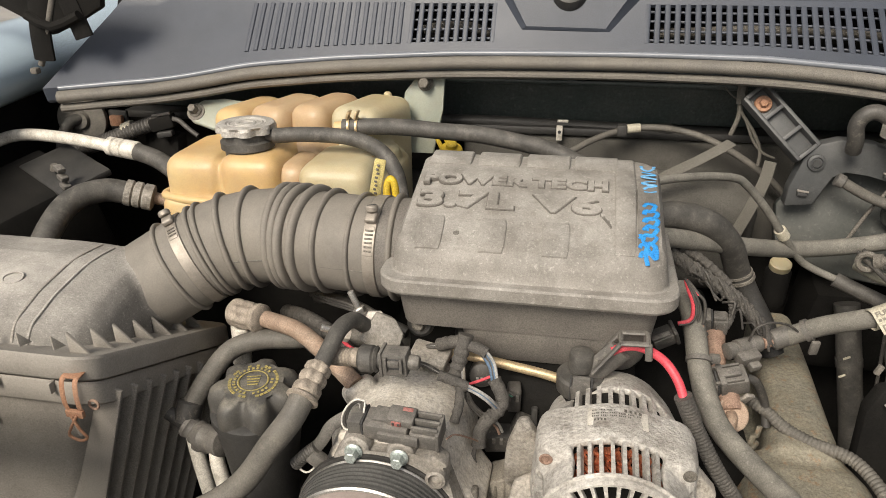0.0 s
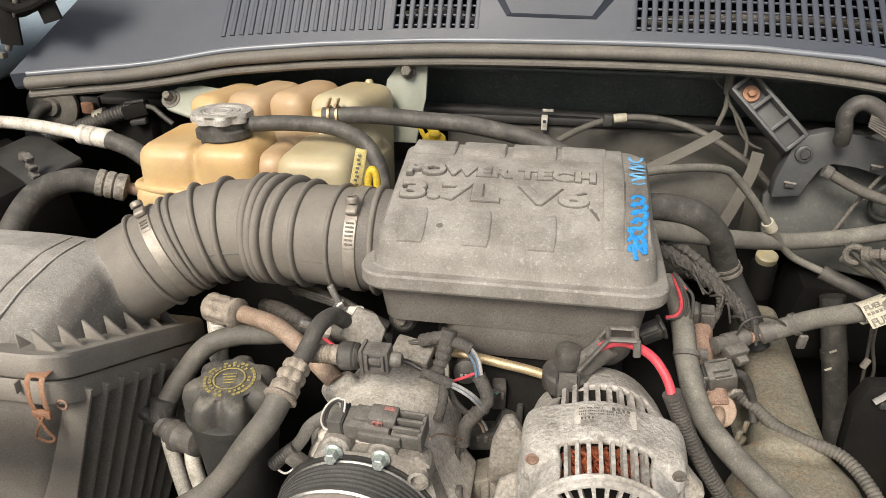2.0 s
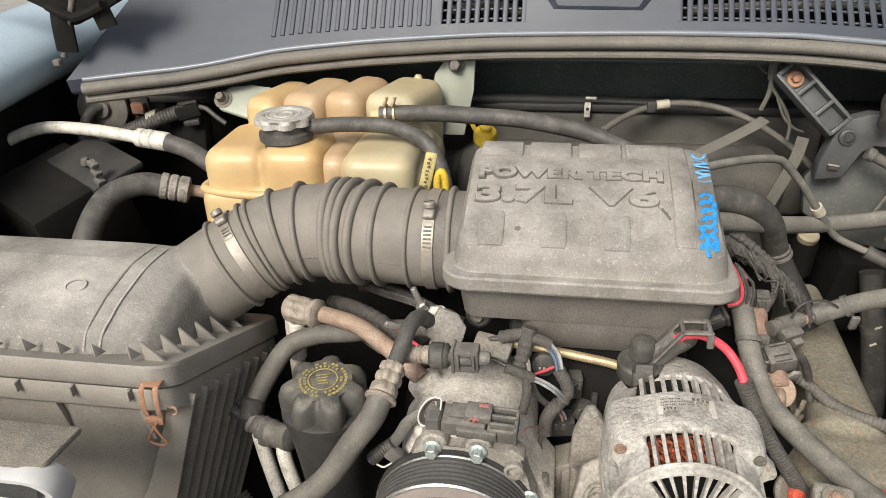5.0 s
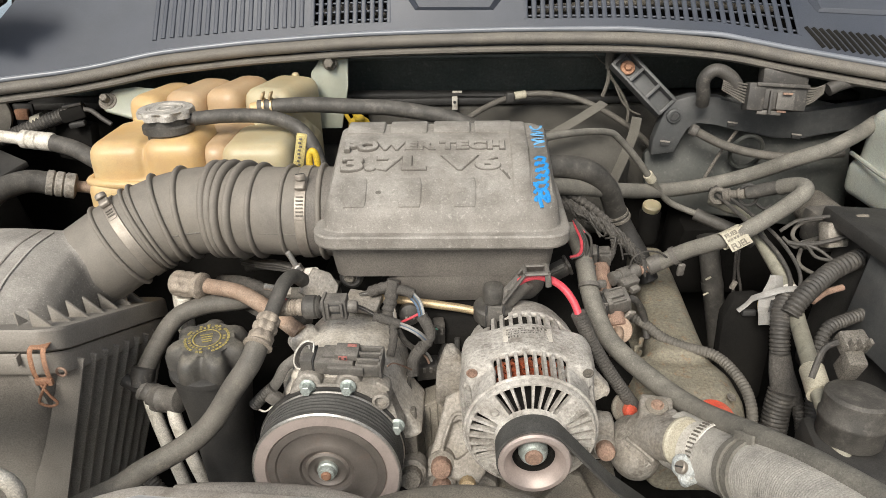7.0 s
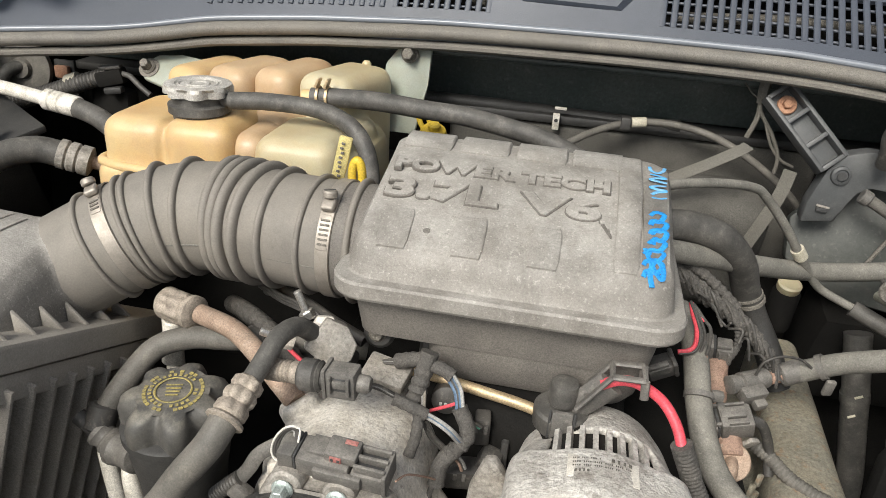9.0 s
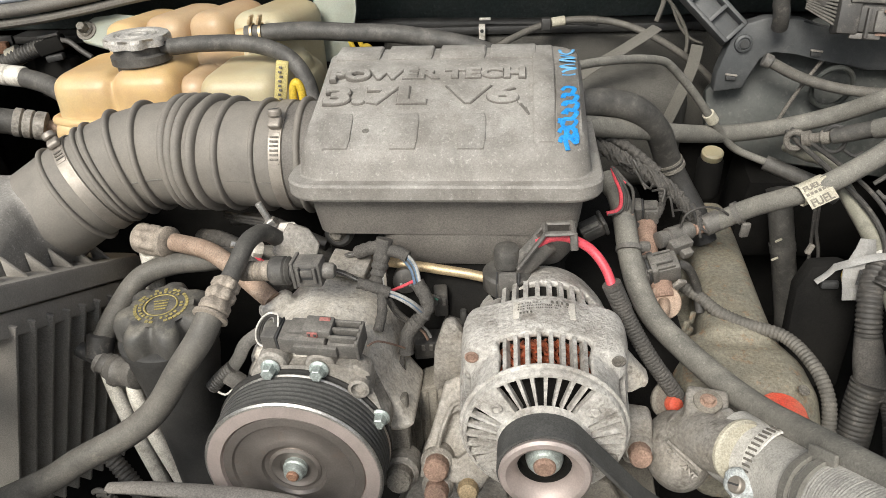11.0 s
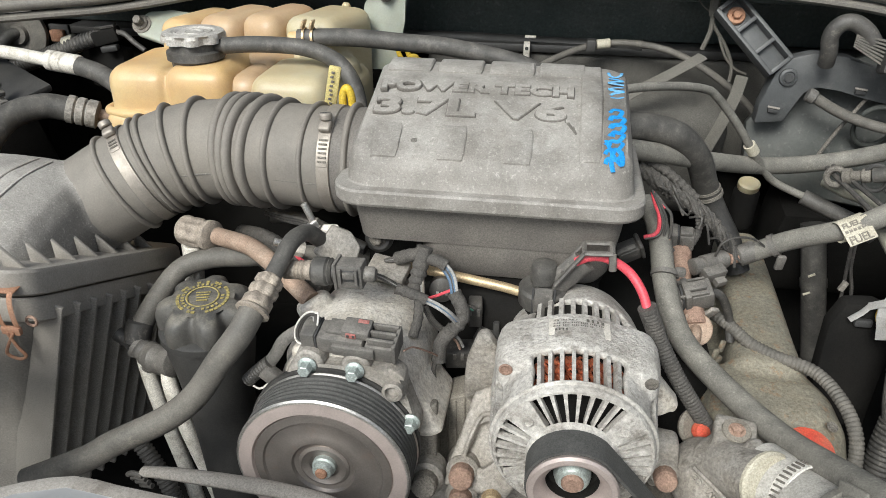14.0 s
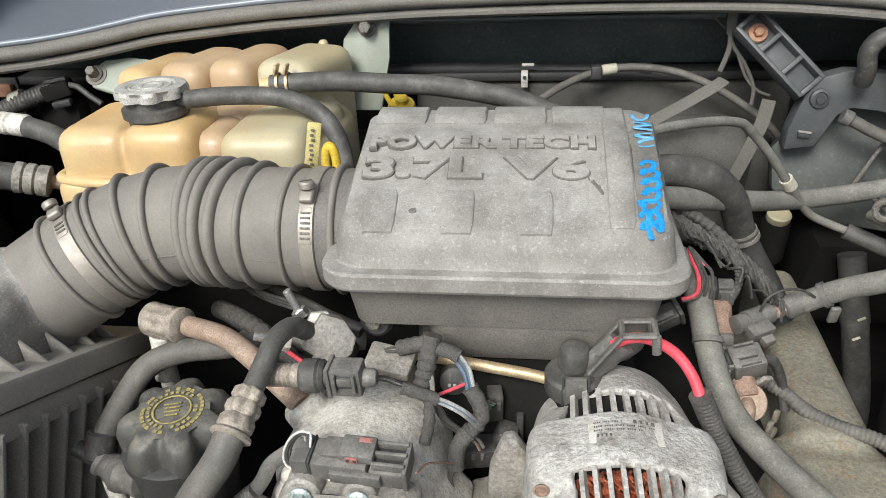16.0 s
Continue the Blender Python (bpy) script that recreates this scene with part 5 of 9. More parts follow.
# refrigerant lines
ln = thing("suction_line", (-0.22, 0.02, 0.885), "brown weathered refrigerant line with a crimped end fitting", "pipe")
part("pipe", tube([(-0.255, 0.037, 0.892), (-0.217, 0.020, 0.894), (-0.188, 0.0, 0.891), (-0.162, -0.020, 0.885), (-0.142, -0.032, 0.876)], 0.0085, 16), M_COPPERP, ln, "brown coated pipe")
part("crimp", lathe([(0.012, 0), (0.0145, 0.003), (0.0150, 0.011), (0.0138, 0.014), (0.0150, 0.017), (0.0148, 0.026), (0.0125, 0.029), (0.0132, 0.031), (0.0148, 0.033), (0.0148, 0.038), (0.010, 0.041)], (-0.297, 0.052, 0.888), (1, -0.36, 0.06), 48, flute=(7, 0.0022, 0.004, 0.027)), M_CRIMP, ln)
part("elbow", tube([(-0.290, 0.055, 0.885), (-0.298, 0.060, 0.868), (-0.300, 0.062, 0.83), (-0.30, 0.06, 0.78)], 0.0085, 14), M_TUBE, ln, "grey aluminium elbow")

ph = thing("pressure_hose", (-0.1868, -0.0853, 0.8615), "thick black high-pressure hose with a crimped metal collar", "hose")
part("upper_pipe", tube([(-0.122, 0.040, 0.872), (-0.130, 0.018, 0.896), (-0.139, -0.004, 0.9200), (-0.1435, -0.016, 0.9320), (-0.147, -0.026, 0.9360), (-0.150, -0.042, 0.9365), (-0.1535, -0.060, 0.9280), (-0.157, -0.074, 0.9200)], 0.0072, 16), M_HOSE, ph)
part("crimp", lathe([(0.0080, 0), (0.0108, 0.002), (0.0112, 0.007), (0.0098, 0.009), (0.0116, 0.012), (0.0116, 0.016), (0.0100, 0.019), (0.0118, 0.022), (0.0118, 0.027), (0.0106, 0.029), (0.0132, 0.031), (0.0136, 0.033), (0.0115, 0.034)], (-0.1565, -0.0720, 0.9215), (-0.19, -0.88, -0.43), 48, flute=(6, 0.0020, 0.002, 0.026)), M_CRIMP, ph)
part("hose", tube([(-0.1620, -0.0980, 0.9100), (-0.1690, -0.1120, 0.8955), (-0.1850, -0.1200, 0.8740), (-0.2050, -0.1300, 0.8450), (-0.2280, -0.1400, 0.8270), (-0.2650, -0.1550, 0.8110), (-0.2870, -0.1650, 0.8000), (-0.33, -0.18, 0.785)], 0.0103, 18), M_HOSEG, ph)


# ---------------------------------------------------------------- power steering reservoir
def reservoir():
    t = thing("power_steering_reservoir", (-0.23, -0.05, 0.72), "black power steering fluid reservoir with a lobed cap", "reservoir")
    c = (-0.2285, -0.052)
    part("body", lathe([(0.022, 0.0), (0.025, 0.01), (0.027, 0.07), (0.030, 0.125), (0.0335, 0.160), (0.0375, 0.185), (0.0375, 0.200)], (*c, 0.650), (0, 0, 1), 40), M_BLACK, t)
    part("collar", lathe([(0.038, 0), (0.041, 0.002), (0.041, 0.008), (0.038, 0.010)], (*c, 0.848), (0, 0, 1), 48), M_BLACK, t)
    cap = part("cap", lathe([(0.0395, 0), (0.0412, 0.003), (0.0412, 0.015), (0.0385, 0.0225), (0.0335, 0.0268), (0.026, 0.0285), (0.006, 0.029)], (*c, 0.856), (0.03, -0.10, 1), 112, flute=(7, 0.0100, 0.002, 0.0275)), M_PSCAP, t, "scalloped grey-black cap")
    m = frame_of((c[0] + 0.001, c[1] - 0.003, 0.8862), (0.03, -0.10, 1))
    rnd = random.Random(7)
    for r, n, w in ((0.0205, 34, 0.0030), (0.0165, 26, 0.0022)):
        dash = prism(rounded_rect(0.0013, w / 2, 0.0004, 2), 0.0004, Matrix.Identity(4))
        dash.transform(Matrix.Translation((r, 0, -0.0014 if r > 0.018 else -0.0009)))
        dash.transform(m)
        first = part("printed_dash", dash, M_PRINT, cap, "faded yellow print")
        for i in range(1, n):
            if rnd.random() < 0.15:
                continue
            ob = new("printed_dash", first.data)
            ob.parent = cap
            ob.matrix_parent_inverse = first.matrix_parent_inverse
            ob.matrix_basis = m @ Matrix.Rotation(2 * math.pi * i / n, 4, "Z") @ m.inverted()
    ringp = lathe([(0.0122, -0.0006), (0.0130, -0.0002), (0.0138, -0.0006)], (0, 0, 0), (0, 0, 1), 40, close=False)
    ringp.transform(m)
    part("printed_ring", ringp, M_PRINT, cap, "faded yellow print")
    for i in range(4):
        b = box((0, 0, 0), (0.012 - 0.001 * i, 0.0014, 0.0006), 0.0002)
        b.transform(m @ Matrix.Translation((0.0, 0.005 - 0.0035 * i, -0.0003)))
        part("printed_dash", b, M_PRINT, cap, "faded yellow print")


reservoir()
hose("return_hose", [(-0.12, 0.075, 0.858), (-0.16, 0.060, 0.866), (-0.20, 0.045, 0.872), (-0.228, 0.034, 0.874), (-0.262, 0.030, 0.871), (-0.289, 0.020, 0.862), (-0.305, 0.0, 0.842), (-0.315, -0.02, 0.822), (-0.318, -0.028, 0.810)], 0.0100, M_HOSEG, "grey-black rubber return hose curving round the reservoir")
tee = thing("cooler_fitting", (-0.3, -0.03, 0.80), "grimy grey quick-connect fitting on the cooler lines", "fitting")
ca = Vector((0.041, -0.008, -0.020)).normalized()
part("nozzle", lathe([(0.004, 0), (0.0068, 0.001), (0.0068, 0.022)], (-0.337, -0.028, 0.8165), ca, 24), M_LOOM, tee)
part("coupling", lathe([(0.007, 0), (0.0110, 0.002), (0.0118, 0.006), (0.0104, 0.008), (0.0104, 0.012), (0.0122, 0.014), (0.0122, 0.034), (0.0108, 0.036), (0.0108, 0.044), (0.006, 0.046)], (-0.3195, -0.031, 0.808), ca, 28), M_CONN, tee)
part("spring_clip", box((-0.298, -0.040, 0.800), (0.012, 0.018, 0.024), 0.004, (0, 26, 0)), M_CONN, tee)
part("valve_body", lathe([(0.008, 0), (0.0125, 0.002), (0.0135, 0.010), (0.0120, 0.012), (0.0120, 0.026), (0.0130, 0.028), (0.0130, 0.034), (0.008, 0.036)], (-0.3010, -0.0385, 0.8010), (0.9, -0.33, 0.15), 28), M_CONN, tee)
part("hose_end", rod((-0.3165, -0.018, 0.826), (-0.3195, -0.029, 0.806), 0.0125, 24), M_LOOM, tee)
for k, (pts, lab) in enumerate(((((-0.3095, -0.032, 0.802), (-0.308, -0.037, 0.790), (-0.297, -0.045, 0.742), (-0.286, -0.046, 0.675), (-0.276, -0.05, 0.62)), ""),
                                (((-0.283, -0.040, 0.795), (-0.279, -0.050, 0.779), (-0.268, -0.056, 0.736), (-0.256, -0.056, 0.680), (-0.244, -0.056, 0.62)), ""))):
    hose("cooler_pipe", pts, 0.0072, M_TUBE, "bare aluminium cooler pipe running down beside the reservoir", "pipe", group="aluminium cooler pipes")
hose("lower_loom", [(-0.335, -0.05, 0.72), (-0.312, -0.058, 0.690), (-0.29, -0.07, 0.66), (-0.27, -0.09, 0.63)], 0.0085, M_LOOM, "black corrugated cable loom low beside the cooler pipes", "cable loom", wave=(0.0045, 0.0014))


# ---------------------------------------------------------------- alternator
def lathe_arc(prof, p, axis, a0, a1, n, bm=None):
    """Part of a turned skin between two angles (degrees from up, toward +x), with thickness from a closed profile."""
    bm = bm or bmesh.new()
    rings = []
    for j in range(n + 1):
        q = radians(a0 + (a1 - a0) * j / n)
        rings.append([bm.verts.new((p[0] + r * math.sin(q), p[1] + h, p[2] + r * math.cos(q))) for r, h in prof])
    k = len(prof)
    for u, v in zip(rings, rings[1:]):
        for j in range(k):
            bm.faces.new((u[j], u[(j + 1) % k], v[(j + 1) % k], v[j]))
    bm.faces.new(rings[0])
    bm.faces.new(rings[-1][::-1])
    return bm


def alternator():
    t = thing("alternator", (0.082, -0.06, 0.77), "weathered cast aluminium alternator with copper windings showing", "alternator")
    c = (0.082, 0.0, 0.834)
    F_ = (0, -1, 0)
    # inner drum painted near-black as the shade behind slots and fan; windings
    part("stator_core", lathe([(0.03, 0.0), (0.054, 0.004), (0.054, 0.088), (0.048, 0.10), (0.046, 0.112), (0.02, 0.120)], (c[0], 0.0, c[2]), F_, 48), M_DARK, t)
    rnd = random.Random(3)
    wd = bmesh.new()
    for i in range(40):
        q = radians(-42 + 84 * i / 39)
        for y in (-0.092, -0.099, -0.106, -0.113):
            rr = 0.0535 - (abs(y) - 0.092) * 0.25 + rnd.uniform(-0.001, 0.001)
            q2 = q + radians(rnd.choice((6, 5, 4, -4)))
            tube([(c[0] + rr * math.sin(q), y, c[2] + rr * math.cos(q)), (c[0] + (rr + 0.0006) * math.sin((q + q2) / 2), y - 0.004, c[2] + (rr + 0.0006) * math.cos((q + q2) / 2)), (c[0] + rr * math.sin(q2), y - 0.008, c[2] + rr * math.cos(q2))], 0.00115, 6, 3, bm=wd)
    part("winding", wd, M_COPPER, t, "red-brown copper windings")
    # casing: a cast shell with swollen bolt rails and window openings
    PROF = ((-0.036, 0.020), (-0.030, 0.040), (-0.018, 0.050), (0.000, 0.0560), (0.016, 0.0592), (0.022, 0.0598), (0.046, 0.0606), (0.0495, 0.0640), (0.060, 0.0645), (0.075, 0.0645), (0.086, 0.0637), (0.0925, 0.0620), (0.099, 0.0610), (0.103, 0.0608), (0.1260, 0.0592), (0.1315, 0.0566))

    def radius(h, r, q):
        rail = 0.0
        for q0 in (50, 130, 230, 310):
            d = (q - q0 + 180) % 360 - 180
            rail += math.exp(-(d / 15.0) ** 2)
        along = min(1.0, max(0.0, (h - 0.030) / 0.022)) * min(1.0, max(0.0, (0.1025 - h) / 0.005))
        notch = math.exp(-(((q - 328 + 180) % 360 - 180) / 17.0) ** 2) * min(1.0, max(0.0, (0.026 - h) / 0.010))
        return r + 0.0115 * rail * along - 0.013 * notch * min(1.0, r / 0.05)

    edges = [3.0 * k for k in range(120)]
    windows = ((0.022, 0.046, 321, 399), (0.0925, 0.1260, 327, 393), (0.0925, 0.1260, 63, 117), (0.0925, 0.1260, 243, 297))

    def open_at(h, q):
        return any(h0 <= h <= h1 and (q0 < q < q1 or q0 < q + 360 < q1) for h0, h1, q0, q1 in windows)

    bm = bmesh.new()
    grid = []
    for h, r in PROF:
        grid.append([bm.verts.new((c[0] + radius(h, r, q) * math.sin(radians(q)), -h, c[2] + radius(h, r, q) * math.cos(radians(q)))) for q in edges])
    for i in range(len(PROF) - 1):
        hm = (PROF[i][0] + PROF[i + 1][0]) / 2
        for j in range(120):
            if not open_at(hm, edges[j] + 1.5):
                k = (j + 1) % 120
                bm.faces.new((grid[i][j], grid[i][k], grid[i + 1][k], grid[i + 1][j]))
    ext = bmesh.ops.extrude_face_region(bm, geom=list(bm.faces))
    for v in [e for e in ext["geom"] if isinstance(e, bmesh.types.BMVert)]:
        d = Vector((v.co.x - c[0], 0, v.co.z - c[2]))
        v.co -= d.normalized() * min(0.0026 if v.co.y < -0.122 else 0.006, d.length * 0.5)
        if -v.co.y < 0.0:
            v.co.y -= 0.005
    part("casing", bm, M_ALUA, t, "chalky grey cast casing", remesh=0.0015, smooth=2)
    part("front_bead", lathe([(0.0562, 0.1260), (0.0588, 0.1260), (0.0586, 0.1310), (0.0580, 0.1338), (0.0570, 0.1350), (0.0560, 0.1352), (0.0556, 0.1260)], c, F_, 72, close=False), M_ALUA, t, "chalky grey front rim")
    for r_, h_, w_ in ((0.0604, 0.1275, 0.0016), (0.0572, 0.1335, 0.0015)):
        part("front_ridge", lathe([(r_ - 0.002, h_ - w_), (r_ + 0.0002, h_ - w_ * 0.6), (r_ + 0.0006, h_), (r_ + 0.0002, h_ + w_ * 0.6), (r_ - 0.002, h_ + w_)], c, F_, 72, close=False), M_ALUA, t)
    part("bearing_hub", lathe([(0.020, 0.128), (0.0335, 0.1385), (0.030, 0.144), (0.012, 0.145)], c, F_, 48), M_ALUA, t)
    # mounting ears and the arm down to the lower bolts
    def ear(name, poly, depth, y, mat_, bev=0.004):
        return part(name, prism(poly, depth, Matrix(((1, 0, 0, 0), (0, 0, 1, y), (0, 1, 0, 0), (0, 0, 0, 1))), bev), mat_, t)
    ear("mounting_ear", [(0.130, 0.866), (0.147, 0.852), (0.166, 0.830), (0.163, 0.821), (0.152, 0.824), (0.130, 0.806)], 0.016, -0.066, M_ALU)
    ear("lower_strap", [(0.146, 0.815), (0.166, 0.812), (0.170, 0.780), (0.164, 0.764), (0.148, 0.764), (0.140, 0.79)], 0.018, -0.090, M_ALUD)
    part("side_arm", prism([(0.004, 0.872), (0.012, 0.874), (0.020, 0.862), (0.026, 0.835), (0.020, 0.806), (0.004, 0.796), (-0.008, 0.808), (-0.005, 0.845)], 0.010, Matrix(((1, 0, 0, 0), (0, 0, 1, -0.054), (0, 1, 0, 0), (0, 0, 0, 1))), 0.003), M_ALUD, t, "flat pointed side bracket")
    ux, uy = Vector((1, 0, 0)), Vector((0, 0.60, 0.80)).normalized()
    mw = Matrix((ux, uy, ux.cross(uy))).transposed().to_4x4()
    mw.translation = (0.010, -0.101, 0.785)
    outer = [(-0.024, -0.024), (0.026, -0.030), (0.046, 0.000), (0.042, 0.050), (0.022, 0.066), (-0.006, 0.052), (-0.014, 0.020), (-0.022, -0.006)]
    inner = [(-0.008, -0.004), (0.006, -0.008), (0.016, 0.000), (0.014, 0.024), (0.008, 0.030), (0.000, 0.026), (-0.004, 0.012), (-0.008, 0.002)]
    web = stack([[mw @ Vector((x, y, z)) for x, y in poly] for poly, z in ((outer, -0.022), (outer, -0.002), ([(x * 0.95, y * 0.95) for x, y in outer], 0.0), (inner, 0.001), (inner, -0.008))])
    part("mounting_web", web, M_ALUD, t, remesh=0.0016, smooth=3)
    part("web_rib", tube([mw @ Vector(p) for p in ((-0.012, -0.008, 0.001), (-0.006, 0.016, 0.002), (0.002, 0.034, 0.002), (0.012, 0.034, 0.002), (0.019, 0.018, 0.002), (0.020, -0.002, 0.001))], 0.0022, 8), M_ALUD, t)
    for q in (50, 310):
        a = radians(q)
        p = Vector((c[0] + 0.0685 * math.sin(a), -0.1005, c[2] + 0.0685 * math.cos(a)))
        part("bolt_recess", lathe([(0.0042, 0), (0.0052, 0.0016), (0.0040, 0.0022), (0.0034, 0.0006)], p, F_, 20), M_RUST if q == 310 else M_GRIME, t)
    # bars across the slots
    def bars(prof, width, count, a0, step):
        b = lathe_arc(prof, c, F_, -width / 2, width / 2, 2)
        b.transform(Matrix.Translation(c) @ Matrix.Rotation(radians(a0), 4, "Y") @ Matrix.Translation(Vector(c)).inverted())
        first = part("slot_bar", b, M_ALUA, t)
        turned_parts(first, "slot_bar", t, c, "Y", count, 0, step)
    bars([(0.054, -0.019), (0.0592, -0.019), (0.0605, -0.048), (0.054, -0.048)], 3.6, 8, -31.5, 9)
    bars([(0.055, -0.090), (0.0618, -0.090), (0.0594, -0.128), (0.053, -0.128)], 2.8, 8, -28, 8)
    bars([(0.053, -0.090), (0.0630, -0.090), (0.0606, -0.128), (0.051, -0.128)], 5.0, 4, 72, 12)
    bars([(0.053, -0.090), (0.0630, -0.090), (0.0606, -0.128), (0.051, -0.128)], 5.0, 4, 252, 12)
    bars([(0.031, -0.1325), (0.0568, -0.1295), (0.0568, -0.1342), (0.032, -0.1385)], 3.0, 7, -30, 10)
    bars([(0.031, -0.1325), (0.0568, -0.1295), (0.0568, -0.1342), (0.032, -0.1385)], 3.2, 7, 240, 10)
    bars([(0.031, -0.1325), (0.0568, -0.1295), (0.0568, -0.1342), (0.032, -0.1385)], 6.0, 6, 68, 11)
    for q in (49, 135, 180, 225, 311):
        b = lathe_arc([(0.031, -0.1325), (0.0568, -0.1295), (0.0568, -0.1346), (0.032, -0.1400)], c, F_, q - 12, q + 12, 8)
        part("face_web", b, M_ALUA, t)
        pq = Vector((c[0] + 0.044 * math.sin(radians(q)), -0.1385, c[2] + 0.044 * math.cos(radians(q))))
        part("cast_dimple", lathe([(0.0040, 0), (0.0040, 0.0012), (0.0028, 0.0014), (0.0024, 0.0004)], pq, F_, 18), M_ALUA, t)
    # rating plate with plain bars for its print
    m = Matrix.Translation((c[0], -0.067, c[2] + 0.0656)) @ Matrix.Rotation(radians(2), 4, "X")
    pl = box((0, 0, 0), (0.046, 0.020, 0.0010), 0.0003)
    for v in pl.verts:
        v.co.z -= 0.5 * v.co.x ** 2 / 0.0634
    pl.transform(m)
    plate = part("rating_plate", pl, M_PLATE, t, "worn pale rating plate")
    for y, x0, x1, hb in ((0.0062, 0.004, 0.019, 0.0030), (0.0058, -0.020, -0.002, 0.0010), (0.0022, -0.020, 0.018, 0.0012), (-0.0010, -0.020, 0.010, 0.0012), (-0.0055, -0.019, -0.006, 0.0020)):
        n = int((x1 - x0) / (hb * 1.1))
        for q in range(n):
            xq = x0 + (x1 - x0) * (q + 0.5) / n
            if q % 5 == 4:
                continue
            b = box((xq, y, 0.0004), (hb * (0.55 + 0.2 * (q % 3 == 0)), hb, 0.0004), 0.00008)
            for v in b.verts:
                v.co.z -= 0.5 * v.co.x ** 2 / 0.0634
            b.transform(m)
            part("print_bar", b, M_GRIME, plate)
    # pulley
    pc = (c[0], -0.144, c[2])
    pu = part("pulley", lathe([(0.024, 0.0), (0.0295, 0.001), (0.0295, 0.022), (0.0308, 0.0235), (0.0312, 0.0255), (0.0298, 0.0275), (0.0262, 0.0276), (0.0225, 0.0245), (0.0190, 0.0195), (0.0185, 0.0150)], pc, F_, 72, close=False), M_RIM, t, "worn pinkish-grey dished pulley")
    # near-black liner painting the shade inside the dished pulley
    part("dish", lathe([(0.0187, 0.0152), (0.0183, 0.0060), (0.0160, 0.0040), (0.002, 0.0040)], pc, F_, 48, close=False), M_DARK, pu, "inside of the pulley, near-black as painted shade")
    part("pulley_nut", lathe([(0.0128, 0.005), (0.0130, 0.010), (0.0118, 0.0145), (0.0098, 0.0172), (0.0080, 0.0176)], pc, F_, 36), M_ZINC, pu, "grey-green domed nut")
    part("shaft_end", lathe([(0.0078, 0.0165), (0.0076, 0.0195), (0.0060, 0.0210), (0.0015, 0.0205)], pc, F_, 24), M_RUST, pu, "rusty shaft end")
    # output stud boot and cable arm
    boot = part("stud_boot", lathe([(0.0190, 0.0), (0.0205, 0.002), (0.0205, 0.015), (0.0185, 0.0175), (0.0098, 0.0190), (0.0098, 0.0215), (0.0112, 0.0230), (0.0112, 0.0345), (0.0098, 0.0390), (0.004, 0.0410)], (0.0525, 0.002, 0.8725), (0, -0.05, 1), 36), M_HOSE, t, "dusty black rubber terminal boot")
    part("boot_latch", box((0.0535, -0.0175, 0.8850), (0.0150, 0.0040, 0.0260), 0.0012), M_CONN, boot, "grey latch tab")
    for x in (0.0447, 0.0623):
        part("latch_gap", box((x, -0.0165, 0.8850), (0.0018, 0.0020, 0.0250), 0.0004), M_INKGAP, boot, "dark gap beside the tab")
    part("cable_arm", tube([(0.058, 0.000, 0.888), (0.070, -0.002, 0.902), (0.084, -0.003, 0.919)], 0.0110, 12, flat=0.45, up=(0, 1, 0)), M_CONN, t)
    for y in (-0.012, 0.006):
        for a, b in (((0.062, y, 0.899), (0.083, y, 0.931)), ((0.083, y, 0.931), (0.105, y, 0.932)), ((0.105, y, 0.932), (0.1065, y, 0.917))):
            part("guide_rail", tube([a, b], 0.0031, 8, 2, flat=0.6), M_CONN, t)
    for a, b in (((0.083, -0.012, 0.931), (0.083, 0.006, 0.931)), ((0.105, -0.012, 0.932), (0.105, 0.006, 0.932)), ((0.068, -0.012, 0.908), (0.068, 0.006, 0.908))):
        part("guide_crossbar", tube([a, b], 0.0022, 6, 2), M_CONN, t)


alternator()
cable = thing("battery_cable", (0.1178, -0.0146, 0.8995), "red battery cable entering a black corrugated sleeve", "cable")
part("cable", tube([(0.0769, -0.0058, 0.919), (0.0886, -0.0048, 0.9243), (0.1022, -0.0039, 0.9233), (0.1197, -0.0058, 0.9141), (0.1314, -0.0146, 0.9015), (0.1382, -0.0253, 0.8859)], 0.0039, 14), M_RED, cable, "bright red cable")
part("sleeve", corrugated([(0.1372, -0.0243, 0.8898), (0.1503, -0.0275, 0.8626), (0.1671, -0.0374, 0.835), (0.1858, -0.0423, 0.8084), (0.2074, -0.0413, 0.7749), (0.2291, -0.0374, 0.7375)], 0.0070, 0.0030, 0.0006, 16), M_TAPEB, cable, "black corrugated sleeve")
part("tape", tube([(0.1357, -0.0228, 0.8927), (0.1464, -0.0245, 0.8695)], 0.0078, 14), M_TAPEB, cable)

# drive belt: leaves the alternator pulley and runs down to the right; the other strand falls behind
def belt():
    bm = bmesh.new()
    w, y0 = 0.0215, -0.1450
    pc = (0.082, 0.834)
    r = 0.0305
    outer = []
    for i in range(25):
        q = radians(-185 + 225 * i / 24)
        outer.append((pc[0] + r * math.sin(q), pc[1] + r * math.cos(q)))
    outer = outer + [(0.150, 0.800), (0.20, 0.757), (0.26, 0.70)]
    th = 0.0022
    rings = []
    for i, (x, z) in enumerate(outer):
        a, b = outer[max(i - 1, 0)], outer[min(i + 1, len(outer) - 1)]
        tx, tz = b[0] - a[0], b[1] - a[1]
        l = math.hypot(tx, tz)
        nx, nz = -tz / l, tx / l
        rings.append([(x + nx * th, y0, z + nz * th), (x + nx * th, y0 - w, z + nz * th), (x, y0 - w, z), (x, y0, z)])
    stack(rings, bm)
    tagged(part("drive_belt", bm, M_BELT, angle=30), "black ribbed drive belt round the alternator pulley", "belt")


belt()


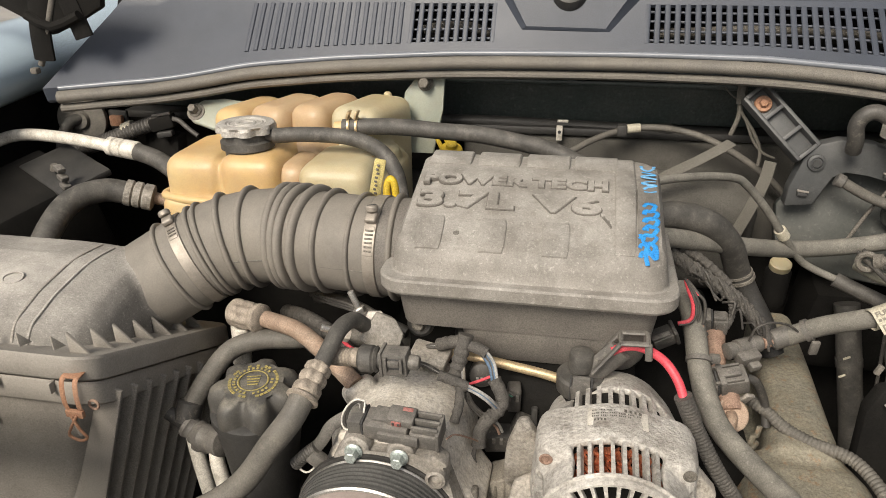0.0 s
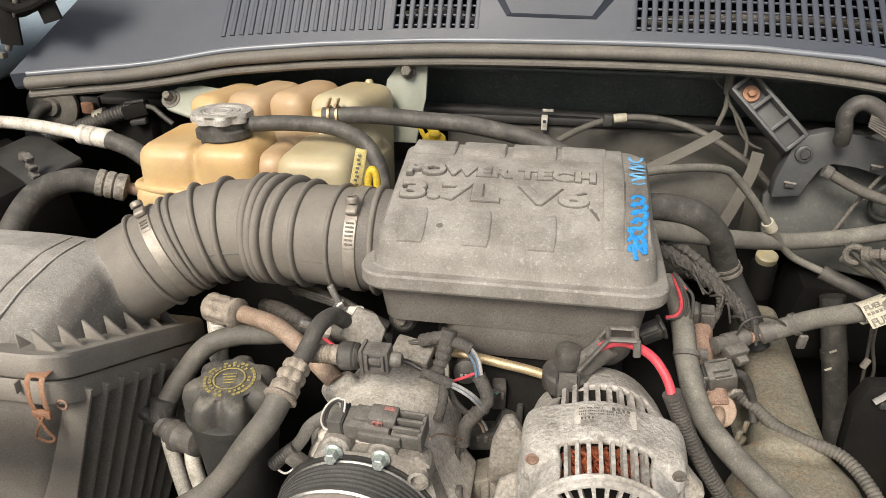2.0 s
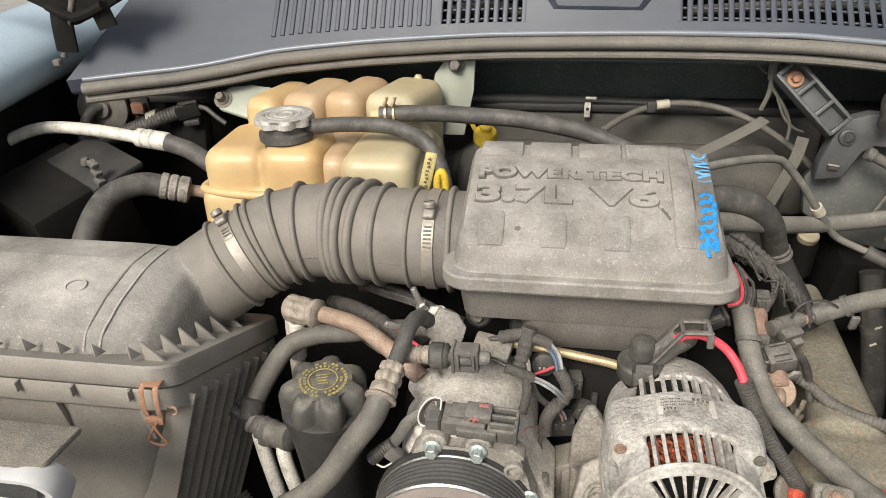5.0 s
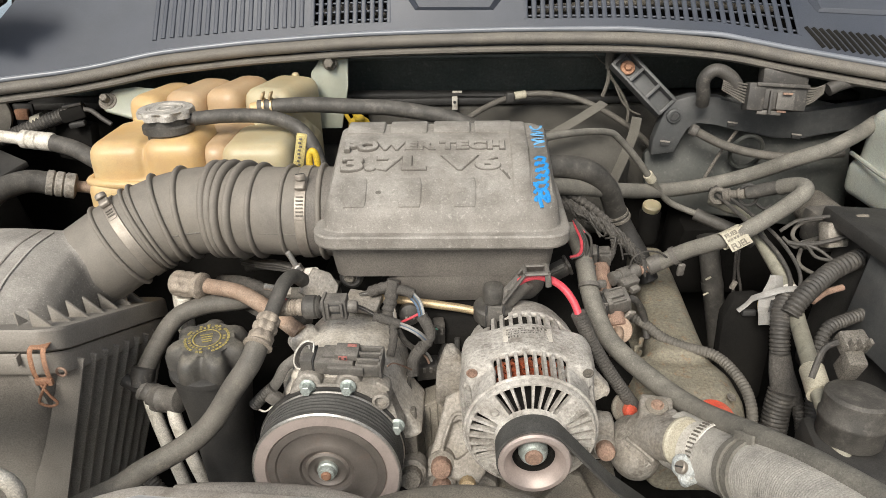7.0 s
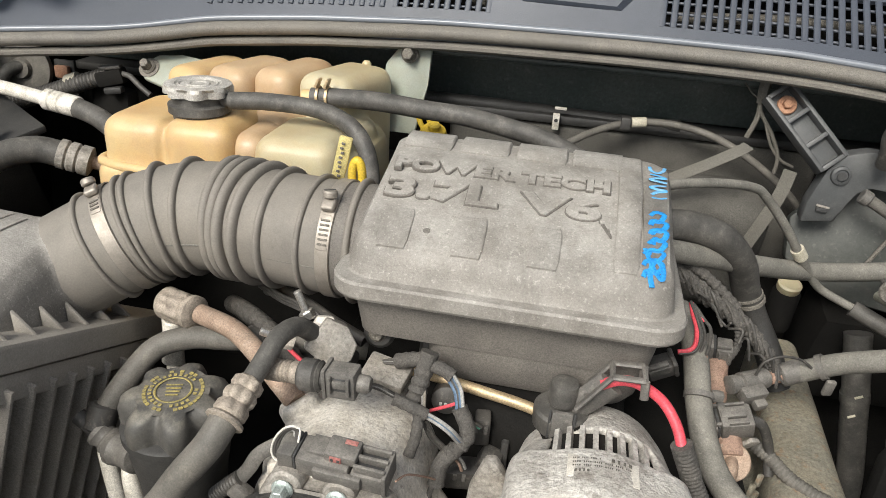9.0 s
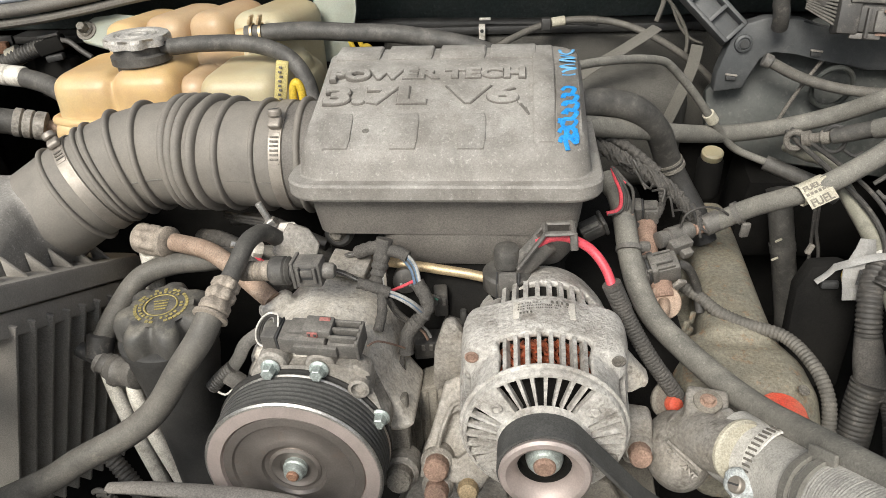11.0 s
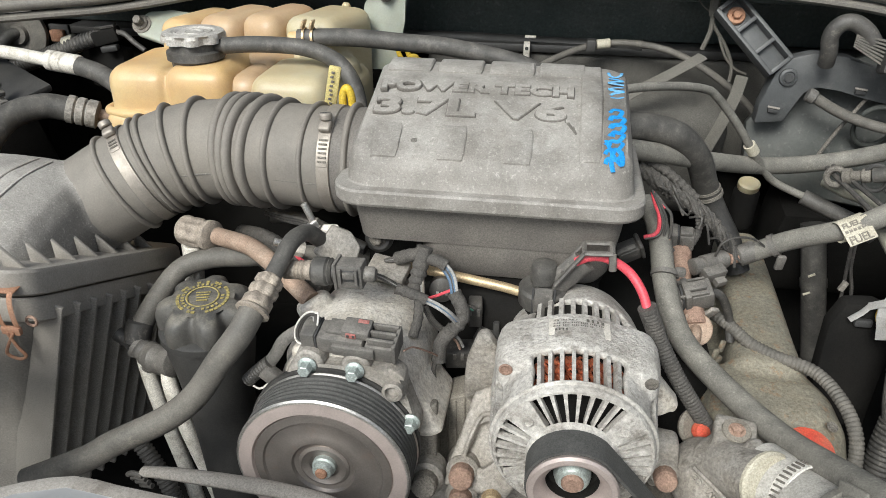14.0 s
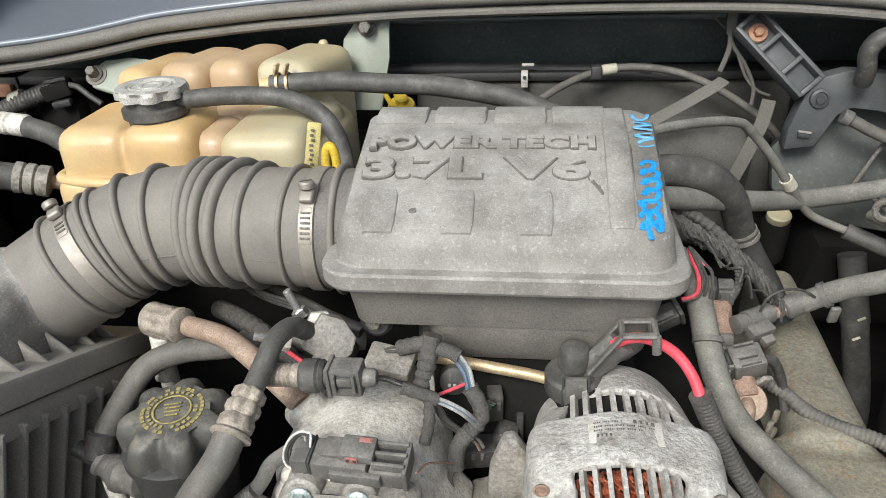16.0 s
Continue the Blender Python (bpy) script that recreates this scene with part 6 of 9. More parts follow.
# taped wiring between compressor and alternator
cw = thing("accessory_wiring", (0.0, 0.0, 0.87), "brown-black cloth-taped wiring with blue and striped wires and plugs", "wiring harness")


def taped(pts, r, name="taped_branch"):
    part(name, tube(pts, lambda s: r + 0.0005 * math.sin(s * 900) + 0.0004 * math.sin(s * 2100 + 1), 14, step=0.002), M_TAPEB, cw)


def wires(pts, mats, r=0.0013, gap=0.0019):
    for k, mat in enumerate(mats):
        o = (k - (len(mats) - 1) / 2) * gap
        part("wire", tube([(x + o * 0.7, y - abs(o) * 0.4, z + o * 0.7) for x, y, z in pts], r, 8), mat, cw, "thin striped wire")


taped([(-0.0725, 0.0009, 0.9046), (-0.0599, -0.004, 0.9118), (-0.0444, -0.0059, 0.9157)], 0.0058)
taped([(-0.0473, -0.0049, 0.9215), (-0.0502, -0.0098, 0.9089), (-0.0521, -0.0156, 0.8983), (-0.0551, -0.0214, 0.8837)], 0.0068, "taped_trunk")
taped([(-0.0512, -0.0059, 0.9118), (-0.0366, -0.0098, 0.9118), (-0.0279, -0.0127, 0.9089)], 0.0053)
taped([(-0.0201, -0.0243, 0.8915), (-0.0138, -0.0282, 0.8818), (-0.0114, -0.0311, 0.873), (-0.0163, -0.034, 0.8643), (-0.024, -0.0369, 0.8585)], 0.0059, "taped_trunk")
taped([(-0.0197, -0.036, 0.8614), (-0.026, -0.0389, 0.8546), (-0.0289, -0.0418, 0.8478), (-0.0298, -0.0447, 0.8352)], 0.0062)
taped([(-0.0667, -0.035, 0.8973), (-0.0541, -0.035, 0.8934), (-0.0415, -0.035, 0.8881)], 0.0046)
taped([(-0.0473, -0.036, 0.8886), (-0.0473, -0.0428, 0.874), (-0.0502, -0.0505, 0.8614)], 0.0042)
wires([(-0.0958, 0.0096, 0.8915), (-0.0812, 0.0038, 0.9012), (-0.0667, -0.0001, 0.906)], (M_LOOM, M_GREYW, M_LOOM, M_LOOM), 0.0013)
wires([(-0.0308, -0.0117, 0.9099), (-0.023, -0.0185, 0.9031), (-0.0201, -0.0234, 0.8954), (-0.0182, -0.0263, 0.8847)], (M_WIREBLUE, M_LOOM, M_WIREBLUE, M_GREYW), 0.0014)
wires([(-0.0444, -0.035, 0.8895), (-0.0337, -0.036, 0.8857), (-0.024, -0.0365, 0.8798), (-0.0172, -0.0365, 0.873), (-0.0124, -0.034, 0.8653)], (M_GREYW, M_WIREBLUE, M_GREYW), 0.0013)
wires([(-0.0492, -0.0156, 0.8973), (-0.0463, -0.0253, 0.8924), (-0.0454, -0.035, 0.8847)], (M_GREYW, M_TAN), 0.0012)
wires([(-0.0434, -0.0331, 0.8818), (-0.0376, -0.0292, 0.8653), (-0.0279, -0.0272, 0.8536)], (M_LOOM, M_TAPEB, M_LOOM), 0.0013)
wires([(-0.0221, -0.0331, 0.8565), (-0.0153, -0.0302, 0.8478), (-0.0124, -0.0272, 0.8381)], (M_RUST, M_LOOM, M_GREYW), 0.0012)
wires([(-0.0143, -0.0272, 0.8827), (-0.0085, -0.0214, 0.8769), (-0.0036, -0.0195, 0.873)], (M_GREENP, M_LOOM), 0.0011)
wires([(-0.0313, -0.0447, 0.8381), (-0.0337, -0.0486, 0.8245), (-0.0279, -0.0505, 0.809)], (M_LOOM, M_TAPEB), 0.0016)
part("wire", tube([(-0.0473, -0.0224, 0.8798), (-0.0347, -0.0175, 0.8827), (-0.024, -0.0156, 0.8876)], 0.0013, 8), M_RED, cw, "thin red wire")
part("wire", tube([(-0.0473, -0.099, 0.8837), (-0.0434, -0.0835, 0.876), (-0.0357, -0.0641, 0.8585), (-0.0298, -0.0486, 0.843)], 0.0008, 6), M_RUST, cw, "thin red-brown wire")
sock = part("socket", lathe([(0.004, 0.0), (0.0105, 0.001), (0.0110, 0.006), (0.0110, 0.016), (0.006, 0.018)], (-0.035, 0.012, 0.876), (0.1, -1, 0.2), 24), M_LOOM, cw, "round black plug with pin holes")
for dx in (-0.004, 0.0, 0.004):
    part("pin_hole", box((-0.035 + dx + 0.002, -0.0062, 0.8775), (0.0022, 0.001, 0.003), 0.0003), M_GREYW, sock)
for p, s_, r in (((-0.016, -0.010, 0.818), (0.026, 0.018, 0.020), (10, 0, 10)), ((-0.004, -0.003, 0.860), (0.012, 0.014, 0.026), (5, 0, 8)), ((0.004, -0.006, 0.833), (0.016, 0.014, 0.018), (10, 20, 0))):
    plug = part("plug", box(p, s_, 0.002, r), M_LOOM, cw)
    for dx in (-0.0035, 0.0035):
        part("plug_fin", box((p[0] + dx, p[1] - s_[1] / 2 - 0.0008, p[2] + 0.004), (0.003, 0.003, 0.007), 0.0006, r), M_CONN, plug)

# loose wiring and plugs under the duct
uw = thing("duct_wiring", (-0.19, 0.05, 0.86), "dark taped wires with a striped red wire under the duct", "wiring harness")
part("trunk", tube([(-0.28, 0.14, 0.84), (-0.235, 0.085, 0.868), (-0.200, 0.050, 0.878), (-0.178, 0.030, 0.876), (-0.160, 0.022, 0.866), (-0.150, 0.03, 0.850)], lambda s: 0.0085 + 0.0008 * math.sin(s * 500), 12, step=0.003), M_TAPEB, uw)
part("trunk", tube([(-0.25, 0.16, 0.85), (-0.205, 0.11, 0.880), (-0.170, 0.075, 0.892), (-0.145, 0.060, 0.890), (-0.115, 0.052, 0.882)], 0.0060, 10), M_LOOM, uw)
for k, m_ in enumerate((M_LOOM, M_LOOM, M_LOOM)):
    part("wire", tube([(-0.25, 0.14, 0.865 + 0.003 * k), (-0.205, 0.085, 0.888 + 0.003 * k), (-0.175, 0.058, 0.899 + 0.003 * k), (-0.150, 0.045, 0.899 + 0.002 * k), (-0.125, 0.035, 0.890)], 0.0016, 8), m_, uw)
part("red_wire", tube([(-0.176, 0.028, 0.884), (-0.166, 0.018, 0.884), (-0.154, 0.012, 0.880), (-0.145, 0.012, 0.872)], 0.0018, 8), M_RED, uw, "thin red wire")
part("plug", box((-0.205, 0.052, 0.862), (0.034, 0.024, 0.024), 0.003, (0, 12, -30)), M_CONN, uw)
part("plug", box((-0.165, 0.048, 0.850), (0.030, 0.022, 0.022), 0.003, (0, -10, -30)), M_BLACK, uw)
cp = thing("cooler_adapter", (-0.305, 0.055, 0.86), "spotted pale metal adapter below the crimped line", "fitting")
part("barrel", rod((-0.292, 0.045, 0.830), (-0.289, 0.050, 0.872), 0.0095, 20), M_TUBE, cp)
part("collar", rod((-0.2915, 0.046, 0.846), (-0.2905, 0.0475, 0.856), 0.0112, 20), M_TUBE, cp)



# ---------------------------------------------------------------- engine body under the intake
def engine():
    t = thing("engine_block", (0.05, 0.05, 0.55), "grimy engine block and intake manifold, near-black as painted shade under the accessories", "engine")
    # plain filler shapes, near-black to paint the darkness under the accessories
    bm = bmesh.new()
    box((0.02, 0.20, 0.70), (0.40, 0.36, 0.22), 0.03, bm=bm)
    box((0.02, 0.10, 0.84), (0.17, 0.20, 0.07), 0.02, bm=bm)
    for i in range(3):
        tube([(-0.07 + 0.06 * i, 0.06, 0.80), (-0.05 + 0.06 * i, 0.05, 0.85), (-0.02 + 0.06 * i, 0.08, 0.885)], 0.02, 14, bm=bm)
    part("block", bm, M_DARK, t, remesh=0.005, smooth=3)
    part("front_cover", box((0.02, 0.0, 0.64), (0.36, 0.05, 0.14), 0.015, seg=3), M_DARK, t, "dusty timing cover, near-black as painted shade")
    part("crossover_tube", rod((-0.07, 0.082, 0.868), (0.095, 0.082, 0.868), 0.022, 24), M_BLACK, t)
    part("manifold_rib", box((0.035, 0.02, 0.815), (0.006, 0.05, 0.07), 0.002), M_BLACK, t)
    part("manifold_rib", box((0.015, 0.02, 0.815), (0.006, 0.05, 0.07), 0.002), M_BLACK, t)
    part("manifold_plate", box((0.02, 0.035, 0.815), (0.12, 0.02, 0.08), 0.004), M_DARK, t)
    # tan bracket between the two accessories, with fine ribs
    flat = Matrix(((1, 0, 0, 0), (0, 0, 1, -0.052), (0, 1, 0, 0), (0, 0, 0, 1)))
    br = part("tan_bracket", prism([(-0.040, 0.786), (-0.018, 0.801), (0.002, 0.812), (0.030, 0.80), (0.030, 0.70), (-0.040, 0.70)], 0.03, flat, 0.003), M_TAN, t, "tan-grey ribbed bracket")
    for i in range(6):
        x = -0.036 + 0.0075 * i
        part("bracket_rib", tube([(x, -0.0525, 0.784 + 0.0052 * i), (x + 0.001, -0.0525, 0.75), (x + 0.002, -0.0525, 0.71)], 0.0011, 6, 2), M_TAN, br)
    part("tension_arm", prism([(-0.010, -0.046), (0.012, -0.046), (0.012, -0.010), (0.004, 0.040), (-0.008, 0.036), (-0.012, 0.0)], 0.012, pose(-0.034, -0.082, 0.782, 78, 8, 0), 0.003), M_GRIME, t, "grimy dark steel arm")
    # lower plate, gusset and bolts
    part("lower_plate", box((0.105, -0.075, 0.712), (0.15, 0.07, 0.012), 0.003, (6, 0, 0)), M_TAN, t, "dusty grey lower bracket plate")
    part("gusset", prism([(-0.03, 0.0), (0.03, 0.0), (0.012, 0.036), (0.0, 0.040)], 0.010, Matrix(((1, 0, 0, 0.125), (0, 0, 1, -0.10), (0, 1, 0, 0.716), (0, 0, 0, 1))), 0.003), M_TAN, t)
    part("lower_web", prism([(-0.055, 0.66), (0.06, 0.66), (0.055, 0.735), (0.028, 0.760), (-0.012, 0.765), (-0.030, 0.72)], 0.03, Matrix(((1, 0, 0, 0), (0, 0, 1, -0.092), (0, 1, 0, 0), (0, 0, 0, 1))), 0.005), M_ALUD, t)
    for p, m_, r, lab in (((-0.0285, -0.115, 0.7690), M_GRIME, 0.0105, "grimy brown bolt"), ((0.000, -0.108, 0.7750), M_RUST, 0.0100, "rusty bolt"), ((0.0005, -0.118, 0.7590), M_RUST, 0.0095, "rusty bolt"), ((0.0250, -0.1120, 0.7580), M_GOLD, 0.0085, "yellowed bolt"), ((0.1570, -0.0960, 0.7860), M_RUST, 0.0090, "rusty bolt")):
        part("bolt", lathe([(r * 0.97, 0.0), (r, 0.002), (r, 0.011), (r * 0.86, 0.0135), (r * 0.4, 0.0140)], p, (0, -1, 0.32), 12), m_, t, lab, angle=24)
        part("boss", lathe([(r * 1.35, 0), (r * 1.35, 0.022), (r * 1.1, 0.025)], Vector(p) + Vector((0, 0.022, -0.007)), (0, -1, 0.32), 24), M_ALUD, t)


engine()
hose("vacuum_pipe", [(-0.066, 0.013, 0.890), (-0.046, 0.011, 0.889), (-0.024, 0.009, 0.887), (-0.004, 0.007, 0.885), (0.021, 0.005, 0.882), (0.044, 0.003, 0.8775)], 0.0044, M_GOLD, "brass-coloured metal pipe below the intake box", "pipe")


# ---------------------------------------------------------------- cylinder head cover and what stands on it
def head_cover():
    t = thing("valve_cover", (0.26, 0.08, 0.72), "grey-green cast valve cover dulled by dirt", "valve cover")
    bm = bmesh.new()
    def slice_(y, x0, x1, zt, zb, r):
        return [(((x0 + x1) / 2 + x), y, (zt + zb) / 2 + z) for x, z in rounded_rect((x1 - x0) / 2, (zt - zb) / 2, r)]
    stack([slice_(y, *v) for y, v in ((0.32, (0.262, 0.316, 0.797, 0.70, 0.018)), (0.20, (0.250, 0.309, 0.799, 0.70, 0.018)), (0.10, (0.238, 0.303, 0.799, 0.70, 0.018)), (0.055, (0.234, 0.302, 0.797, 0.70, 0.018)), (0.02, (0.236, 0.30, 0.770, 0.70, 0.018)))], bm)
    stack([slice_(y, *v) for y, v in ((0.075, (0.212, 0.312, 0.770, 0.68, 0.030)), (0.062, (0.206, 0.318, 0.784, 0.68, 0.034)), (0.030, (0.204, 0.326, 0.789, 0.68, 0.036)), (-0.002, (0.204, 0.328, 0.786, 0.68, 0.036)), (-0.026, (0.206, 0.325, 0.774, 0.68, 0.036)), (-0.040, (0.212, 0.318, 0.752, 0.68, 0.030)), (-0.046, (0.220, 0.31, 0.73, 0.68, 0.020)))], bm)
    box((0.262, 0.12, 0.725), (0.100, 0.32, 0.06), 0.02, bm=bm)
    part("cover", bm, M_VALVE, t, remesh=0.003, smooth=7)
    for p in ((0.303, -0.020, 0.787), (0.292, 0.12, 0.792)):
        part("dimple", lathe([(0.005, 0), (0.0045, 0.0015), (0.002, 0.0005)], p, (0.3, -0.3, 1), 16), M_GRIME, t)
    oc = thing("oil_filler_cap", (0.287, -0.035, 0.76), "orange-red plastic oil filler cap", "cap")
    part("cap", lathe([(0.019, 0), (0.0215, 0.002), (0.0215, 0.011), (0.019, 0.014), (0.008, 0.015)], (0.277, -0.045, 0.774), (0.03, -0.25, 1), 48, flute=(10, 0.0018, 0.001, 0.012)), M_REDP, oc)
    part("neck", lathe([(0.017, 0), (0.018, 0.02), (0.017, 0.03)], (0.277, -0.040, 0.746), (0.03, -0.2, 1), 28), M_VALVE, oc)
    lab = hose("head_loom", [(0.222, 0.10, 0.812), (0.236, 0.088, 0.808), (0.252, 0.075, 0.800), (0.273, 0.062, 0.796), (0.305, 0.044, 0.795), (0.322, 0.012, 0.787), (0.328, -0.014, 0.772), (0.328, -0.03, 0.745)], 0.0063, M_HOSEG, "grey corrugated cable loom over the valve cover", "cable loom", wave=(0.0038, 0.0008))
    st = thing("loom_clip", (0.222, 0.1, 0.8), "toothed metal clip holding the loom", "clip")
    for i in range(4):
        part("tooth", box((0.205 + 0.008 * i, 0.040 + 0.012 * i, 0.786 + 0.002 * i), (0.005, 0.004, 0.012), 0.001, (0, 10, 40)), M_VALVE, st)
    part("strip", box((0.216, 0.056, 0.783), (0.042, 0.008, 0.006), 0.002, (0, 5, 55)), M_VALVE, st)


head_cover()


def ignition_coil():
    t = thing("ignition_coil", (0.19, 0.09, 0.82), "rusty tubular ignition coil with a grey two-piece plug", "ignition coil")
    part("rusty_sleeve", lathe([(0.0095, 0), (0.0112, 0.002), (0.0112, 0.014), (0.0104, 0.016), (0.0110, 0.019), (0.0110, 0.052), (0.009, 0.054)], (0.1905, 0.116, 0.817), (-0.02, 0.68, 0.72), 24), M_RUST, t, "rust-orange sleeve")
    part("lower_sleeve", lathe([(0.0095, 0), (0.0108, 0.002), (0.0108, 0.020), (0.009, 0.022)], (0.1965, 0.061, 0.823), (-0.15, 0.8, 0.55), 24), M_RUST, t, "rust-orange sleeve")
    m = pose(0.187, 0.076, 0.845, 18, -14, 6)
    part("plug_socket", local_box(m, (-0.0130, 0.0, -0.004), (0.0150, 0.024, 0.026), 0.002), M_CONN, t)
    part("seam", local_box(m, (-0.0045, 0.0, -0.001), (0.0024, 0.021, 0.020), 0.0006), M_INKGAP, t, "dark gap between the halves")
    part("plug", local_box(m, (0.0100, 0.0, 0.0), (0.0270, 0.022, 0.019), 0.0022), M_CONN, t)
    part("collar", local_box(m, (0.0, 0.0, 0.001), (0.0060, 0.025, 0.024), 0.0012), M_CONN, t)
    part("latch", local_box(m, (0.0080, 0.001, 0.0115), (0.0200, 0.010, 0.0045), 0.0012), M_CONN, t)
    for y in (-0.0085, 0.0095):
        part("latch_rail", local_box(m, (0.0060, y, 0.0105), (0.0260, 0.0025, 0.0035), 0.0007), M_CONN, t)
    for k in range(3):
        part("rib", local_box(m, (-0.0175 + 0.0045 * k, -0.0125, -0.004), (0.0018, 0.0022, 0.020), 0.0005), M_CONN, t)
    part("wire_boot", tube([(0.209, 0.078, 0.851), (0.218, 0.080, 0.847), (0.227, 0.086, 0.832), (0.234, 0.090, 0.814), (0.237, 0.082, 0.794)], 0.0042, 12), M_LOOM, t)
    part("foil_tab", local_box(pose(0.209, 0.072, 0.830, 30, 20, 30), (0, 0, 0), (0.010, 0.004, 0.020), 0.001), M_ALUD, t, "dull bent metal tab")


ignition_coil()
egr = thing("rusty_valve", (0.197, 0.055, 0.81), "rust-stained valve with a flat washer and short pipe", "valve")
part("washer", lathe([(0.0148, 0), (0.0158, 0.0008), (0.0158, 0.0022), (0.0148, 0.003)], (0.1965, 0.0575, 0.8215), (0.1, -0.75, 0.55), 36), M_COPPERP, egr)
part("spigot", tube([(0.1960, 0.056, 0.8225), (0.1950, 0.048, 0.8225), (0.1930, 0.041, 0.8165), (0.1890, 0.038, 0.806), (0.186, 0.037, 0.797)], 0.0056, 14), M_COPPERP, egr)
inj = thing("fuel_injector_plug", (0.189, 0.155, 0.85), "grey injector plug with a taped wire loop", "connector")
m = pose(0.1890, 0.155, 0.866, 14, -4, -6)
part("socket", local_box(m, (-0.0075, 0, 0), (0.0075, 0.020, 0.022), 0.0018), M_CONN, inj)
part("seam", local_box(m, (-0.0030, 0, 0.001), (0.0018, 0.018, 0.018), 0.0005), M_INKGAP, inj, "dark gap between the halves")
part("plug", local_box(m, (0.0055, 0, -0.001), (0.0145, 0.018, 0.018), 0.002), M_CONN, inj)
part("latch", local_box(m, (0.0045, -0.001, 0.0098), (0.0125, 0.012, 0.004), 0.001), M_CONN, inj)
for k in range(2):
    part("rib", local_box(m, (0.0015 + 0.0075 * k, -0.0098, -0.001), (0.0020, 0.0022, 0.014), 0.0005), M_CONN, inj)
part("wire_loop", tube([(0.190, 0.164, 0.908), (0.199, 0.160, 0.898), (0.2045, 0.155, 0.879), (0.199, 0.150, 0.862), (0.189, 0.147, 0.856), (0.178, 0.145, 0.855)], lambda d: 0.0036 + 0.0004 * math.sin(d * 1500), 10, step=0.002), M_TAPEB, inj)
part("clip", box((0.171, 0.120, 0.852), (0.006, 0.006, 0.012), 0.001), M_GREENP, inj, "teal clip")

# taped harness beside the intake box
rnd = random.Random(12)
har = thing("wiring_harness", (0.178, 0.165, 0.89), "frayed taped wiring harness beside the intake box", "wiring harness")
trunk = [(0.128, 0.160, 0.938), (0.1465, 0.163, 0.931), (0.1657, 0.166, 0.917), (0.187, 0.166, 0.904), (0.2072, 0.164, 0.892), (0.2221, 0.160, 0.878), (0.237, 0.156, 0.862), (0.244, 0.152, 0.848)]
part("trunk", tube(trunk, lambda d: 0.0068 + 0.0009 * math.sin(d * 700) + 0.0006 * math.sin(d * 1900), 12, step=0.0015), M_TAPEB, har)
part("branch", tube([(0.146, 0.170, 0.942), (0.163, 0.172, 0.933), (0.180, 0.171, 0.921), (0.199, 0.168, 0.905)], lambda d: 0.0048 + 0.0006 * math.sin(d * 900), 10, step=0.002), M_TAPEB, har)
spine, length_ = resample(curve_points(trunk, 8), 0.004)
for k in range(5):
    tw_ = [q + Vector((0, 0.0070 * math.cos(0.55 * i + 1.25 * k) * rnd.uniform(0.8, 1.35), 0.0070 * math.sin(0.55 * i + 1.25 * k) * rnd.uniform(0.8, 1.35))) for i, q in enumerate(spine)]
    part("wire", tube(tw_, 0.0016, 7, 3), M_LOOM if k % 2 else M_TAPEB, har)
for i in range(7):
    x, z = 0.158 + 0.012 * i, 0.921 - 0.011 * i
    part("loose_end", tube([(x, 0.158, z), (x + rnd.uniform(0.002, 0.010), 0.150, z + rnd.uniform(-0.006, 0.010)), (x + rnd.uniform(0.006, 0.020), 0.146, z + rnd.uniform(-0.016, 0.006))], 0.0012, 6), M_LOOM, har)
for pts, mat, r in ((((0.1460, 0.1040, 0.9370), (0.1490, 0.1020, 0.9280), (0.1540, 0.0980, 0.9170), (0.1550, 0.0940, 0.9050), (0.1510, 0.0920, 0.8990), (0.1420, 0.0900, 0.8970)), M_RED, 0.0020),
                    (((0.1480, 0.1040, 0.9330), (0.1540, 0.1030, 0.9270), (0.1590, 0.1020, 0.9230)), M_RED, 0.0018),
                    (((0.1450, 0.1030, 0.9390), (0.1540, 0.0980, 0.9230), (0.1580, 0.0950, 0.9100), (0.1550, 0.0920, 0.8990), (0.1430, 0.0890, 0.8960)), M_LOOM, 0.0013),
                    (((0.1470, 0.1040, 0.9370), (0.1560, 0.1000, 0.9240), (0.1620, 0.0980, 0.9100), (0.1610, 0.0960, 0.8970)), M_LOOM, 0.0013),
                    (((0.1480, 0.1040, 0.9360), (0.1590, 0.1020, 0.9240), (0.1650, 0.1000, 0.9170), (0.1670, 0.0980, 0.9020), (0.1660, 0.0970, 0.8940)), M_LOOM, 0.0015),
                    (((0.1660, 0.0970, 0.8950), (0.1680, 0.0960, 0.8820)), M_RUST, 0.0013)):
    part("wire", tube(pts, r, 8), mat, har, "loose red wire" if mat == M_RED else "loose dark wire")
m = pose(0.128, 0.077, 0.888, 25, -24, 12)
part("plug", local_box(m, (0, 0, 0), (0.022, 0.016, 0.017), 0.003), M_LOOM, har)
part("plug_mouth", local_box(m, (0.0115, 0, 0.001), (0.004, 0.018, 0.020), 0.0015), M_LOOM, har)
part("plug_rail", local_box(m, (-0.002, -0.004, 0.0095), (0.018, 0.005, 0.004), 0.001), M_CONN, har)

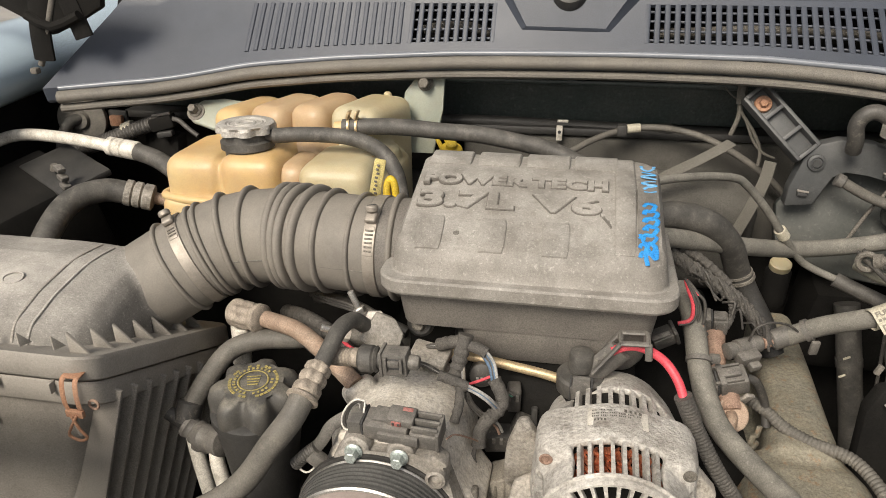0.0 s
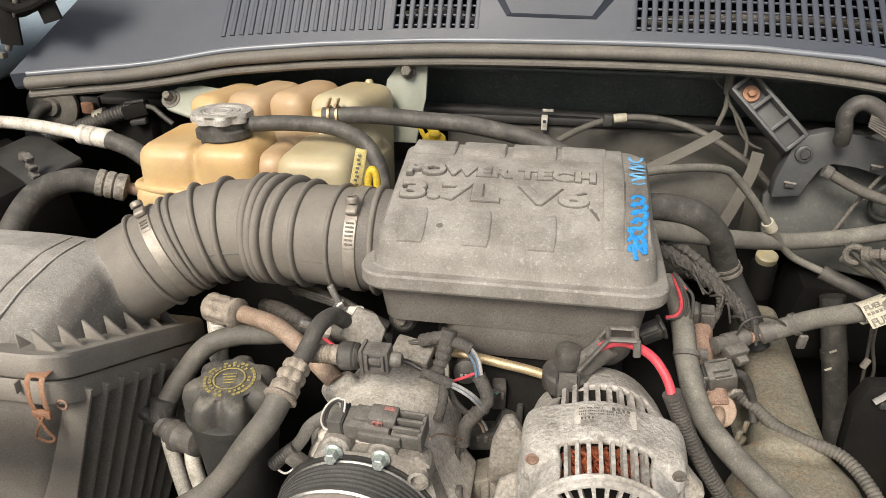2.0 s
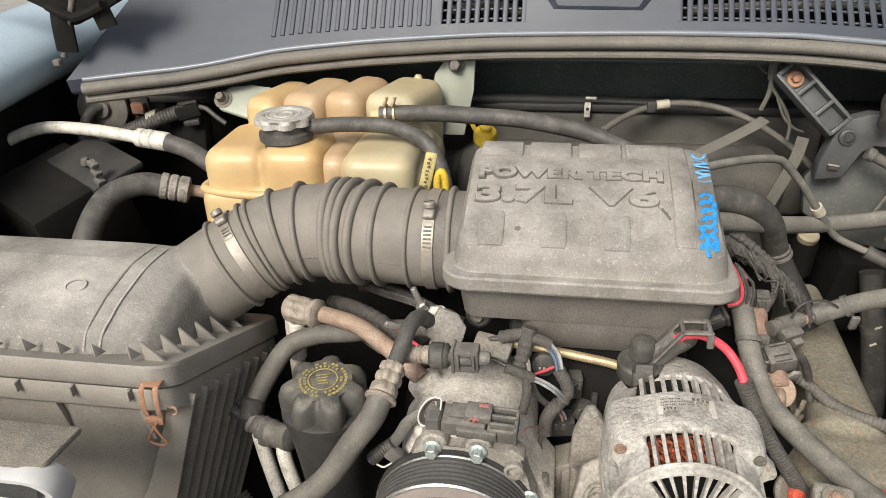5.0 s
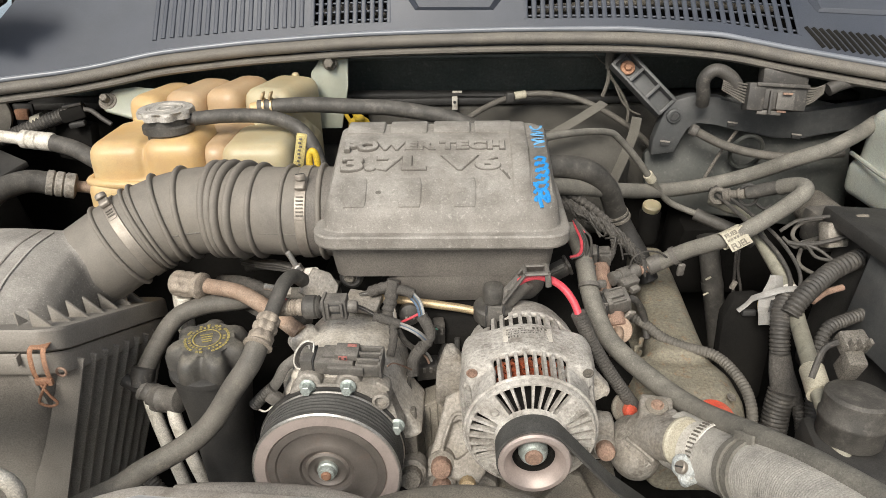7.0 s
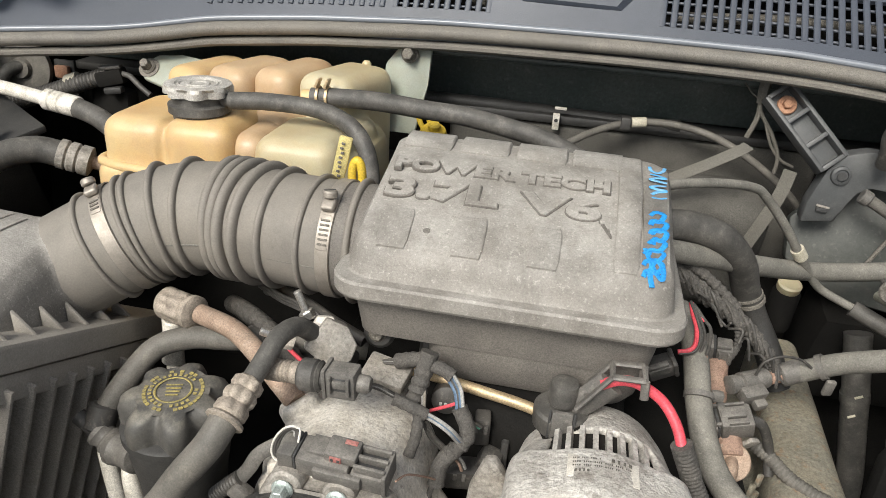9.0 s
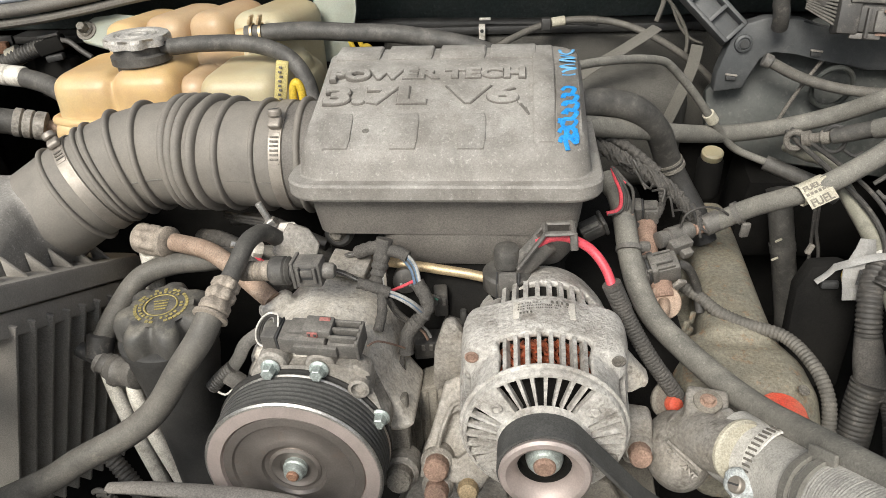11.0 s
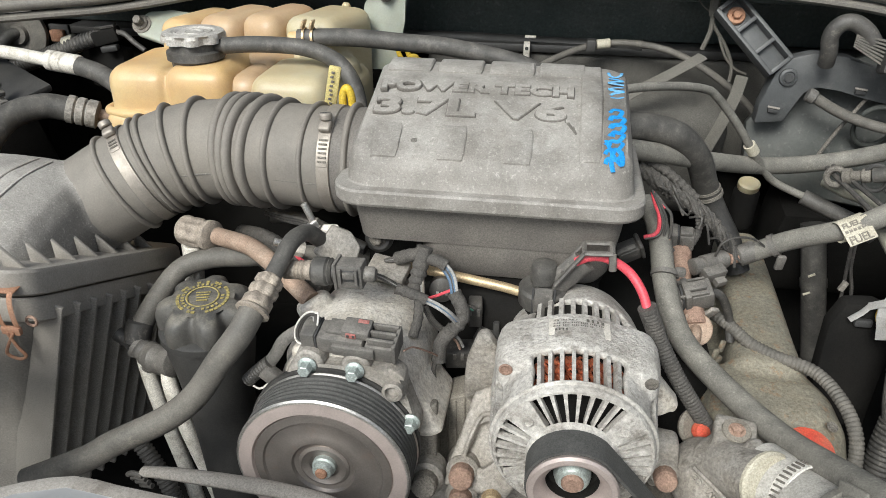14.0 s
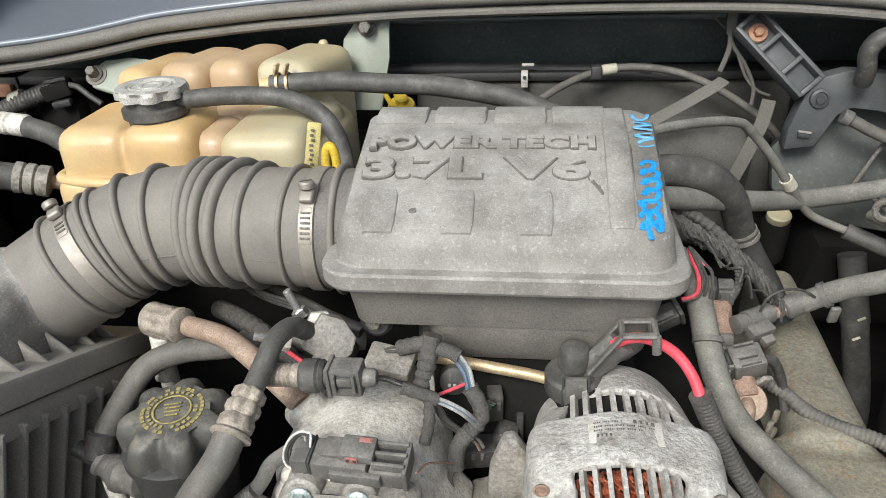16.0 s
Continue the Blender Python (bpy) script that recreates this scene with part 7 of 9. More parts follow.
# engine hoses
hose("breather_hose", [(0.1122, 0.1597, 0.9772), (0.142, 0.1714, 0.9762), (0.1749, 0.1809, 0.9645), (0.2004, 0.2, 0.9358), (0.2152, 0.2192, 0.9029), (0.2237, 0.2234, 0.8849)], 0.0136, M_HOSE, "black rubber breather hose curving away from the intake box")
br_ = thing("breather_pipe", (0.2312, 0.2234, 0.8583), "black plastic breather pipe with a clamp ring", "pipe")
part("pipe", tube([(0.2195, 0.2223, 0.8923), (0.2333, 0.2234, 0.8668), (0.2524, 0.2128, 0.8349), (0.2651, 0.2022, 0.8052)], 0.013, 16), M_BLACK, br_)
band((0.2227, 0.2234, 0.8859), (0.4, 0.05, -0.9), 0.0142, 0.004, 0.0016, M_GRIME, br_, "clamp_ring")
band((0.2195, 0.2223, 0.8923), (0.4, 0.05, -0.9), 0.0142, 0.003, 0.0012, M_GRIME, br_, "clamp_ring")
hose("booster_hose", [(0.110, 0.140, 0.962), (0.131, 0.150, 0.960), (0.214, 0.215, 0.928), (0.288, 0.275, 0.903), (0.356, 0.30, 0.901), (0.411, 0.29, 0.920), (0.446, 0.26, 0.949), (0.487, 0.25, 0.969), (0.530, 0.27, 0.982), (0.575, 0.31, 0.986), (0.63, 0.35, 0.975)], 0.0098, M_HOSEL, "long grey-brown rubber brake booster hose")
fl_ = thing("fuel_line", (0.33, 0.14, 0.9), "grey rubber-covered fuel line with a paper label", "fuel line")
part("hose", tube([(0.256, 0.160, 0.849), (0.290, 0.150, 0.874), (0.336, 0.130, 0.903), (0.377, 0.140, 0.922), (0.404, 0.143, 0.942), (0.418, 0.152, 0.9495), (0.421, 0.166, 0.951), (0.413, 0.182, 0.945), (0.406, 0.190, 0.940)], 0.0098, 18, 10), M_HOSEL, fl_)
label_c = Vector((0.334, 0.1295, 0.9025))
label_ax = (Vector((0.350, 0.134, 0.9095)) - Vector((0.318, 0.124, 0.8975))).normalized()
lb = part("label", lathe([(0.0101, -0.013), (0.0106, -0.013), (0.0106, 0.013), (0.0101, 0.013), (0.0101, -0.013)], label_c, label_ax, 32, close=False), M_CREAM, fl_, "cream paper label reading FUEL")
out = Vector((0, -0.72, 0.70))
out = (out - label_ax * out.dot(label_ax)).normalized()
lm = Matrix((label_ax, out.cross(label_ax), out)).transposed().to_4x4()
lm.translation = label_c + out * 0.0103
part("label_flag", local_box(lm, (0.0, -0.0060, 0.0004), (0.027, 0.0235, 0.0006), 0.0002), M_CREAM, lb, "cream paper flag")
lettering("FUEL", 0.0105, lm @ Matrix.Translation((-0.0115, -0.0165, 0.0006)), 0.0006, M_TAN, lb, "lettering", 0.95)
lettering("FUEL", 0.0066, lm @ Matrix.Translation((-0.0115, -0.0005, 0.0006)), 0.0006, M_TAN, lb, "lettering", 1.2)
for k in range(6):
    part("print_bar", local_box(lm, (-0.0100 + 0.0040 * k, -0.0042, 0.0009), (0.0028, 0.0028, 0.0006), 0.0001), M_TAN, lb)
part("end_joint", tube([(0.4085, 0.188, 0.942), (0.398, 0.198, 0.935), (0.386, 0.207, 0.928), (0.378, 0.213, 0.924)], 0.0086, 14), M_HOSE, fl_, "dark rubber joint")
part("end_clip", tube([(0.379 + 0.010 * math.cos(a), 0.212 - 0.004 * math.cos(a), 0.921 + 0.014 * math.sin(a)) for a in [i * math.pi / 6 for i in range(13)]], 0.0022, 8), M_BLACK, fl_, "black release clip")
part("clip_tail", tube([(0.388, 0.206, 0.912), (0.398, 0.204, 0.906), (0.406, 0.204, 0.910)], 0.0022, 8), M_BLACK, fl_)
part("union", lathe([(0.006, 0), (0.0075, 0.002), (0.0075, 0.008), (0.0055, 0.010), (0.0055, 0.018), (0.0085, 0.019), (0.0085, 0.026), (0.005, 0.028)], (0.376, 0.214, 0.923), (-0.78, 0.5, -0.3), 20), M_GRIME, fl_, "grimy metal union")
part("union_ring", tube([(0.349 + 0.008 * math.cos(a), 0.232 - 0.003 * math.cos(a), 0.912 + 0.009 * math.sin(a)) for a in [i * math.pi / 6 for i in range(13)]], 0.0034, 8), M_GRIME, fl_)
qc = thing("fuel_connector", (0.22, 0.14, 0.84), "grey plastic quick-connect end of the fuel line", "connector")
ca_ = Vector((0.041, 0.024, 0.002)).normalized()
part("barrel", lathe([(0.007, 0), (0.0085, 0.001), (0.0085, 0.008), (0.0074, 0.009), (0.0074, 0.012), (0.0094, 0.013), (0.0094, 0.026), (0.0080, 0.027), (0.0092, 0.029), (0.0092, 0.040), (0.007, 0.042)], (0.1985, 0.127, 0.848), ca_, 24), M_CONN, qc)
part("release_tab", box((0.220, 0.126, 0.844), (0.024, 0.012, 0.013), 0.002, (20, -4, 28)), M_CONN, qc)
part("tab_step", box((0.226, 0.122, 0.838), (0.012, 0.010, 0.008), 0.0015, (20, -4, 28)), M_CONN, qc)
part("bare_tip", rod((0.2365, 0.1490, 0.8495), (0.2500, 0.1570, 0.8500), 0.0070, 18), M_RUST, qc)
part("end_sleeve", rod((0.2470, 0.1550, 0.8490), (0.2650, 0.1600, 0.8560), 0.0108, 20), M_CONN, qc)
tie_ax = (0.034, -0.010, 0.026)
band((0.279, 0.1545, 0.8655), tie_ax, 0.0100, 0.006, 0.0018, M_CONN, qc, "wire_tie")
part("tie_tail", box((0.285, 0.142, 0.853), (0.009, 0.005, 0.017), 0.002, (10, 0, 10)), M_CONN, qc)
hose("overflow_wire", [(0.221, 0.136, 0.858), (0.224, 0.133, 0.874), (0.238, 0.137, 0.880), (0.257, 0.145, 0.875), (0.274, 0.150, 0.862)], 0.0012, M_LOOM, "thin black wire arching over the fuel connector", "wire")

th = thing("coolant_bypass_hose", (0.20, -0.03, 0.815), "long grey rubber coolant hose passing the alternator", "hose")
part("hose", tube([(0.146, 0.150, 0.905), (0.156, 0.128, 0.898), (0.160, 0.098, 0.885), (0.1630, 0.069, 0.8655), (0.1705, 0.046, 0.843), (0.1845, 0.020, 0.8255), (0.219, -0.030, 0.814), (0.243, -0.080, 0.8205), (0.256, -0.125, 0.840), (0.265, -0.170, 0.863), (0.277, -0.225, 0.889), (0.290, -0.29, 0.915), (0.302, -0.36, 0.938)], 0.0106, n=16), M_HOSEL, th)
tie = band((0.1632, 0.072, 0.870), (0.05, 0.7, 0.62), 0.0110, 0.005, 0.0018, M_CONN, th, "tie_loop")
part("tie_head", box((0.176, 0.070, 0.874), (0.010, 0.008, 0.008), 0.002), M_CONN, th)

# thermostat housing and upper radiator hose
ts = thing("thermostat_housing", (0.2035, -0.0810, 0.7730), "chalky cast aluminium thermostat housing", "thermostat housing")
bm = bmesh.new()
ellipsoid((0.1895, -0.0830, 0.7750), (0.026, 0.034, 0.030), 24, bm)
rod((0.1935, -0.0790, 0.7900), (0.2215, -0.1220, 0.8155), 0.0212, 32, 0.1, bm)
prism(rounded_rect(0.016, 0.015, 0.004, 4), 0.016, frame_of((0.2085, -0.0730, 0.8050), (-0.05, -0.25, 1)), 0.002, bm=bm)
box((0.2175, -0.0990, 0.8220), (0.014, 0.018, 0.016), 0.004, (20, 0, 30), bm=bm)
part("housing", bm, M_ALUD, ts, remesh=0.002, smooth=3)
part("neck_rim", lathe([(0.0215, 0), (0.0232, 0.0015), (0.0232, 0.0040), (0.0222, 0.0050), (0.0215, 0.0070)], (0.2205, -0.1195, 0.8152), (0.45, -0.85, 0.35), 40), M_CREAM, ts, "pale yellowed gasket lip")
part("washer", lathe([(0.0105, 0), (0.0110, 0.0008), (0.0105, 0.002), (0.008, 0.0022)], (0.2080, -0.0775, 0.8215), (-0.05, -0.25, 1), 28), M_TAN, ts)
hex_bolt((0.2080, -0.0780, 0.8230), (-0.05, -0.25, 1), 0.0052, ts, M_RUST, h=0.003)
wm = frame_of((0.1875, -0.1090, 0.7960), (-0.35, -0.75, 0.55))
lettering("COOLANT", 0.0058, wm @ Matrix.Rotation(radians(-28), 4, "Z") @ Matrix.Translation((-0.012, -0.008, -0.0005)), 0.0012, M_ALUD, ts, "cast_lettering", 1.0)
part("cast_bar", tube([wm @ Vector((-0.014, 0.006, 0.0)), wm @ Vector((0.004, -0.002, 0.001)), wm @ Vector((0.014, -0.007, 0.0))], 0.0018, 6), M_ALUD, ts)
rh = thing("radiator_hose", (0.25, -0.184, 0.81), "thick grey upper radiator hose", "radiator hose")
part("hose", tube([(0.2215, -0.1030, 0.8030), (0.2330, -0.1180, 0.8060), (0.2425, -0.1320, 0.8090), (0.254, -0.165, 0.826), (0.262, -0.195, 0.844), (0.270, -0.24, 0.868), (0.28, -0.32, 0.900), (0.29, -0.39, 0.92)], lambda s: 0.0275 + (0.00022 * math.sin(s * 2400) if s > 0.085 else 0.0), 40, step=0.0009), M_HOSER, rh, "fabric-reinforced grey rubber hose")
screw_clamp((0.2455, -0.1325, 0.8115), (0.45, -0.78, 0.36), 0.0278, 0.0120, 98, "pale corroded hose clamp on the radiator hose", M_WHITE, -1, 12)
cr = bmesh.new()
rc_ = random.Random(17)
for k in range(18):
    q = k / 17
    ellipsoid((0.2150 + 0.0065 * q + rc_.uniform(-0.005, 0.005), -0.1455 + -0.0038 * q + rc_.uniform(-0.004, 0.004), 0.8131 + -0.0163 * q), (rc_.uniform(0.005, 0.009), rc_.uniform(0.005, 0.008), rc_.uniform(0.004, 0.008)), 10, cr, (20 * k, 30 * k, 0))
part("clamp_crust", cr, M_CRUST, rh, "bluish-white corrosion crust", remesh=0.0012)
for x, y, z in ((0.2572, -0.1765, 0.8328), (0.2600, -0.1870, 0.8385)):
    band((x, y, z), (0.25, -0.90, 0.50), 0.0276, 0.0075, 0.0030, M_HOSEL, rh, "holder_ring")
part("holder_clip", box((0.262, -0.170, 0.851), (0.026, 0.030, 0.010), 0.003, (-25, 10, 14)), M_HOSEL, rh)
for dx in (-0.012, 0.013):
    part("clip_ear", box((0.263 + dx, -0.174, 0.862), (0.004, 0.024, 0.016), 0.0015, (-25, 10, 14)), M_HOSEL, rh)

red = thing("red_plug", (0.185, -0.06, 0.79), "small red plastic plug beside the alternator", "plug")
part("plug", lathe([(0.0070, 0), (0.0082, 0.003), (0.0074, 0.007), (0.004, 0.009)], (0.189, -0.046, 0.791), (0.5, -0.7, 0.5), 24), M_REDP, red)
part("collar", lathe([(0.015, 0), (0.016, 0.003), (0.014, 0.006)], (0.185, -0.040, 0.789), (0.5, -0.7, 0.5), 24), M_TAN, red)

# ---------------------------------------------------------------- rear of the bay
hose("overflow_hose", [(-0.308, 0.216, 1.0262), (-0.271, 0.225, 1.027), (-0.223, 0.230, 1.024), (-0.186, 0.225, 1.013), (-0.164, 0.212, 0.993), (-0.152, 0.19, 0.965), (-0.148, 0.17, 0.93)], 0.0088, M_HOSE, "black rubber overflow hose from the coolant tank neck")
hose("heater_hose", [(-0.242, 0.270, 1.0245), (-0.205, 0.272, 1.0265), (-0.168, 0.276, 1.026), (-0.121, 0.280, 1.022), (-0.079, 0.280, 1.020), (-0.025, 0.275, 1.013), (0.018, 0.268, 1.004), (0.070, 0.235, 0.987), (0.105, 0.20, 0.96)], 0.0100, M_HOSE, "black rubber hose from the coolant tank across the bay")
sc = thing("spring_hose_clamp", (-0.237, 0.288, 1.025), "tan spring clamp on the tank outlet", "clamp")
for dx in (-0.006, 0.004):
    band((-0.228 + dx, 0.2705, 1.0255), (1, 0.05, 0.04), 0.0106, 0.003, 0.0012, M_GOLD, sc, "ring")
for dx in (-0.006, 0.004):
    part("tab", box((-0.228 + dx, 0.268, 1.041), (0.003, 0.012, 0.010), 0.001, (0, 20, 0)), M_GOLD, sc)
fw_t = hose("firewall_tube", [(-0.20, 0.462, 0.988), (-0.085, 0.474, 0.986), (0.022, 0.482, 0.982), (0.110, 0.476, 0.982), (0.16, 0.47, 0.985)], 0.0085, M_BLACK, "black tube clipped along the firewall", "pipe")
sv = thing("silver_clip", (0.009, 0.456, 0.98), "small shiny metal clip on the firewall tube", "clip")
part("plate", box((0.0085, 0.4555, 0.9780), (0.0085, 0.004, 0.022), 0.001, (10, 0, 0)), M_TUBE, sv)
part("tongue", box((0.0125, 0.4560, 0.9950), (0.015, 0.004, 0.0035), 0.001), M_TUBE, sv)
part("hole", lathe([(0.0024, 0), (0.0024, 0.001)], (0.0085, 0.4530, 0.9800), (0, -1, 0), 12), M_INKGAP, sv)
hose("clutch_cable", [(0.0225, 0.3742, 0.9734), (0.0556, 0.4112, 0.9831), (0.0944, 0.4345, 0.9919), (0.1401, 0.4374, 0.9957), (0.1897, 0.4277, 0.9899), (0.2412, 0.4228, 0.9666), (0.2966, 0.4277, 0.9258), (0.3267, 0.4364, 0.8830), (0.3297, 0.4384, 0.8704)], 0.0043, M_HOSEG, "grey sheathed cable arching below the firewall", "cable")
ck = thing("cable_clip", (0.0905, 0.4326, 0.9967), "black plastic clip on the sheathed cable", "clip")
part("body", box((0.0915, 0.4306, 0.9928), (0.012, 0.014, 0.015), 0.002), M_BLACK, ck)
part("ferrule", rod((0.0983, 0.4355, 0.9928), (0.1158, 0.4374, 0.9948), 0.0062, 14), M_CREAM, ck, "pale ferrule")
tp = thing("thin_pipe", (0.25, 0.24, 0.93), "thin dark metal vacuum pipe with a strip of white tape", "pipe")
part("pipe", tube([(0.100, 0.140, 1.018), (0.129, 0.160, 1.018), (0.170, 0.195, 1.011), (0.200, 0.220, 1.002), (0.214, 0.230, 0.992), (0.240, 0.242, 0.963), (0.265, 0.252, 0.930), (0.290, 0.270, 0.897), (0.308, 0.278, 0.881), (0.344, 0.270, 0.868)], 0.0043, 12), M_HOSEL, tp)
part("tape", tube([(0.261, 0.2505, 0.9355), (0.2685, 0.2545, 0.9255)], 0.0066, 12), M_CREAM, tp, "wrap of white tape")
hose("rubber_joint", [(0.336, 0.272, 0.870), (0.360, 0.262, 0.862), (0.390, 0.25, 0.852), (0.41, 0.24, 0.84)], 0.0085, M_HOSE, "black rubber joint on the thin vacuum pipe")
yc = thing("fluid_plug", (0.3262, 0.398, 0.8412), "pale yellow-green plug low by the strut tower", "plug")
part("plug", lathe([(0.0125, 0), (0.0135, 0.002), (0.0135, 0.009), (0.011, 0.011)], (0.3024, 0.3656, 0.8360), (0, -0.3, 1), 24), M_CREAMT, yc)
part("body", lathe([(0.014, 0), (0.016, 0.004), (0.016, 0.05), (0.012, 0.056)], (0.3024, 0.3721, 0.7818), (0, -0.1, 1), 24), M_DARK, yc, "black body below the plug")
# dipsticks
dp = thing("oil_dipstick", (-0.15, 0.125, 0.95), "yellow plastic oil dipstick handle", "dipstick")
part("blade", box((-0.1590, 0.122, 1.0130), (0.0115, 0.006, 0.047), 0.0015, (10, 12, 12)), M_PALEY, dp, "pale yellow printed blade")
rb = random.Random(8)
for i in range(9):
    k = (i - 4) * 0.0046
    part("print_bar", box((-0.1590 + 0.207 * k + rb.uniform(-0.0008, 0.0008), 0.1183 - 0.16 * k, 1.0130 + 0.97 * k), (0.0030, 0.001, 0.0022), 0.0003, (10, 12, 12)), M_GRIME, dp, "dark printed mark")
rg = [(-0.1455 + 0.0046 * math.cos(a), 0.124, 0.9995 + 0.0150 * math.sin(a)) for a in [i * math.pi / 8 for i in range(17)]]
part("finger_ring", tube(rg, 0.0038, 10, 3), M_YELLOW, dp)
part("stem", tube([(-0.164, 0.122, 0.990), (-0.156, 0.123, 0.984), (-0.148, 0.124, 0.984)], 0.004, 8), M_YELLOW, dp)
part("tube", rod((-0.142, 0.124, 0.90), (-0.143, 0.124, 0.990), 0.0055), M_HOSE, dp)
td = thing("gearbox_dipstick", (-0.12, 0.34, 0.93), "yellow gearbox dipstick handle behind the intake box", "dipstick")
part("handle", lathe([(0.011, 0), (0.0150, 0.003), (0.0155, 0.012), (0.0135, 0.017), (0.0070, 0.0185), (0.0070, 0.024), (0.005, 0.026)], (-0.1225, 0.332, 0.972), (0.1, -0.35, 1), 24), M_YELLOW, td)
part("loop", tube([(-0.133, 0.330, 0.985), (-0.1400, 0.331, 0.999), (-0.1390, 0.331, 1.0095), (-0.1320, 0.330, 1.0065), (-0.1260, 0.330, 0.993)], 0.0030, 8), M_YELLOW, td)
part("tube", rod((-0.118, 0.342, 0.88), (-0.1225, 0.332, 0.974), 0.006), M_DARK, td)

# dark shapes low behind the engine
lo = thing("transmission_tunnel", (0.1, 0.40, 0.7), "grimy dark metal behind the engine", "engine part")
bm = bmesh.new()
box((0.05, 0.42, 0.86), (0.44, 0.10, 0.16), 0.03, (15, 0, 0), bm=bm)
box((0.10, 0.482, 0.895), (0.46, 0.030, 0.155), 0.01, bm=bm)
box((-0.28, 0.44, 0.84), (0.30, 0.08, 0.16), 0.03, (15, 0, 0), bm=bm)
part("panel", bm, M_SOOT, lo, remesh=0.006, smooth=3)
for pts in (((0.130, 0.338, 0.952), (0.148, 0.34, 0.964), (0.177, 0.341, 0.981), (0.205, 0.342, 0.999), (0.216, 0.350, 1.004)), ((0.230, 0.338, 0.870), (0.236, 0.34, 0.891), (0.247, 0.34, 0.923), (0.258, 0.341, 0.958), (0.262, 0.342, 0.985))):
    part("heat_strap", tube(pts, 0.0072, 10, 4, flat=0.16, up=(0, -0.6, 1)), M_STRAP, lo, "dull grey flat strap")
for pts, r in ((((0.230, 0.40, 1.064), (0.229, 0.40, 1.043), (0.229, 0.40, 1.022), (0.223, 0.40, 1.000)), 0.0030), (((0.229, 0.40, 1.050), (0.231, 0.40, 1.031), (0.249, 0.40, 1.006), (0.261, 0.40, 0.982), (0.262, 0.40, 0.962)), 0.0022), (((0.208, 0.40, 1.060), (0.217, 0.40, 1.050), (0.226, 0.40, 1.044)), 0.0009), (((0.230, 0.402, 1.066), (0.229, 0.401, 1.055), (0.230, 0.40, 1.040)), 0.0062), (((0.240, 0.40, 1.016), (0.252, 0.40, 0.992), (0.266, 0.40, 0.978), (0.280, 0.40, 0.972)), 0.0016)):
    part("hanging_wire", tube(pts, r, 7), M_STRAP, lo, "frayed hanging wire")

# ---------------------------------------------------------------- strut tower corner
tw = thing("strut_tower", (0.42, 0.36, 0.80), "dark green painted strut tower panel", "strut tower")
bm = bmesh.new()
prism([(-0.125, -0.060), (-0.06, -0.095), (0.16, -0.120), (0.16, 0.06), (0.02, 0.09), (-0.07, 0.05), (-0.13, -0.01)], 0.02, pose(0.42, 0.40, 0.92, 72, 0, -6), 0.006, bm=bm)
part("panel", bm, M_TOWER, tw)
part("lower_panel", box((0.50, 0.44, 0.74), (0.30, 0.10, 0.16), 0.03, (18, 0, 0)), M_DARK, tw)
part("pressed_ring", tube([(0.423 + 0.022 * math.cos(a), 0.352 - 0.008 * math.sin(a), 0.930 + 0.026 * math.sin(a)) for a in [i * math.pi / 8 for i in range(17)]], 0.003, 8, 3), M_TOWER, tw)
part("pressed_rib", tube([(0.365, 0.345, 0.888), (0.385, 0.352, 0.925), (0.41, 0.362, 0.96)], 0.0022, 8), M_GRIME, tw)
sb = thing("cross_bracket", (0.4, 0.33, 0.97), "black plastic cross bracket with bolt holes", "bracket")
poly = [(0.2903, 0.9489), (0.3006, 0.9859), (0.3129, 1.0043), (0.3385, 1.0115), (0.3775, 1.0084), (0.4154, 0.9920), (0.4401, 0.9869), (0.4944, 0.9828), (0.5673, 0.9951), (0.6144, 1.0043), (0.6144, 0.9684), (0.5765, 0.9633), (0.5026, 0.9479), (0.4565, 0.9489), (0.4062, 0.9612), (0.3765, 0.9725), (0.3488, 0.9756), (0.3344, 0.9674), (0.3293, 0.9500), (0.3231, 0.9294), (0.2893, 0.9253)]
upright = Matrix(((1, 0, 0, 0), (0, 0, 1, 0.354), (0, 1, 0, 0), (0, 0, 0, 1)))
part("plate", prism(poly, 0.020, upright, 0.003), M_BRACKET, sb)
part("boss", lathe([(0.0105, 0), (0.0098, 0.003), (0.0070, 0.004), (0.0065, 0.002)], (0.3155, 0.354, 0.983), (0, -1, 0.1), 28), M_BRACKET, sb)
part("bolt_hole", lathe([(0.0045, 0), (0.0045, 0.001)], (0.3155, 0.3495, 0.983), (0, -1, 0.1), 20), M_INKGAP, sb)
for p in ((0.397, 0.352, 0.9695), (0.4883, 0.352, 0.951), (0.3067, 0.352, 0.943)):
    part("slot", box(p, (0.012, 0.004, 0.005), 0.001, (0, 8, 0)), M_INKGAP, sb)
    part("slot_lip", box((p[0], p[1] - 0.001, p[2] + 0.004), (0.014, 0.003, 0.0022), 0.0006, (0, 8, 0)), M_AIRB, sb)
rb = thing("ribbed_arm", (0.28, 0.37, 1.0), "black ribbed plastic arm with a rusty bolt", "bracket")
m = pose(0.272, 0.378, 1.022, 62, 0, 0) @ pose(0, 0, 0, 0, 0, -48)
bm = bmesh.new()
for y in (-0.0145, 0.0145):
    b = box((0.0, y, 0.006), (0.098, 0.005, 0.018), 0.0015)
    merge(bm, b)
merge(bm, box((0.0, 0.0, 0.0), (0.098, 0.029, 0.005), 0.001))
for x in (-0.047, -0.014, 0.018, 0.047):
    merge(bm, box((x, 0, 0.006), (0.005, 0.029, 0.016), 0.001))
bm.transform(m)
part("arm", bm, M_BRACKET, rb)
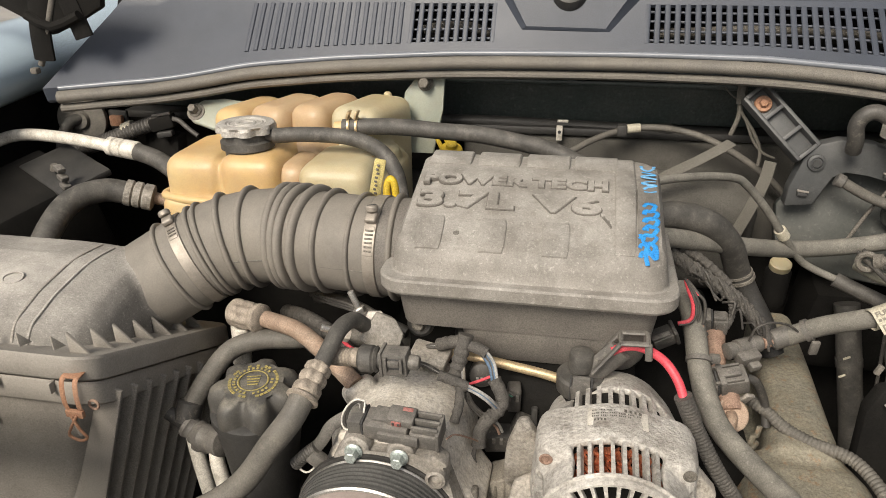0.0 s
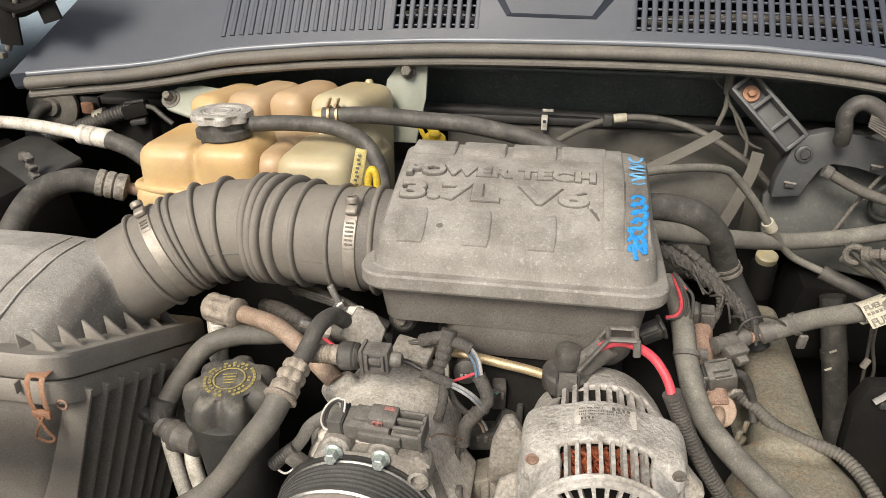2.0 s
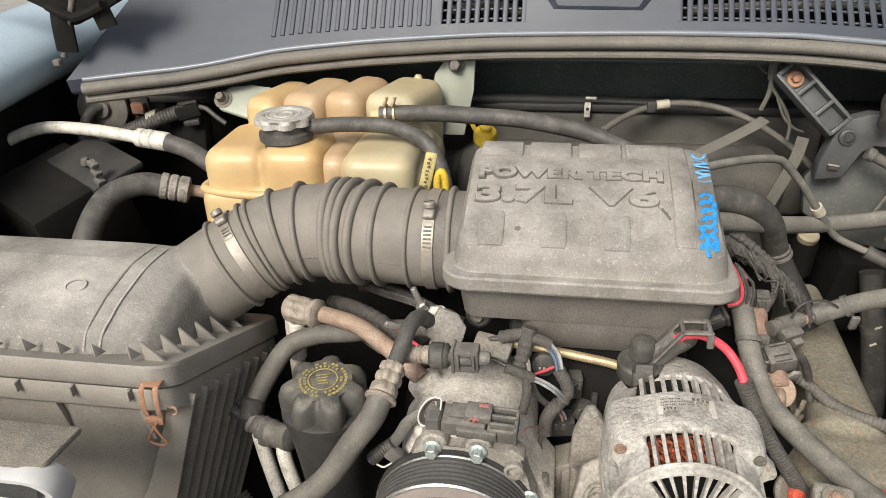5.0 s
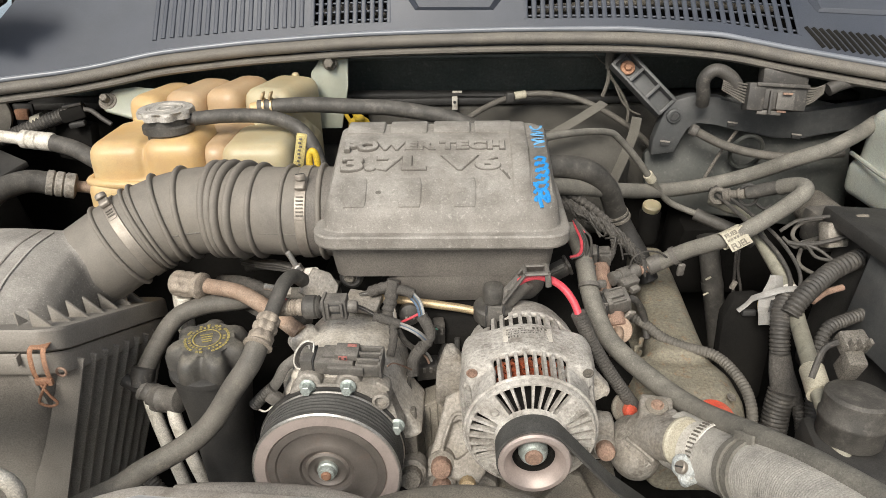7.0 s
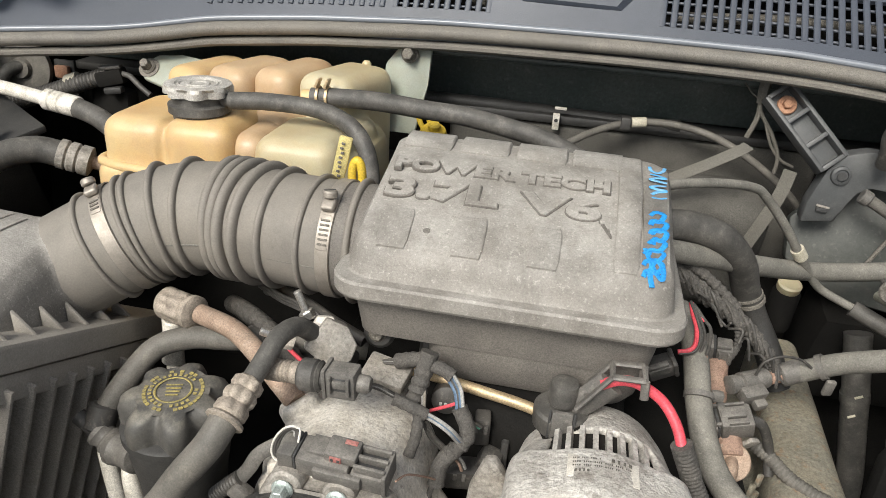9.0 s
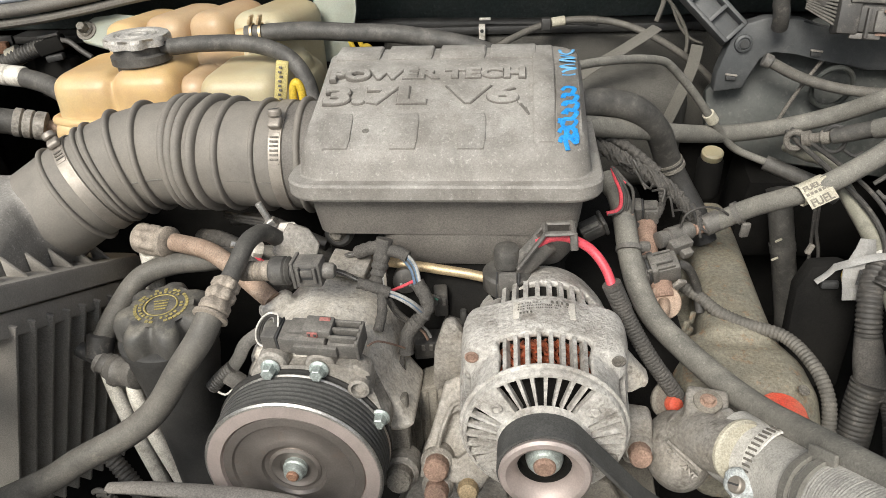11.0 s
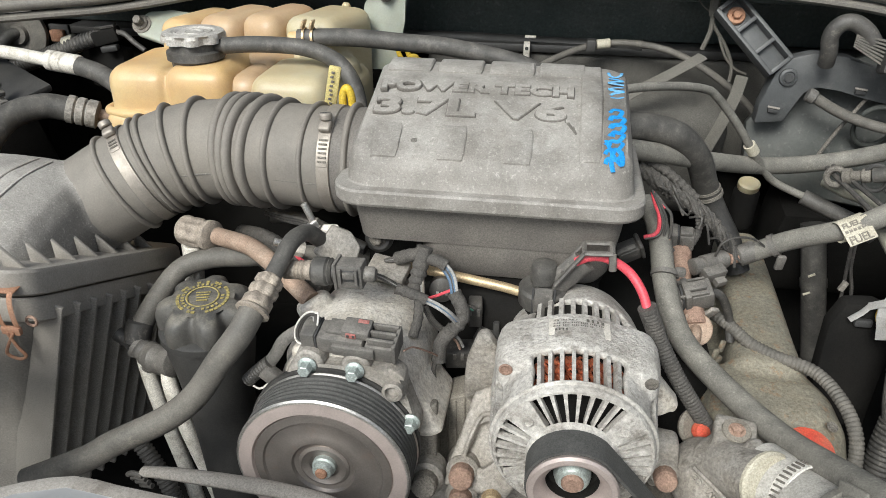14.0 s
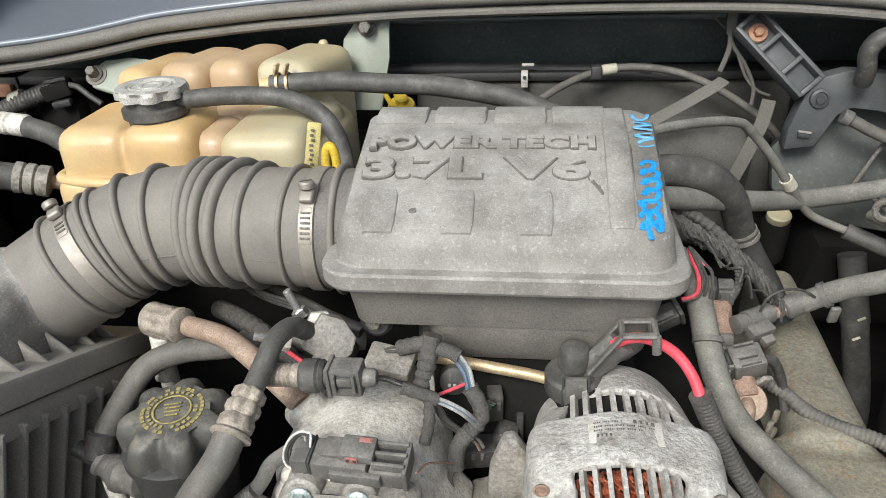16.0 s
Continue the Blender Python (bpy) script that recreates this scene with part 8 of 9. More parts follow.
part("bolt", lathe([(0.010, 0), (0.0105, 0.002), (0.0095, 0.004)], m @ Vector((-0.030, 0, 0.003)), m.to_3x3() @ Vector((0, 0, 1)), 24), M_CLIP, rb, "rusty washer and bolt")
hex_bolt(m @ Vector((-0.030, 0, 0.005)), m.to_3x3() @ Vector((0, 0, 1)), 0.0058, rb, M_CLIP)
cn = thing("harness_plug", (0.43, 0.305, 1.02), "grey multi-pin harness plug with a red tab", "connector")
part("housing", box((0.437, 0.303, 1.020), (0.056, 0.024, 0.032), 0.003, (-14, 3, -5)), M_LOOM, cn)
part("mating_half", box((0.401, 0.304, 1.022), (0.022, 0.026, 0.036), 0.003, (-14, 3, -5)), M_LOOM, cn)
part("top_rail", box((0.432, 0.296, 1.038), (0.066, 0.012, 0.005), 0.0012, (-14, 3, -5)), M_LOOM, cn)
part("bottom_rail", box((0.418, 0.291, 1.004), (0.030, 0.006, 0.006), 0.0012, (-14, 3, -5)), M_CONN, cn)
part("lock_slide", box((0.4175, 0.2885, 1.018), (0.004, 0.006, 0.030), 0.001, (-14, 3, -5)), M_LOOM, cn)
part("latch", box((0.436, 0.289, 1.019), (0.022, 0.006, 0.022), 0.0015, (-14, 3, -5)), M_CONN, cn)
part("tab", box((0.436, 0.2845, 1.030), (0.012, 0.003, 0.003), 0.0006, (-14, 3, -5)), M_RUST, cn, "red-brown lock tab")
part("tab", box((0.433, 0.288, 1.006), (0.012, 0.003, 0.003), 0.0006, (-14, 3, -5)), M_RUST, cn, "red-brown lock tab")
for i in range(7):
    z = 1.014 + 0.004 * i
    part("wire", tube([(0.390, 0.303, z), (0.376, 0.308, 1.022 + 0.003 * i), (0.362, 0.314, 1.030 + 0.0022 * i)], 0.0013, 6), M_HOSEG, cn)
    part("wire", tube([(0.464, 0.301, z - 0.004), (0.476, 0.302, 1.014 + 0.003 * i), (0.490, 0.304, 1.026 + 0.0016 * i)], 0.0013, 6), M_HOSEG, cn)
hose("harness_sleeve", [(0.381, 0.314, 1.034), (0.372, 0.316, 1.045), (0.360, 0.318, 1.0525), (0.350, 0.319, 1.053), (0.342, 0.320, 1.047), (0.339, 0.322, 1.036), (0.343, 0.326, 1.020), (0.346, 0.335, 1.005)], 0.0088, M_LOOM, "black cloth-taped harness sleeve looping over the bracket", "cable loom")
hose("harness_sleeve", [(0.494, 0.303, 1.030), (0.515, 0.306, 1.038), (0.545, 0.310, 1.040), (0.60, 0.315, 1.025), (0.65, 0.32, 1.0)], 0.0085, M_LOOM, "black taped harness sleeve behind the plug", "cable loom")
part("backing_block", box((0.446, 0.330, 1.040), (0.060, 0.026, 0.034), 0.006, (-10, 0, -5)), M_LOOM, cn)
hb_ = thing("tower_hose", (0.3905, 0.3460, 0.9517), "dark rubber hose with a metal end on the strut tower", "hose")
part("hose", tube([(0.3451, 0.3439, 0.9640), (0.3802, 0.3408, 0.9465), (0.4214, 0.3336, 0.9351), (0.4730, 0.3254, 0.9310), (0.5452, 0.3254, 0.9362)], 0.0062, 14), M_HOSEG, hb_)
part("ferrule", rod((0.3380, 0.3449, 0.9671), (0.3472, 0.3429, 0.9630), 0.0082, 16), M_CONN, hb_)

# brake fluid reservoir
bf = thing("brake_fluid_reservoir", (0.56, 0.25, 0.9), "milky translucent brake fluid reservoir with a yellow cap", "reservoir")
bm = bmesh.new()
box((0.602, 0.25, 0.963), (0.105, 0.11, 0.095), 0.016, (0, 0, 5), 4, bm=bm, taper=(0.9, 0.9))
box((0.599, 0.248, 0.915), (0.115, 0.115, 0.05), 0.012, (0, 0, 5), 3, bm=bm)
part("tank", bm, M_FLUID, bf, remesh=0.004, smooth=4)
part("seam", tube([(0.542, 0.30, 0.945), (0.539, 0.205, 0.945), (0.552, 0.190, 0.945), (0.65, 0.196, 0.945)], 0.003, 8), M_FLUID, bf)
part("cap", lathe([(0.022, 0), (0.024, 0.003), (0.024, 0.016), (0.020, 0.019), (0.006, 0.020)], (0.592, 0.250, 1.011), (0, 0, 1), 36), M_YELLOW, bf, "yellow screw cap")
mc = thing("master_cylinder", (0.52, 0.22, 0.86), "grimy brake master cylinder with pipe unions", "brake cylinder")
part("body", rod((0.50, 0.30, 0.87), (0.52, 0.10, 0.865), 0.024, 28), M_GRIME, mc)
part("valve_block", box((0.475, 0.19, 0.885), (0.045, 0.05, 0.045), 0.006, (0, 0, 8)), M_CONN, mc)
part("union", rod((0.455, 0.165, 0.880), (0.43, 0.155, 0.878), 0.006, 6), M_STEEL, mc)
part("brake_pipe", tube([(0.47, 0.16, 0.885), (0.44, 0.152, 0.876), (0.415, 0.15, 0.892), (0.425, 0.16, 0.905), (0.46, 0.165, 0.91)], 0.0025, 8), M_HOSEG, mc)
part("brake_pipe", tube([(0.43, 0.155, 0.878), (0.425, 0.14, 0.86), (0.45, 0.12, 0.85)], 0.0025, 8), M_HOSEG, mc)
# fuse box at the bay's side
fb = thing("fuse_box", (0.53, 0.08, 0.80), "black plastic fuse box with a sloping lid", "fuse box")
part("body", box((0.545, 0.07, 0.80), (0.15, 0.20, 0.20), 0.01, (0, 6, 6)), M_BLACK, fb)
part("lid", box((0.540, 0.07, 0.910), (0.16, 0.21, 0.018), 0.004, (0, 6, 6)), M_BLACK, fb)
part("rail", box((0.468, 0.02, 0.860), (0.008, 0.11, 0.10), 0.002, (0, 8, 6)), M_BRACKET, fb, "dusty edge rail")
part("red_mark", box((0.50, 0.10, 0.924), (0.016, 0.010, 0.004), 0.001, (0, 6, 6)), M_CLIP, fb)
# looms, tag and pipes at the bay's right
hose("fat_loom", [(0.52, 0.13, 0.892), (0.46, 0.10, 0.884), (0.436, 0.090, 0.877), (0.408, 0.070, 0.868), (0.391, 0.058, 0.858), (0.380, 0.05, 0.845)], 0.0112, M_LOOM, "fat black corrugated loom coming from the fuse box", "cable loom", wave=(0.0052, 0.0018))
yl = thing("branched_loom", (0.375, 0.035, 0.785), "black corrugated loom splitting in two under grey tape", "cable loom")
part("upper_sleeve", corrugated([(0.384, 0.076, 0.856), (0.377, 0.064, 0.845), (0.372, 0.046, 0.823), (0.372, 0.036, 0.802)], 0.0112, 0.0042, 0.0013, 16), M_LOOM, yl)
part("taped_fork", tube([(0.372, 0.037, 0.804), (0.374, 0.028, 0.784), (0.378, 0.020, 0.766), (0.380, 0.014, 0.752)], lambda s: 0.0115 + 0.10 * s, 16, step=0.004, flat=0.75), M_TAPEB, yl)
part("wide_leg", corrugated([(0.374, 0.018, 0.766), (0.370, 0.012, 0.744), (0.367, 0.004, 0.717), (0.362, -0.006, 0.674)], 0.0150, 0.0046, 0.0014, 16), M_LOOM, yl)
part("thin_leg", corrugated([(0.386, 0.018, 0.768), (0.391, 0.012, 0.752), (0.396, 0.004, 0.732), (0.402, -0.006, 0.694)], 0.0075, 0.0036, 0.0010, 14), M_LOOM, yl)
hose("thin_loom", [(0.48, 0.06, 0.845), (0.44, 0.045, 0.842), (0.412, 0.03, 0.836), (0.402, 0.015, 0.80), (0.40, -0.01, 0.73)], 0.0075, M_LOOM, "thin black corrugated loom", "cable loom", wave=(0.0045, 0.0014))
pr = thing("coolant_pipe", (0.3696, 0.0671, 0.8592), "dull olive pipe with torn cream tape", "pipe")
part("pipe", tube([(0.3541, 0.2680, 0.8901), (0.3655, 0.2370, 0.8932), (0.3789, 0.2113, 0.8942), (0.3851, 0.1598, 0.8788), (0.3954, 0.1031, 0.8540), (0.3892, 0.0465, 0.8376), (0.3727, -0.0307, 0.8314), (0.3665, -0.0771, 0.8221), (0.3696, -0.1389, 0.7871)], lambda s: min(0.0090, 0.0055 + 0.022 * s), 16), M_OLIVE, pr)
part("tape", tube([(0.3722, -0.0318, 0.8314), (0.3670, -0.0647, 0.8252)], 0.0122, 14), M_CREAM, pr, "torn cream tape")
part("band", tube([(0.3948, 0.0939, 0.8515), (0.3943, 0.0877, 0.8494)], 0.0110, 14), M_WHITE, pr, "white cable tie")
tg = thing("barcode_tag", (0.3865, 0.089, 0.831), "crumpled white barcode tag tied to the pipe", "tag")
rt = random.Random(21)
mt = pose(0.3666, 0.0722, 0.851, 76, 14, 12)
cb = bmesh.new()
gridv = []
for r_ in range(7):
    row = []
    for c_ in range(4):
        u, v = c_ / 3 - 0.5, r_ / 6 - 0.5
        row.append(cb.verts.new((u * (0.024 - 0.006 * abs(v)) + rt.uniform(-0.001, 0.001), v * 0.058, 0.0035 * math.sin(6 * v + 3 * u) + rt.uniform(-0.0016, 0.0016))))
    gridv.append(row)
for r_ in range(6):
    for c_ in range(3):
        cb.faces.new((gridv[r_][c_], gridv[r_][c_ + 1], gridv[r_ + 1][c_ + 1], gridv[r_ + 1][c_]))
ext = bmesh.ops.extrude_face_region(cb, geom=list(cb.faces))
for v in [e for e in ext["geom"] if isinstance(e, bmesh.types.BMVert)]:
    v.co.z += 0.0009
cb.transform(mt)
tg_card = part("card", cb, M_TAG, tg, angle=20)
for i in range(8):
    b = box((-0.002 + 0.0015 * i, -0.006, 0.0042), (0.0007 if i % 3 else 0.0011, 0.014, 0.0006), 0.0001)
    b.transform(mt)
    part("print_bar", b, M_INKGAP, tg_card)
part("tie", tube([(0.3487, 0.0806, 0.8478), (0.3602, 0.0701, 0.8604), (0.376, 0.068, 0.8667), (0.3928, 0.0743, 0.8646), (0.4054, 0.089, 0.8562)], 0.0038, 8, 5, flat=0.3, up=(0, 0.6, -0.8)), M_TAG, tg, "cream paper tie")
part("tail", tube([(0.3508, 0.0806, 0.8499), (0.3445, 0.0796, 0.8415), (0.3351, 0.0785, 0.8331)], 0.0038, 8, 5, flat=0.25), M_TAG, tg)
part("pipe_strip", tube([(0.4007, 0.0838, 0.8499), (0.396, 0.0575, 0.831), (0.3907, 0.0312, 0.8184)], 0.0023, 6, 4, flat=0.4), M_TAG, tg, "torn paper strip")
part("yellow_wire", tube([(0.3592, 0.0785, 0.8541), (0.3561, 0.0764, 0.8415), (0.3613, 0.0754, 0.831), (0.3718, 0.0764, 0.8268)], 0.0013, 6), M_YELLOW, tg)
dm = thing("shock_absorber", (0.3934, 0.3236, 0.6258), "dark rubber-sleeved rod behind the valve cover", "rod")
part("sleeve", tube([(0.3888, 0.3578, 0.7968), (0.3957, 0.3464, 0.7569), (0.4105, 0.335, 0.6794), (0.4242, 0.3236, 0.5973), (0.430, 0.318, 0.485)], 0.0154, 16), M_HOSE, dm)
part("ring", tube([(0.4014, 0.3418, 0.7261), (0.4037, 0.3401, 0.7147)], 0.0165, 16), M_HOSE, dm)
for q_ in (0.0, 0.012):
    part("chip", tube([(0.3475, 0.2235, 0.794 - q_ * 2), (0.353, 0.2215, 0.799 - q_ * 2)], 0.0014, 6), M_CREAM, dm, "pale paint chip")
ca = thing("purge_canister", (0.3813, -0.0895, 0.7995), "black cylindrical solenoid with a plug on top", "solenoid")
part("body", lathe([(0.027, 0), (0.029, 0.003), (0.029, 0.020), (0.0305, 0.022), (0.0305, 0.026), (0.029, 0.028), (0.029, 0.046), (0.026, 0.049), (0.010, 0.050)], (0.3823, -0.1000, 0.8016), (0.05, 0.1, 1), 40), M_HOSE, ca)
part("post", box((0.3844, -0.0706, 0.8646), (0.018, 0.018, 0.030), 0.003, (25, 0, 0)), M_GRIME, ca)
part("plug", box((0.3865, -0.0611, 0.8835), (0.026, 0.020, 0.016), 0.003, (25, 0, 8)), M_GRIME, ca)
for k in range(3):
    part("plug_rib", box((0.3785 + 0.008 * k, -0.0725, 0.8885), (0.003, 0.006, 0.014), 0.0008, (25, 0, 8)), M_GRIME, ca)
part("wire", tube([(0.3739, -0.0601, 0.8835), (0.3602, -0.0633, 0.8761), (0.3498, -0.0737, 0.8520)], 0.003, 8), M_LOOM, ca)
part("base", box((0.4023, -0.1157, 0.7838), (0.12, 0.08, 0.035), 0.008, (0, 5, -8)), M_BLACK, ca)
mb = thing("mount_bracket", (0.345, 0.09, 0.75), "dusty dark grey pressed-steel bracket behind the looms", "bracket")
part("plate", prism([(0.325, 0.70), (0.385, 0.70), (0.385, 0.835), (0.36, 0.848), (0.332, 0.846), (0.322, 0.82)], 0.02, Matrix(((1, 0, 0, 0), (0, 0, 1, 0.085), (0, 1, 0, 0), (0, 0, 0, 1))), 0.006), M_DARK, mb)
part("hole", box((0.350, 0.083, 0.828), (0.016, 0.006, 0.008), 0.002), M_INKGAP, mb)
wx = thing("wire_bundle", (0.31, 0.16, 0.85), "tangle of thin dark wires behind the fuel line", "wiring")
for pts, r in ((((0.345, 0.25, 0.915), (0.372, 0.17, 0.898), (0.390, 0.13, 0.882), (0.396, 0.10, 0.866), (0.388, 0.075, 0.855)), 0.0026), (((0.350, 0.25, 0.918), (0.385, 0.16, 0.902), (0.402, 0.12, 0.884), (0.404, 0.09, 0.868), (0.392, 0.07, 0.850)), 0.0022)):
    part("wire", tube(pts, r, 8), M_LOOM, wx)
for pts in ([(0.3710, 0.2000, 0.8570), (0.3730, 0.2000, 0.8320), (0.3760, 0.2000, 0.7990), (0.3790, 0.2000, 0.7680), (0.3890, 0.2000, 0.7290)], [(0.3750, 0.2000, 0.8500), (0.3780, 0.2000, 0.8210), (0.3860, 0.2000, 0.7920), (0.3870, 0.2000, 0.7610), (0.3930, 0.2000, 0.7210)]):
    part("hanging_wire", tube(pts, 0.0019, 8), M_LOOM, wx)
part("wire_clip", box((0.3740, 0.1960, 0.8010), (0.006, 0.005, 0.012), 0.001, (0, 20, 0)), M_ALUD, wx, "dull metal clip")
bw = thing("brake_wiring", (0.43, 0.14, 0.9), "grey wires looping below the brake cylinder", "wiring")
for pts, r, m_ in ((((0.398, 0.150, 0.900), (0.410, 0.150, 0.910), (0.423, 0.150, 0.915), (0.459, 0.150, 0.919), (0.49, 0.15, 0.915)), 0.0022, M_LOOM), (((0.400, 0.145, 0.895), (0.412, 0.135, 0.886), (0.420, 0.130, 0.894), (0.431, 0.120, 0.881), (0.449, 0.110, 0.881), (0.48, 0.10, 0.885)), 0.0020, M_LOOM), (((0.405, 0.14, 0.890), (0.420, 0.13, 0.892), (0.442, 0.130, 0.895), (0.474, 0.130, 0.903), (0.50, 0.13, 0.90)), 0.0028, M_LOOM), (((0.418, 0.13, 0.893), (0.432, 0.122, 0.890), (0.445, 0.112, 0.882), (0.46, 0.10, 0.872)), 0.0018, M_LOOM)):
    part("wire", tube(pts, r, 8), m_, bw)
part("module", box((0.462, 0.145, 0.898), (0.034, 0.020, 0.030), 0.003, (-20, 0, 10)), M_ALUD, bw, "dull metal sensor body")
part("module_lug", box((0.482, 0.140, 0.918), (0.016, 0.014, 0.014), 0.002, (-20, 0, 10)), M_TAN, bw)
part("red_wire", tube([(0.412, 0.07, 0.850), (0.430, 0.08, 0.856), (0.452, 0.088, 0.858)], 0.0038, 10), M_RUST, bw, "dark red wire")

# ---------------------------------------------------------------- left rear corner
al = thing("refrigerant_line", (-0.6, 0.28, 0.98), "pale aluminium refrigerant line with a crimped hose end", "pipe")
part("pipe", tube([(-0.80, 0.29, 0.955), (-0.745, 0.290, 0.980), (-0.700, 0.290, 0.990), (-0.634, 0.286, 0.989), (-0.565, 0.281, 0.982)], 0.0082, 16), M_TUBE, al)
part("crimp", lathe([(0.010, 0), (0.0125, 0.002), (0.0125, 0.010), (0.0105, 0.012), (0.0125, 0.014), (0.0125, 0.024), (0.0105, 0.026), (0.0125, 0.028), (0.0125, 0.044), (0.011, 0.046)], (-0.572, 0.2815, 0.983), (1, -0.12, -0.08), 28), M_TUBE, al)
part("hose", tube([(-0.530, 0.2765, 0.979), (-0.495, 0.268, 0.972), (-0.46, 0.255, 0.958), (-0.43, 0.25, 0.94)], 0.0115, 16), M_HOSE, al, "black rubber hose")
lh = thing("heater_line", (-0.5320, 0.1950, 0.9220), "black rubber hose with a crimped metal fitting", "hose")
part("hose", tube([(-0.5540, 0.0740, 0.8450), (-0.5617, 0.1015, 0.8945), (-0.5628, 0.1345, 0.9253), (-0.5573, 0.1730, 0.9462), (-0.5342, 0.2038, 0.9506), (-0.5100, 0.2170, 0.9440)], 0.0145, 18), M_HOSE, lh)
part("crimp", lathe([(0.012, 0), (0.0165, 0.002), (0.0165, 0.009), (0.014, 0.011), (0.0165, 0.013), (0.0165, 0.020), (0.014, 0.022), (0.0165, 0.024), (0.0165, 0.034), (0.012, 0.036)], (-0.5144, 0.2159, 0.9456), (1, 0.36, -0.34), 28), M_ALUD, lh)
part("pipe", tube([(-0.4836, 0.2280, 0.9352), (-0.4605, 0.2368, 0.9264), (-0.4385, 0.2390, 0.9110)], 0.0075, 14), M_COPPERP, lh)
gr = thing("firewall_grommet", (-0.62, 0.39, 0.99), "grey rubber grommet disc with a cable through it", "grommet")
part("disc", lathe([(0.030, 0), (0.036, 0.004), (0.036, 0.012), (0.024, 0.016), (0.014, 0.014), (0.012, 0.020)], (-0.683, 0.392, 0.987), (0.15, -1, 0.1), 36), M_HOSEG, gr)
part("cable", tube([(-0.680, 0.380, 0.992), (-0.690, 0.362, 0.986), (-0.702, 0.355, 0.960), (-0.704, 0.35, 0.925), (-0.704, 0.35, 0.88)], 0.008, 14), M_HOSE, gr)
hose("corner_loom", [(-0.78, 0.33, 0.895), (-0.733, 0.34, 0.925), (-0.694, 0.34, 0.945), (-0.638, 0.34, 0.964), (-0.592, 0.34, 0.981), (-0.560, 0.342, 0.992), (-0.530, 0.345, 1.002)], 0.0105, M_LOOM, "black corrugated loom in the rear corner", "cable loom", wave=(0.005, 0.0014))
tpz = thing("loom_tape", (-0.58, 0.345, 0.985), "strip of yellowed tape on the loom", "tape")
part("tape", tube([(-0.588, 0.344, 0.984), (-0.574, 0.347, 0.989)], 0.0125, 14), M_CREAM, tpz)
part("tail", box((-0.588, 0.335, 0.968), (0.010, 0.003, 0.020), 0.001), M_CREAM, tpz)
rc = thing("rusty_lug", (-0.63, 0.40, 0.985), "small rusty earth lug on the firewall", "lug")
part("lug", box((-0.632, 0.392, 0.986), (0.020, 0.008, 0.016), 0.002), M_CLIP, rc)
part("stay", box((-0.633, 0.400, 0.975), (0.030, 0.006, 0.05), 0.002), M_BLACK, rc)
rl = thing("relay_box", (-0.70, 0.23, 0.89), "black relay box with a dusty rim and castellated edge", "relay box")
part("body", box((-0.662, 0.232, 0.885), (0.140, 0.120, 0.130), 0.006, (14, 6, -30)), M_DARK, rl)
part("cover", box((-0.622, 0.252, 0.956), (0.120, 0.070, 0.010), 0.003, (14, 6, -30)), M_BLACK, rl, "dusty black cover")
part("round_lug", lathe([(0.014, 0), (0.016, 0.003), (0.012, 0.005)], (-0.640, 0.165, 0.900), (0.5, -0.86, 0.1), 24), M_DARK, rl)
for at in ((-0.5900, 0.2050, 0.9750), (-0.5880, 0.2050, 0.9640), (-0.5870, 0.2050, 0.9530), (-0.5850, 0.2050, 0.9430)):
    part("castellation", box(at, (0.013, 0.010, 0.0065), 0.0015, (0, 20, -28)), M_CONN, rl, "dusty grey tooth")
part("screw", lathe([(0.006, 0), (0.0065, 0.002), (0.004, 0.008)], (-0.622, 0.236, 0.962), (0, -0.2, 1), 16), M_GRIME, rl)
kn2 = thing("harness_block", (-0.53, 0.345, 0.99), "black connector block with a thin cable behind the coolant tank", "connector")
part("block", box((-0.527, 0.344, 1.000), (0.034, 0.020, 0.018), 0.003, (0, -14, 10)), M_DARK, kn2)
part("clip", box((-0.522, 0.338, 0.986), (0.022, 0.012, 0.008), 0.002, (0, -8, 10)), M_BLACK, kn2)
part("clip_top", box((-0.527, 0.344, 1.012), (0.026, 0.010, 0.004), 0.001, (0, -8, 10)), M_LOOM, kn2)
part("cable", tube([(-0.512, 0.343, 1.006), (-0.500, 0.341, 1.004), (-0.487, 0.339, 0.994), (-0.474, 0.338, 0.985)], 0.0034, 10), M_LOOM, kn2)
part("bracket", box((-0.540, 0.362, 0.955), (0.060, 0.020, 0.060), 0.004, (0, 6, -12)), M_DARK, kn2)

# ---------------------------------------------------------------- radiator support and front edge
rs = thing("radiator_support", (0.0, -0.32, 0.86), "dusty grey radiator support panel across the front", "radiator support")
FRONT_EDGE = ((-0.60, -0.31), (-0.33, -0.305), (-0.262, -0.300), (-0.235, -0.280), (-0.200, -0.268), (-0.155, -0.272), (-0.067, -0.279), (-0.01, -0.285), (0.064, -0.296), (0.30, -0.335), (0.55, -0.40))


def support_point(x, d):
    """A point of the panel's top: a narrow lip, then a shallow step up."""
    for (xa, ya), (xb, yb) in zip(FRONT_EDGE, FRONT_EDGE[1:]):
        if xa <= x <= xb:
            y = ya + (yb - ya) * (x - xa) / (xb - xa)
    return Vector((x, y - d, float(np.interp(d, (0.0, 0.0015, 0.007, 0.012, 0.018, 0.045, 0.15), (0.9015, 0.9035, 0.9035, 0.9060, 0.9095, 0.9250, 0.9420)))))


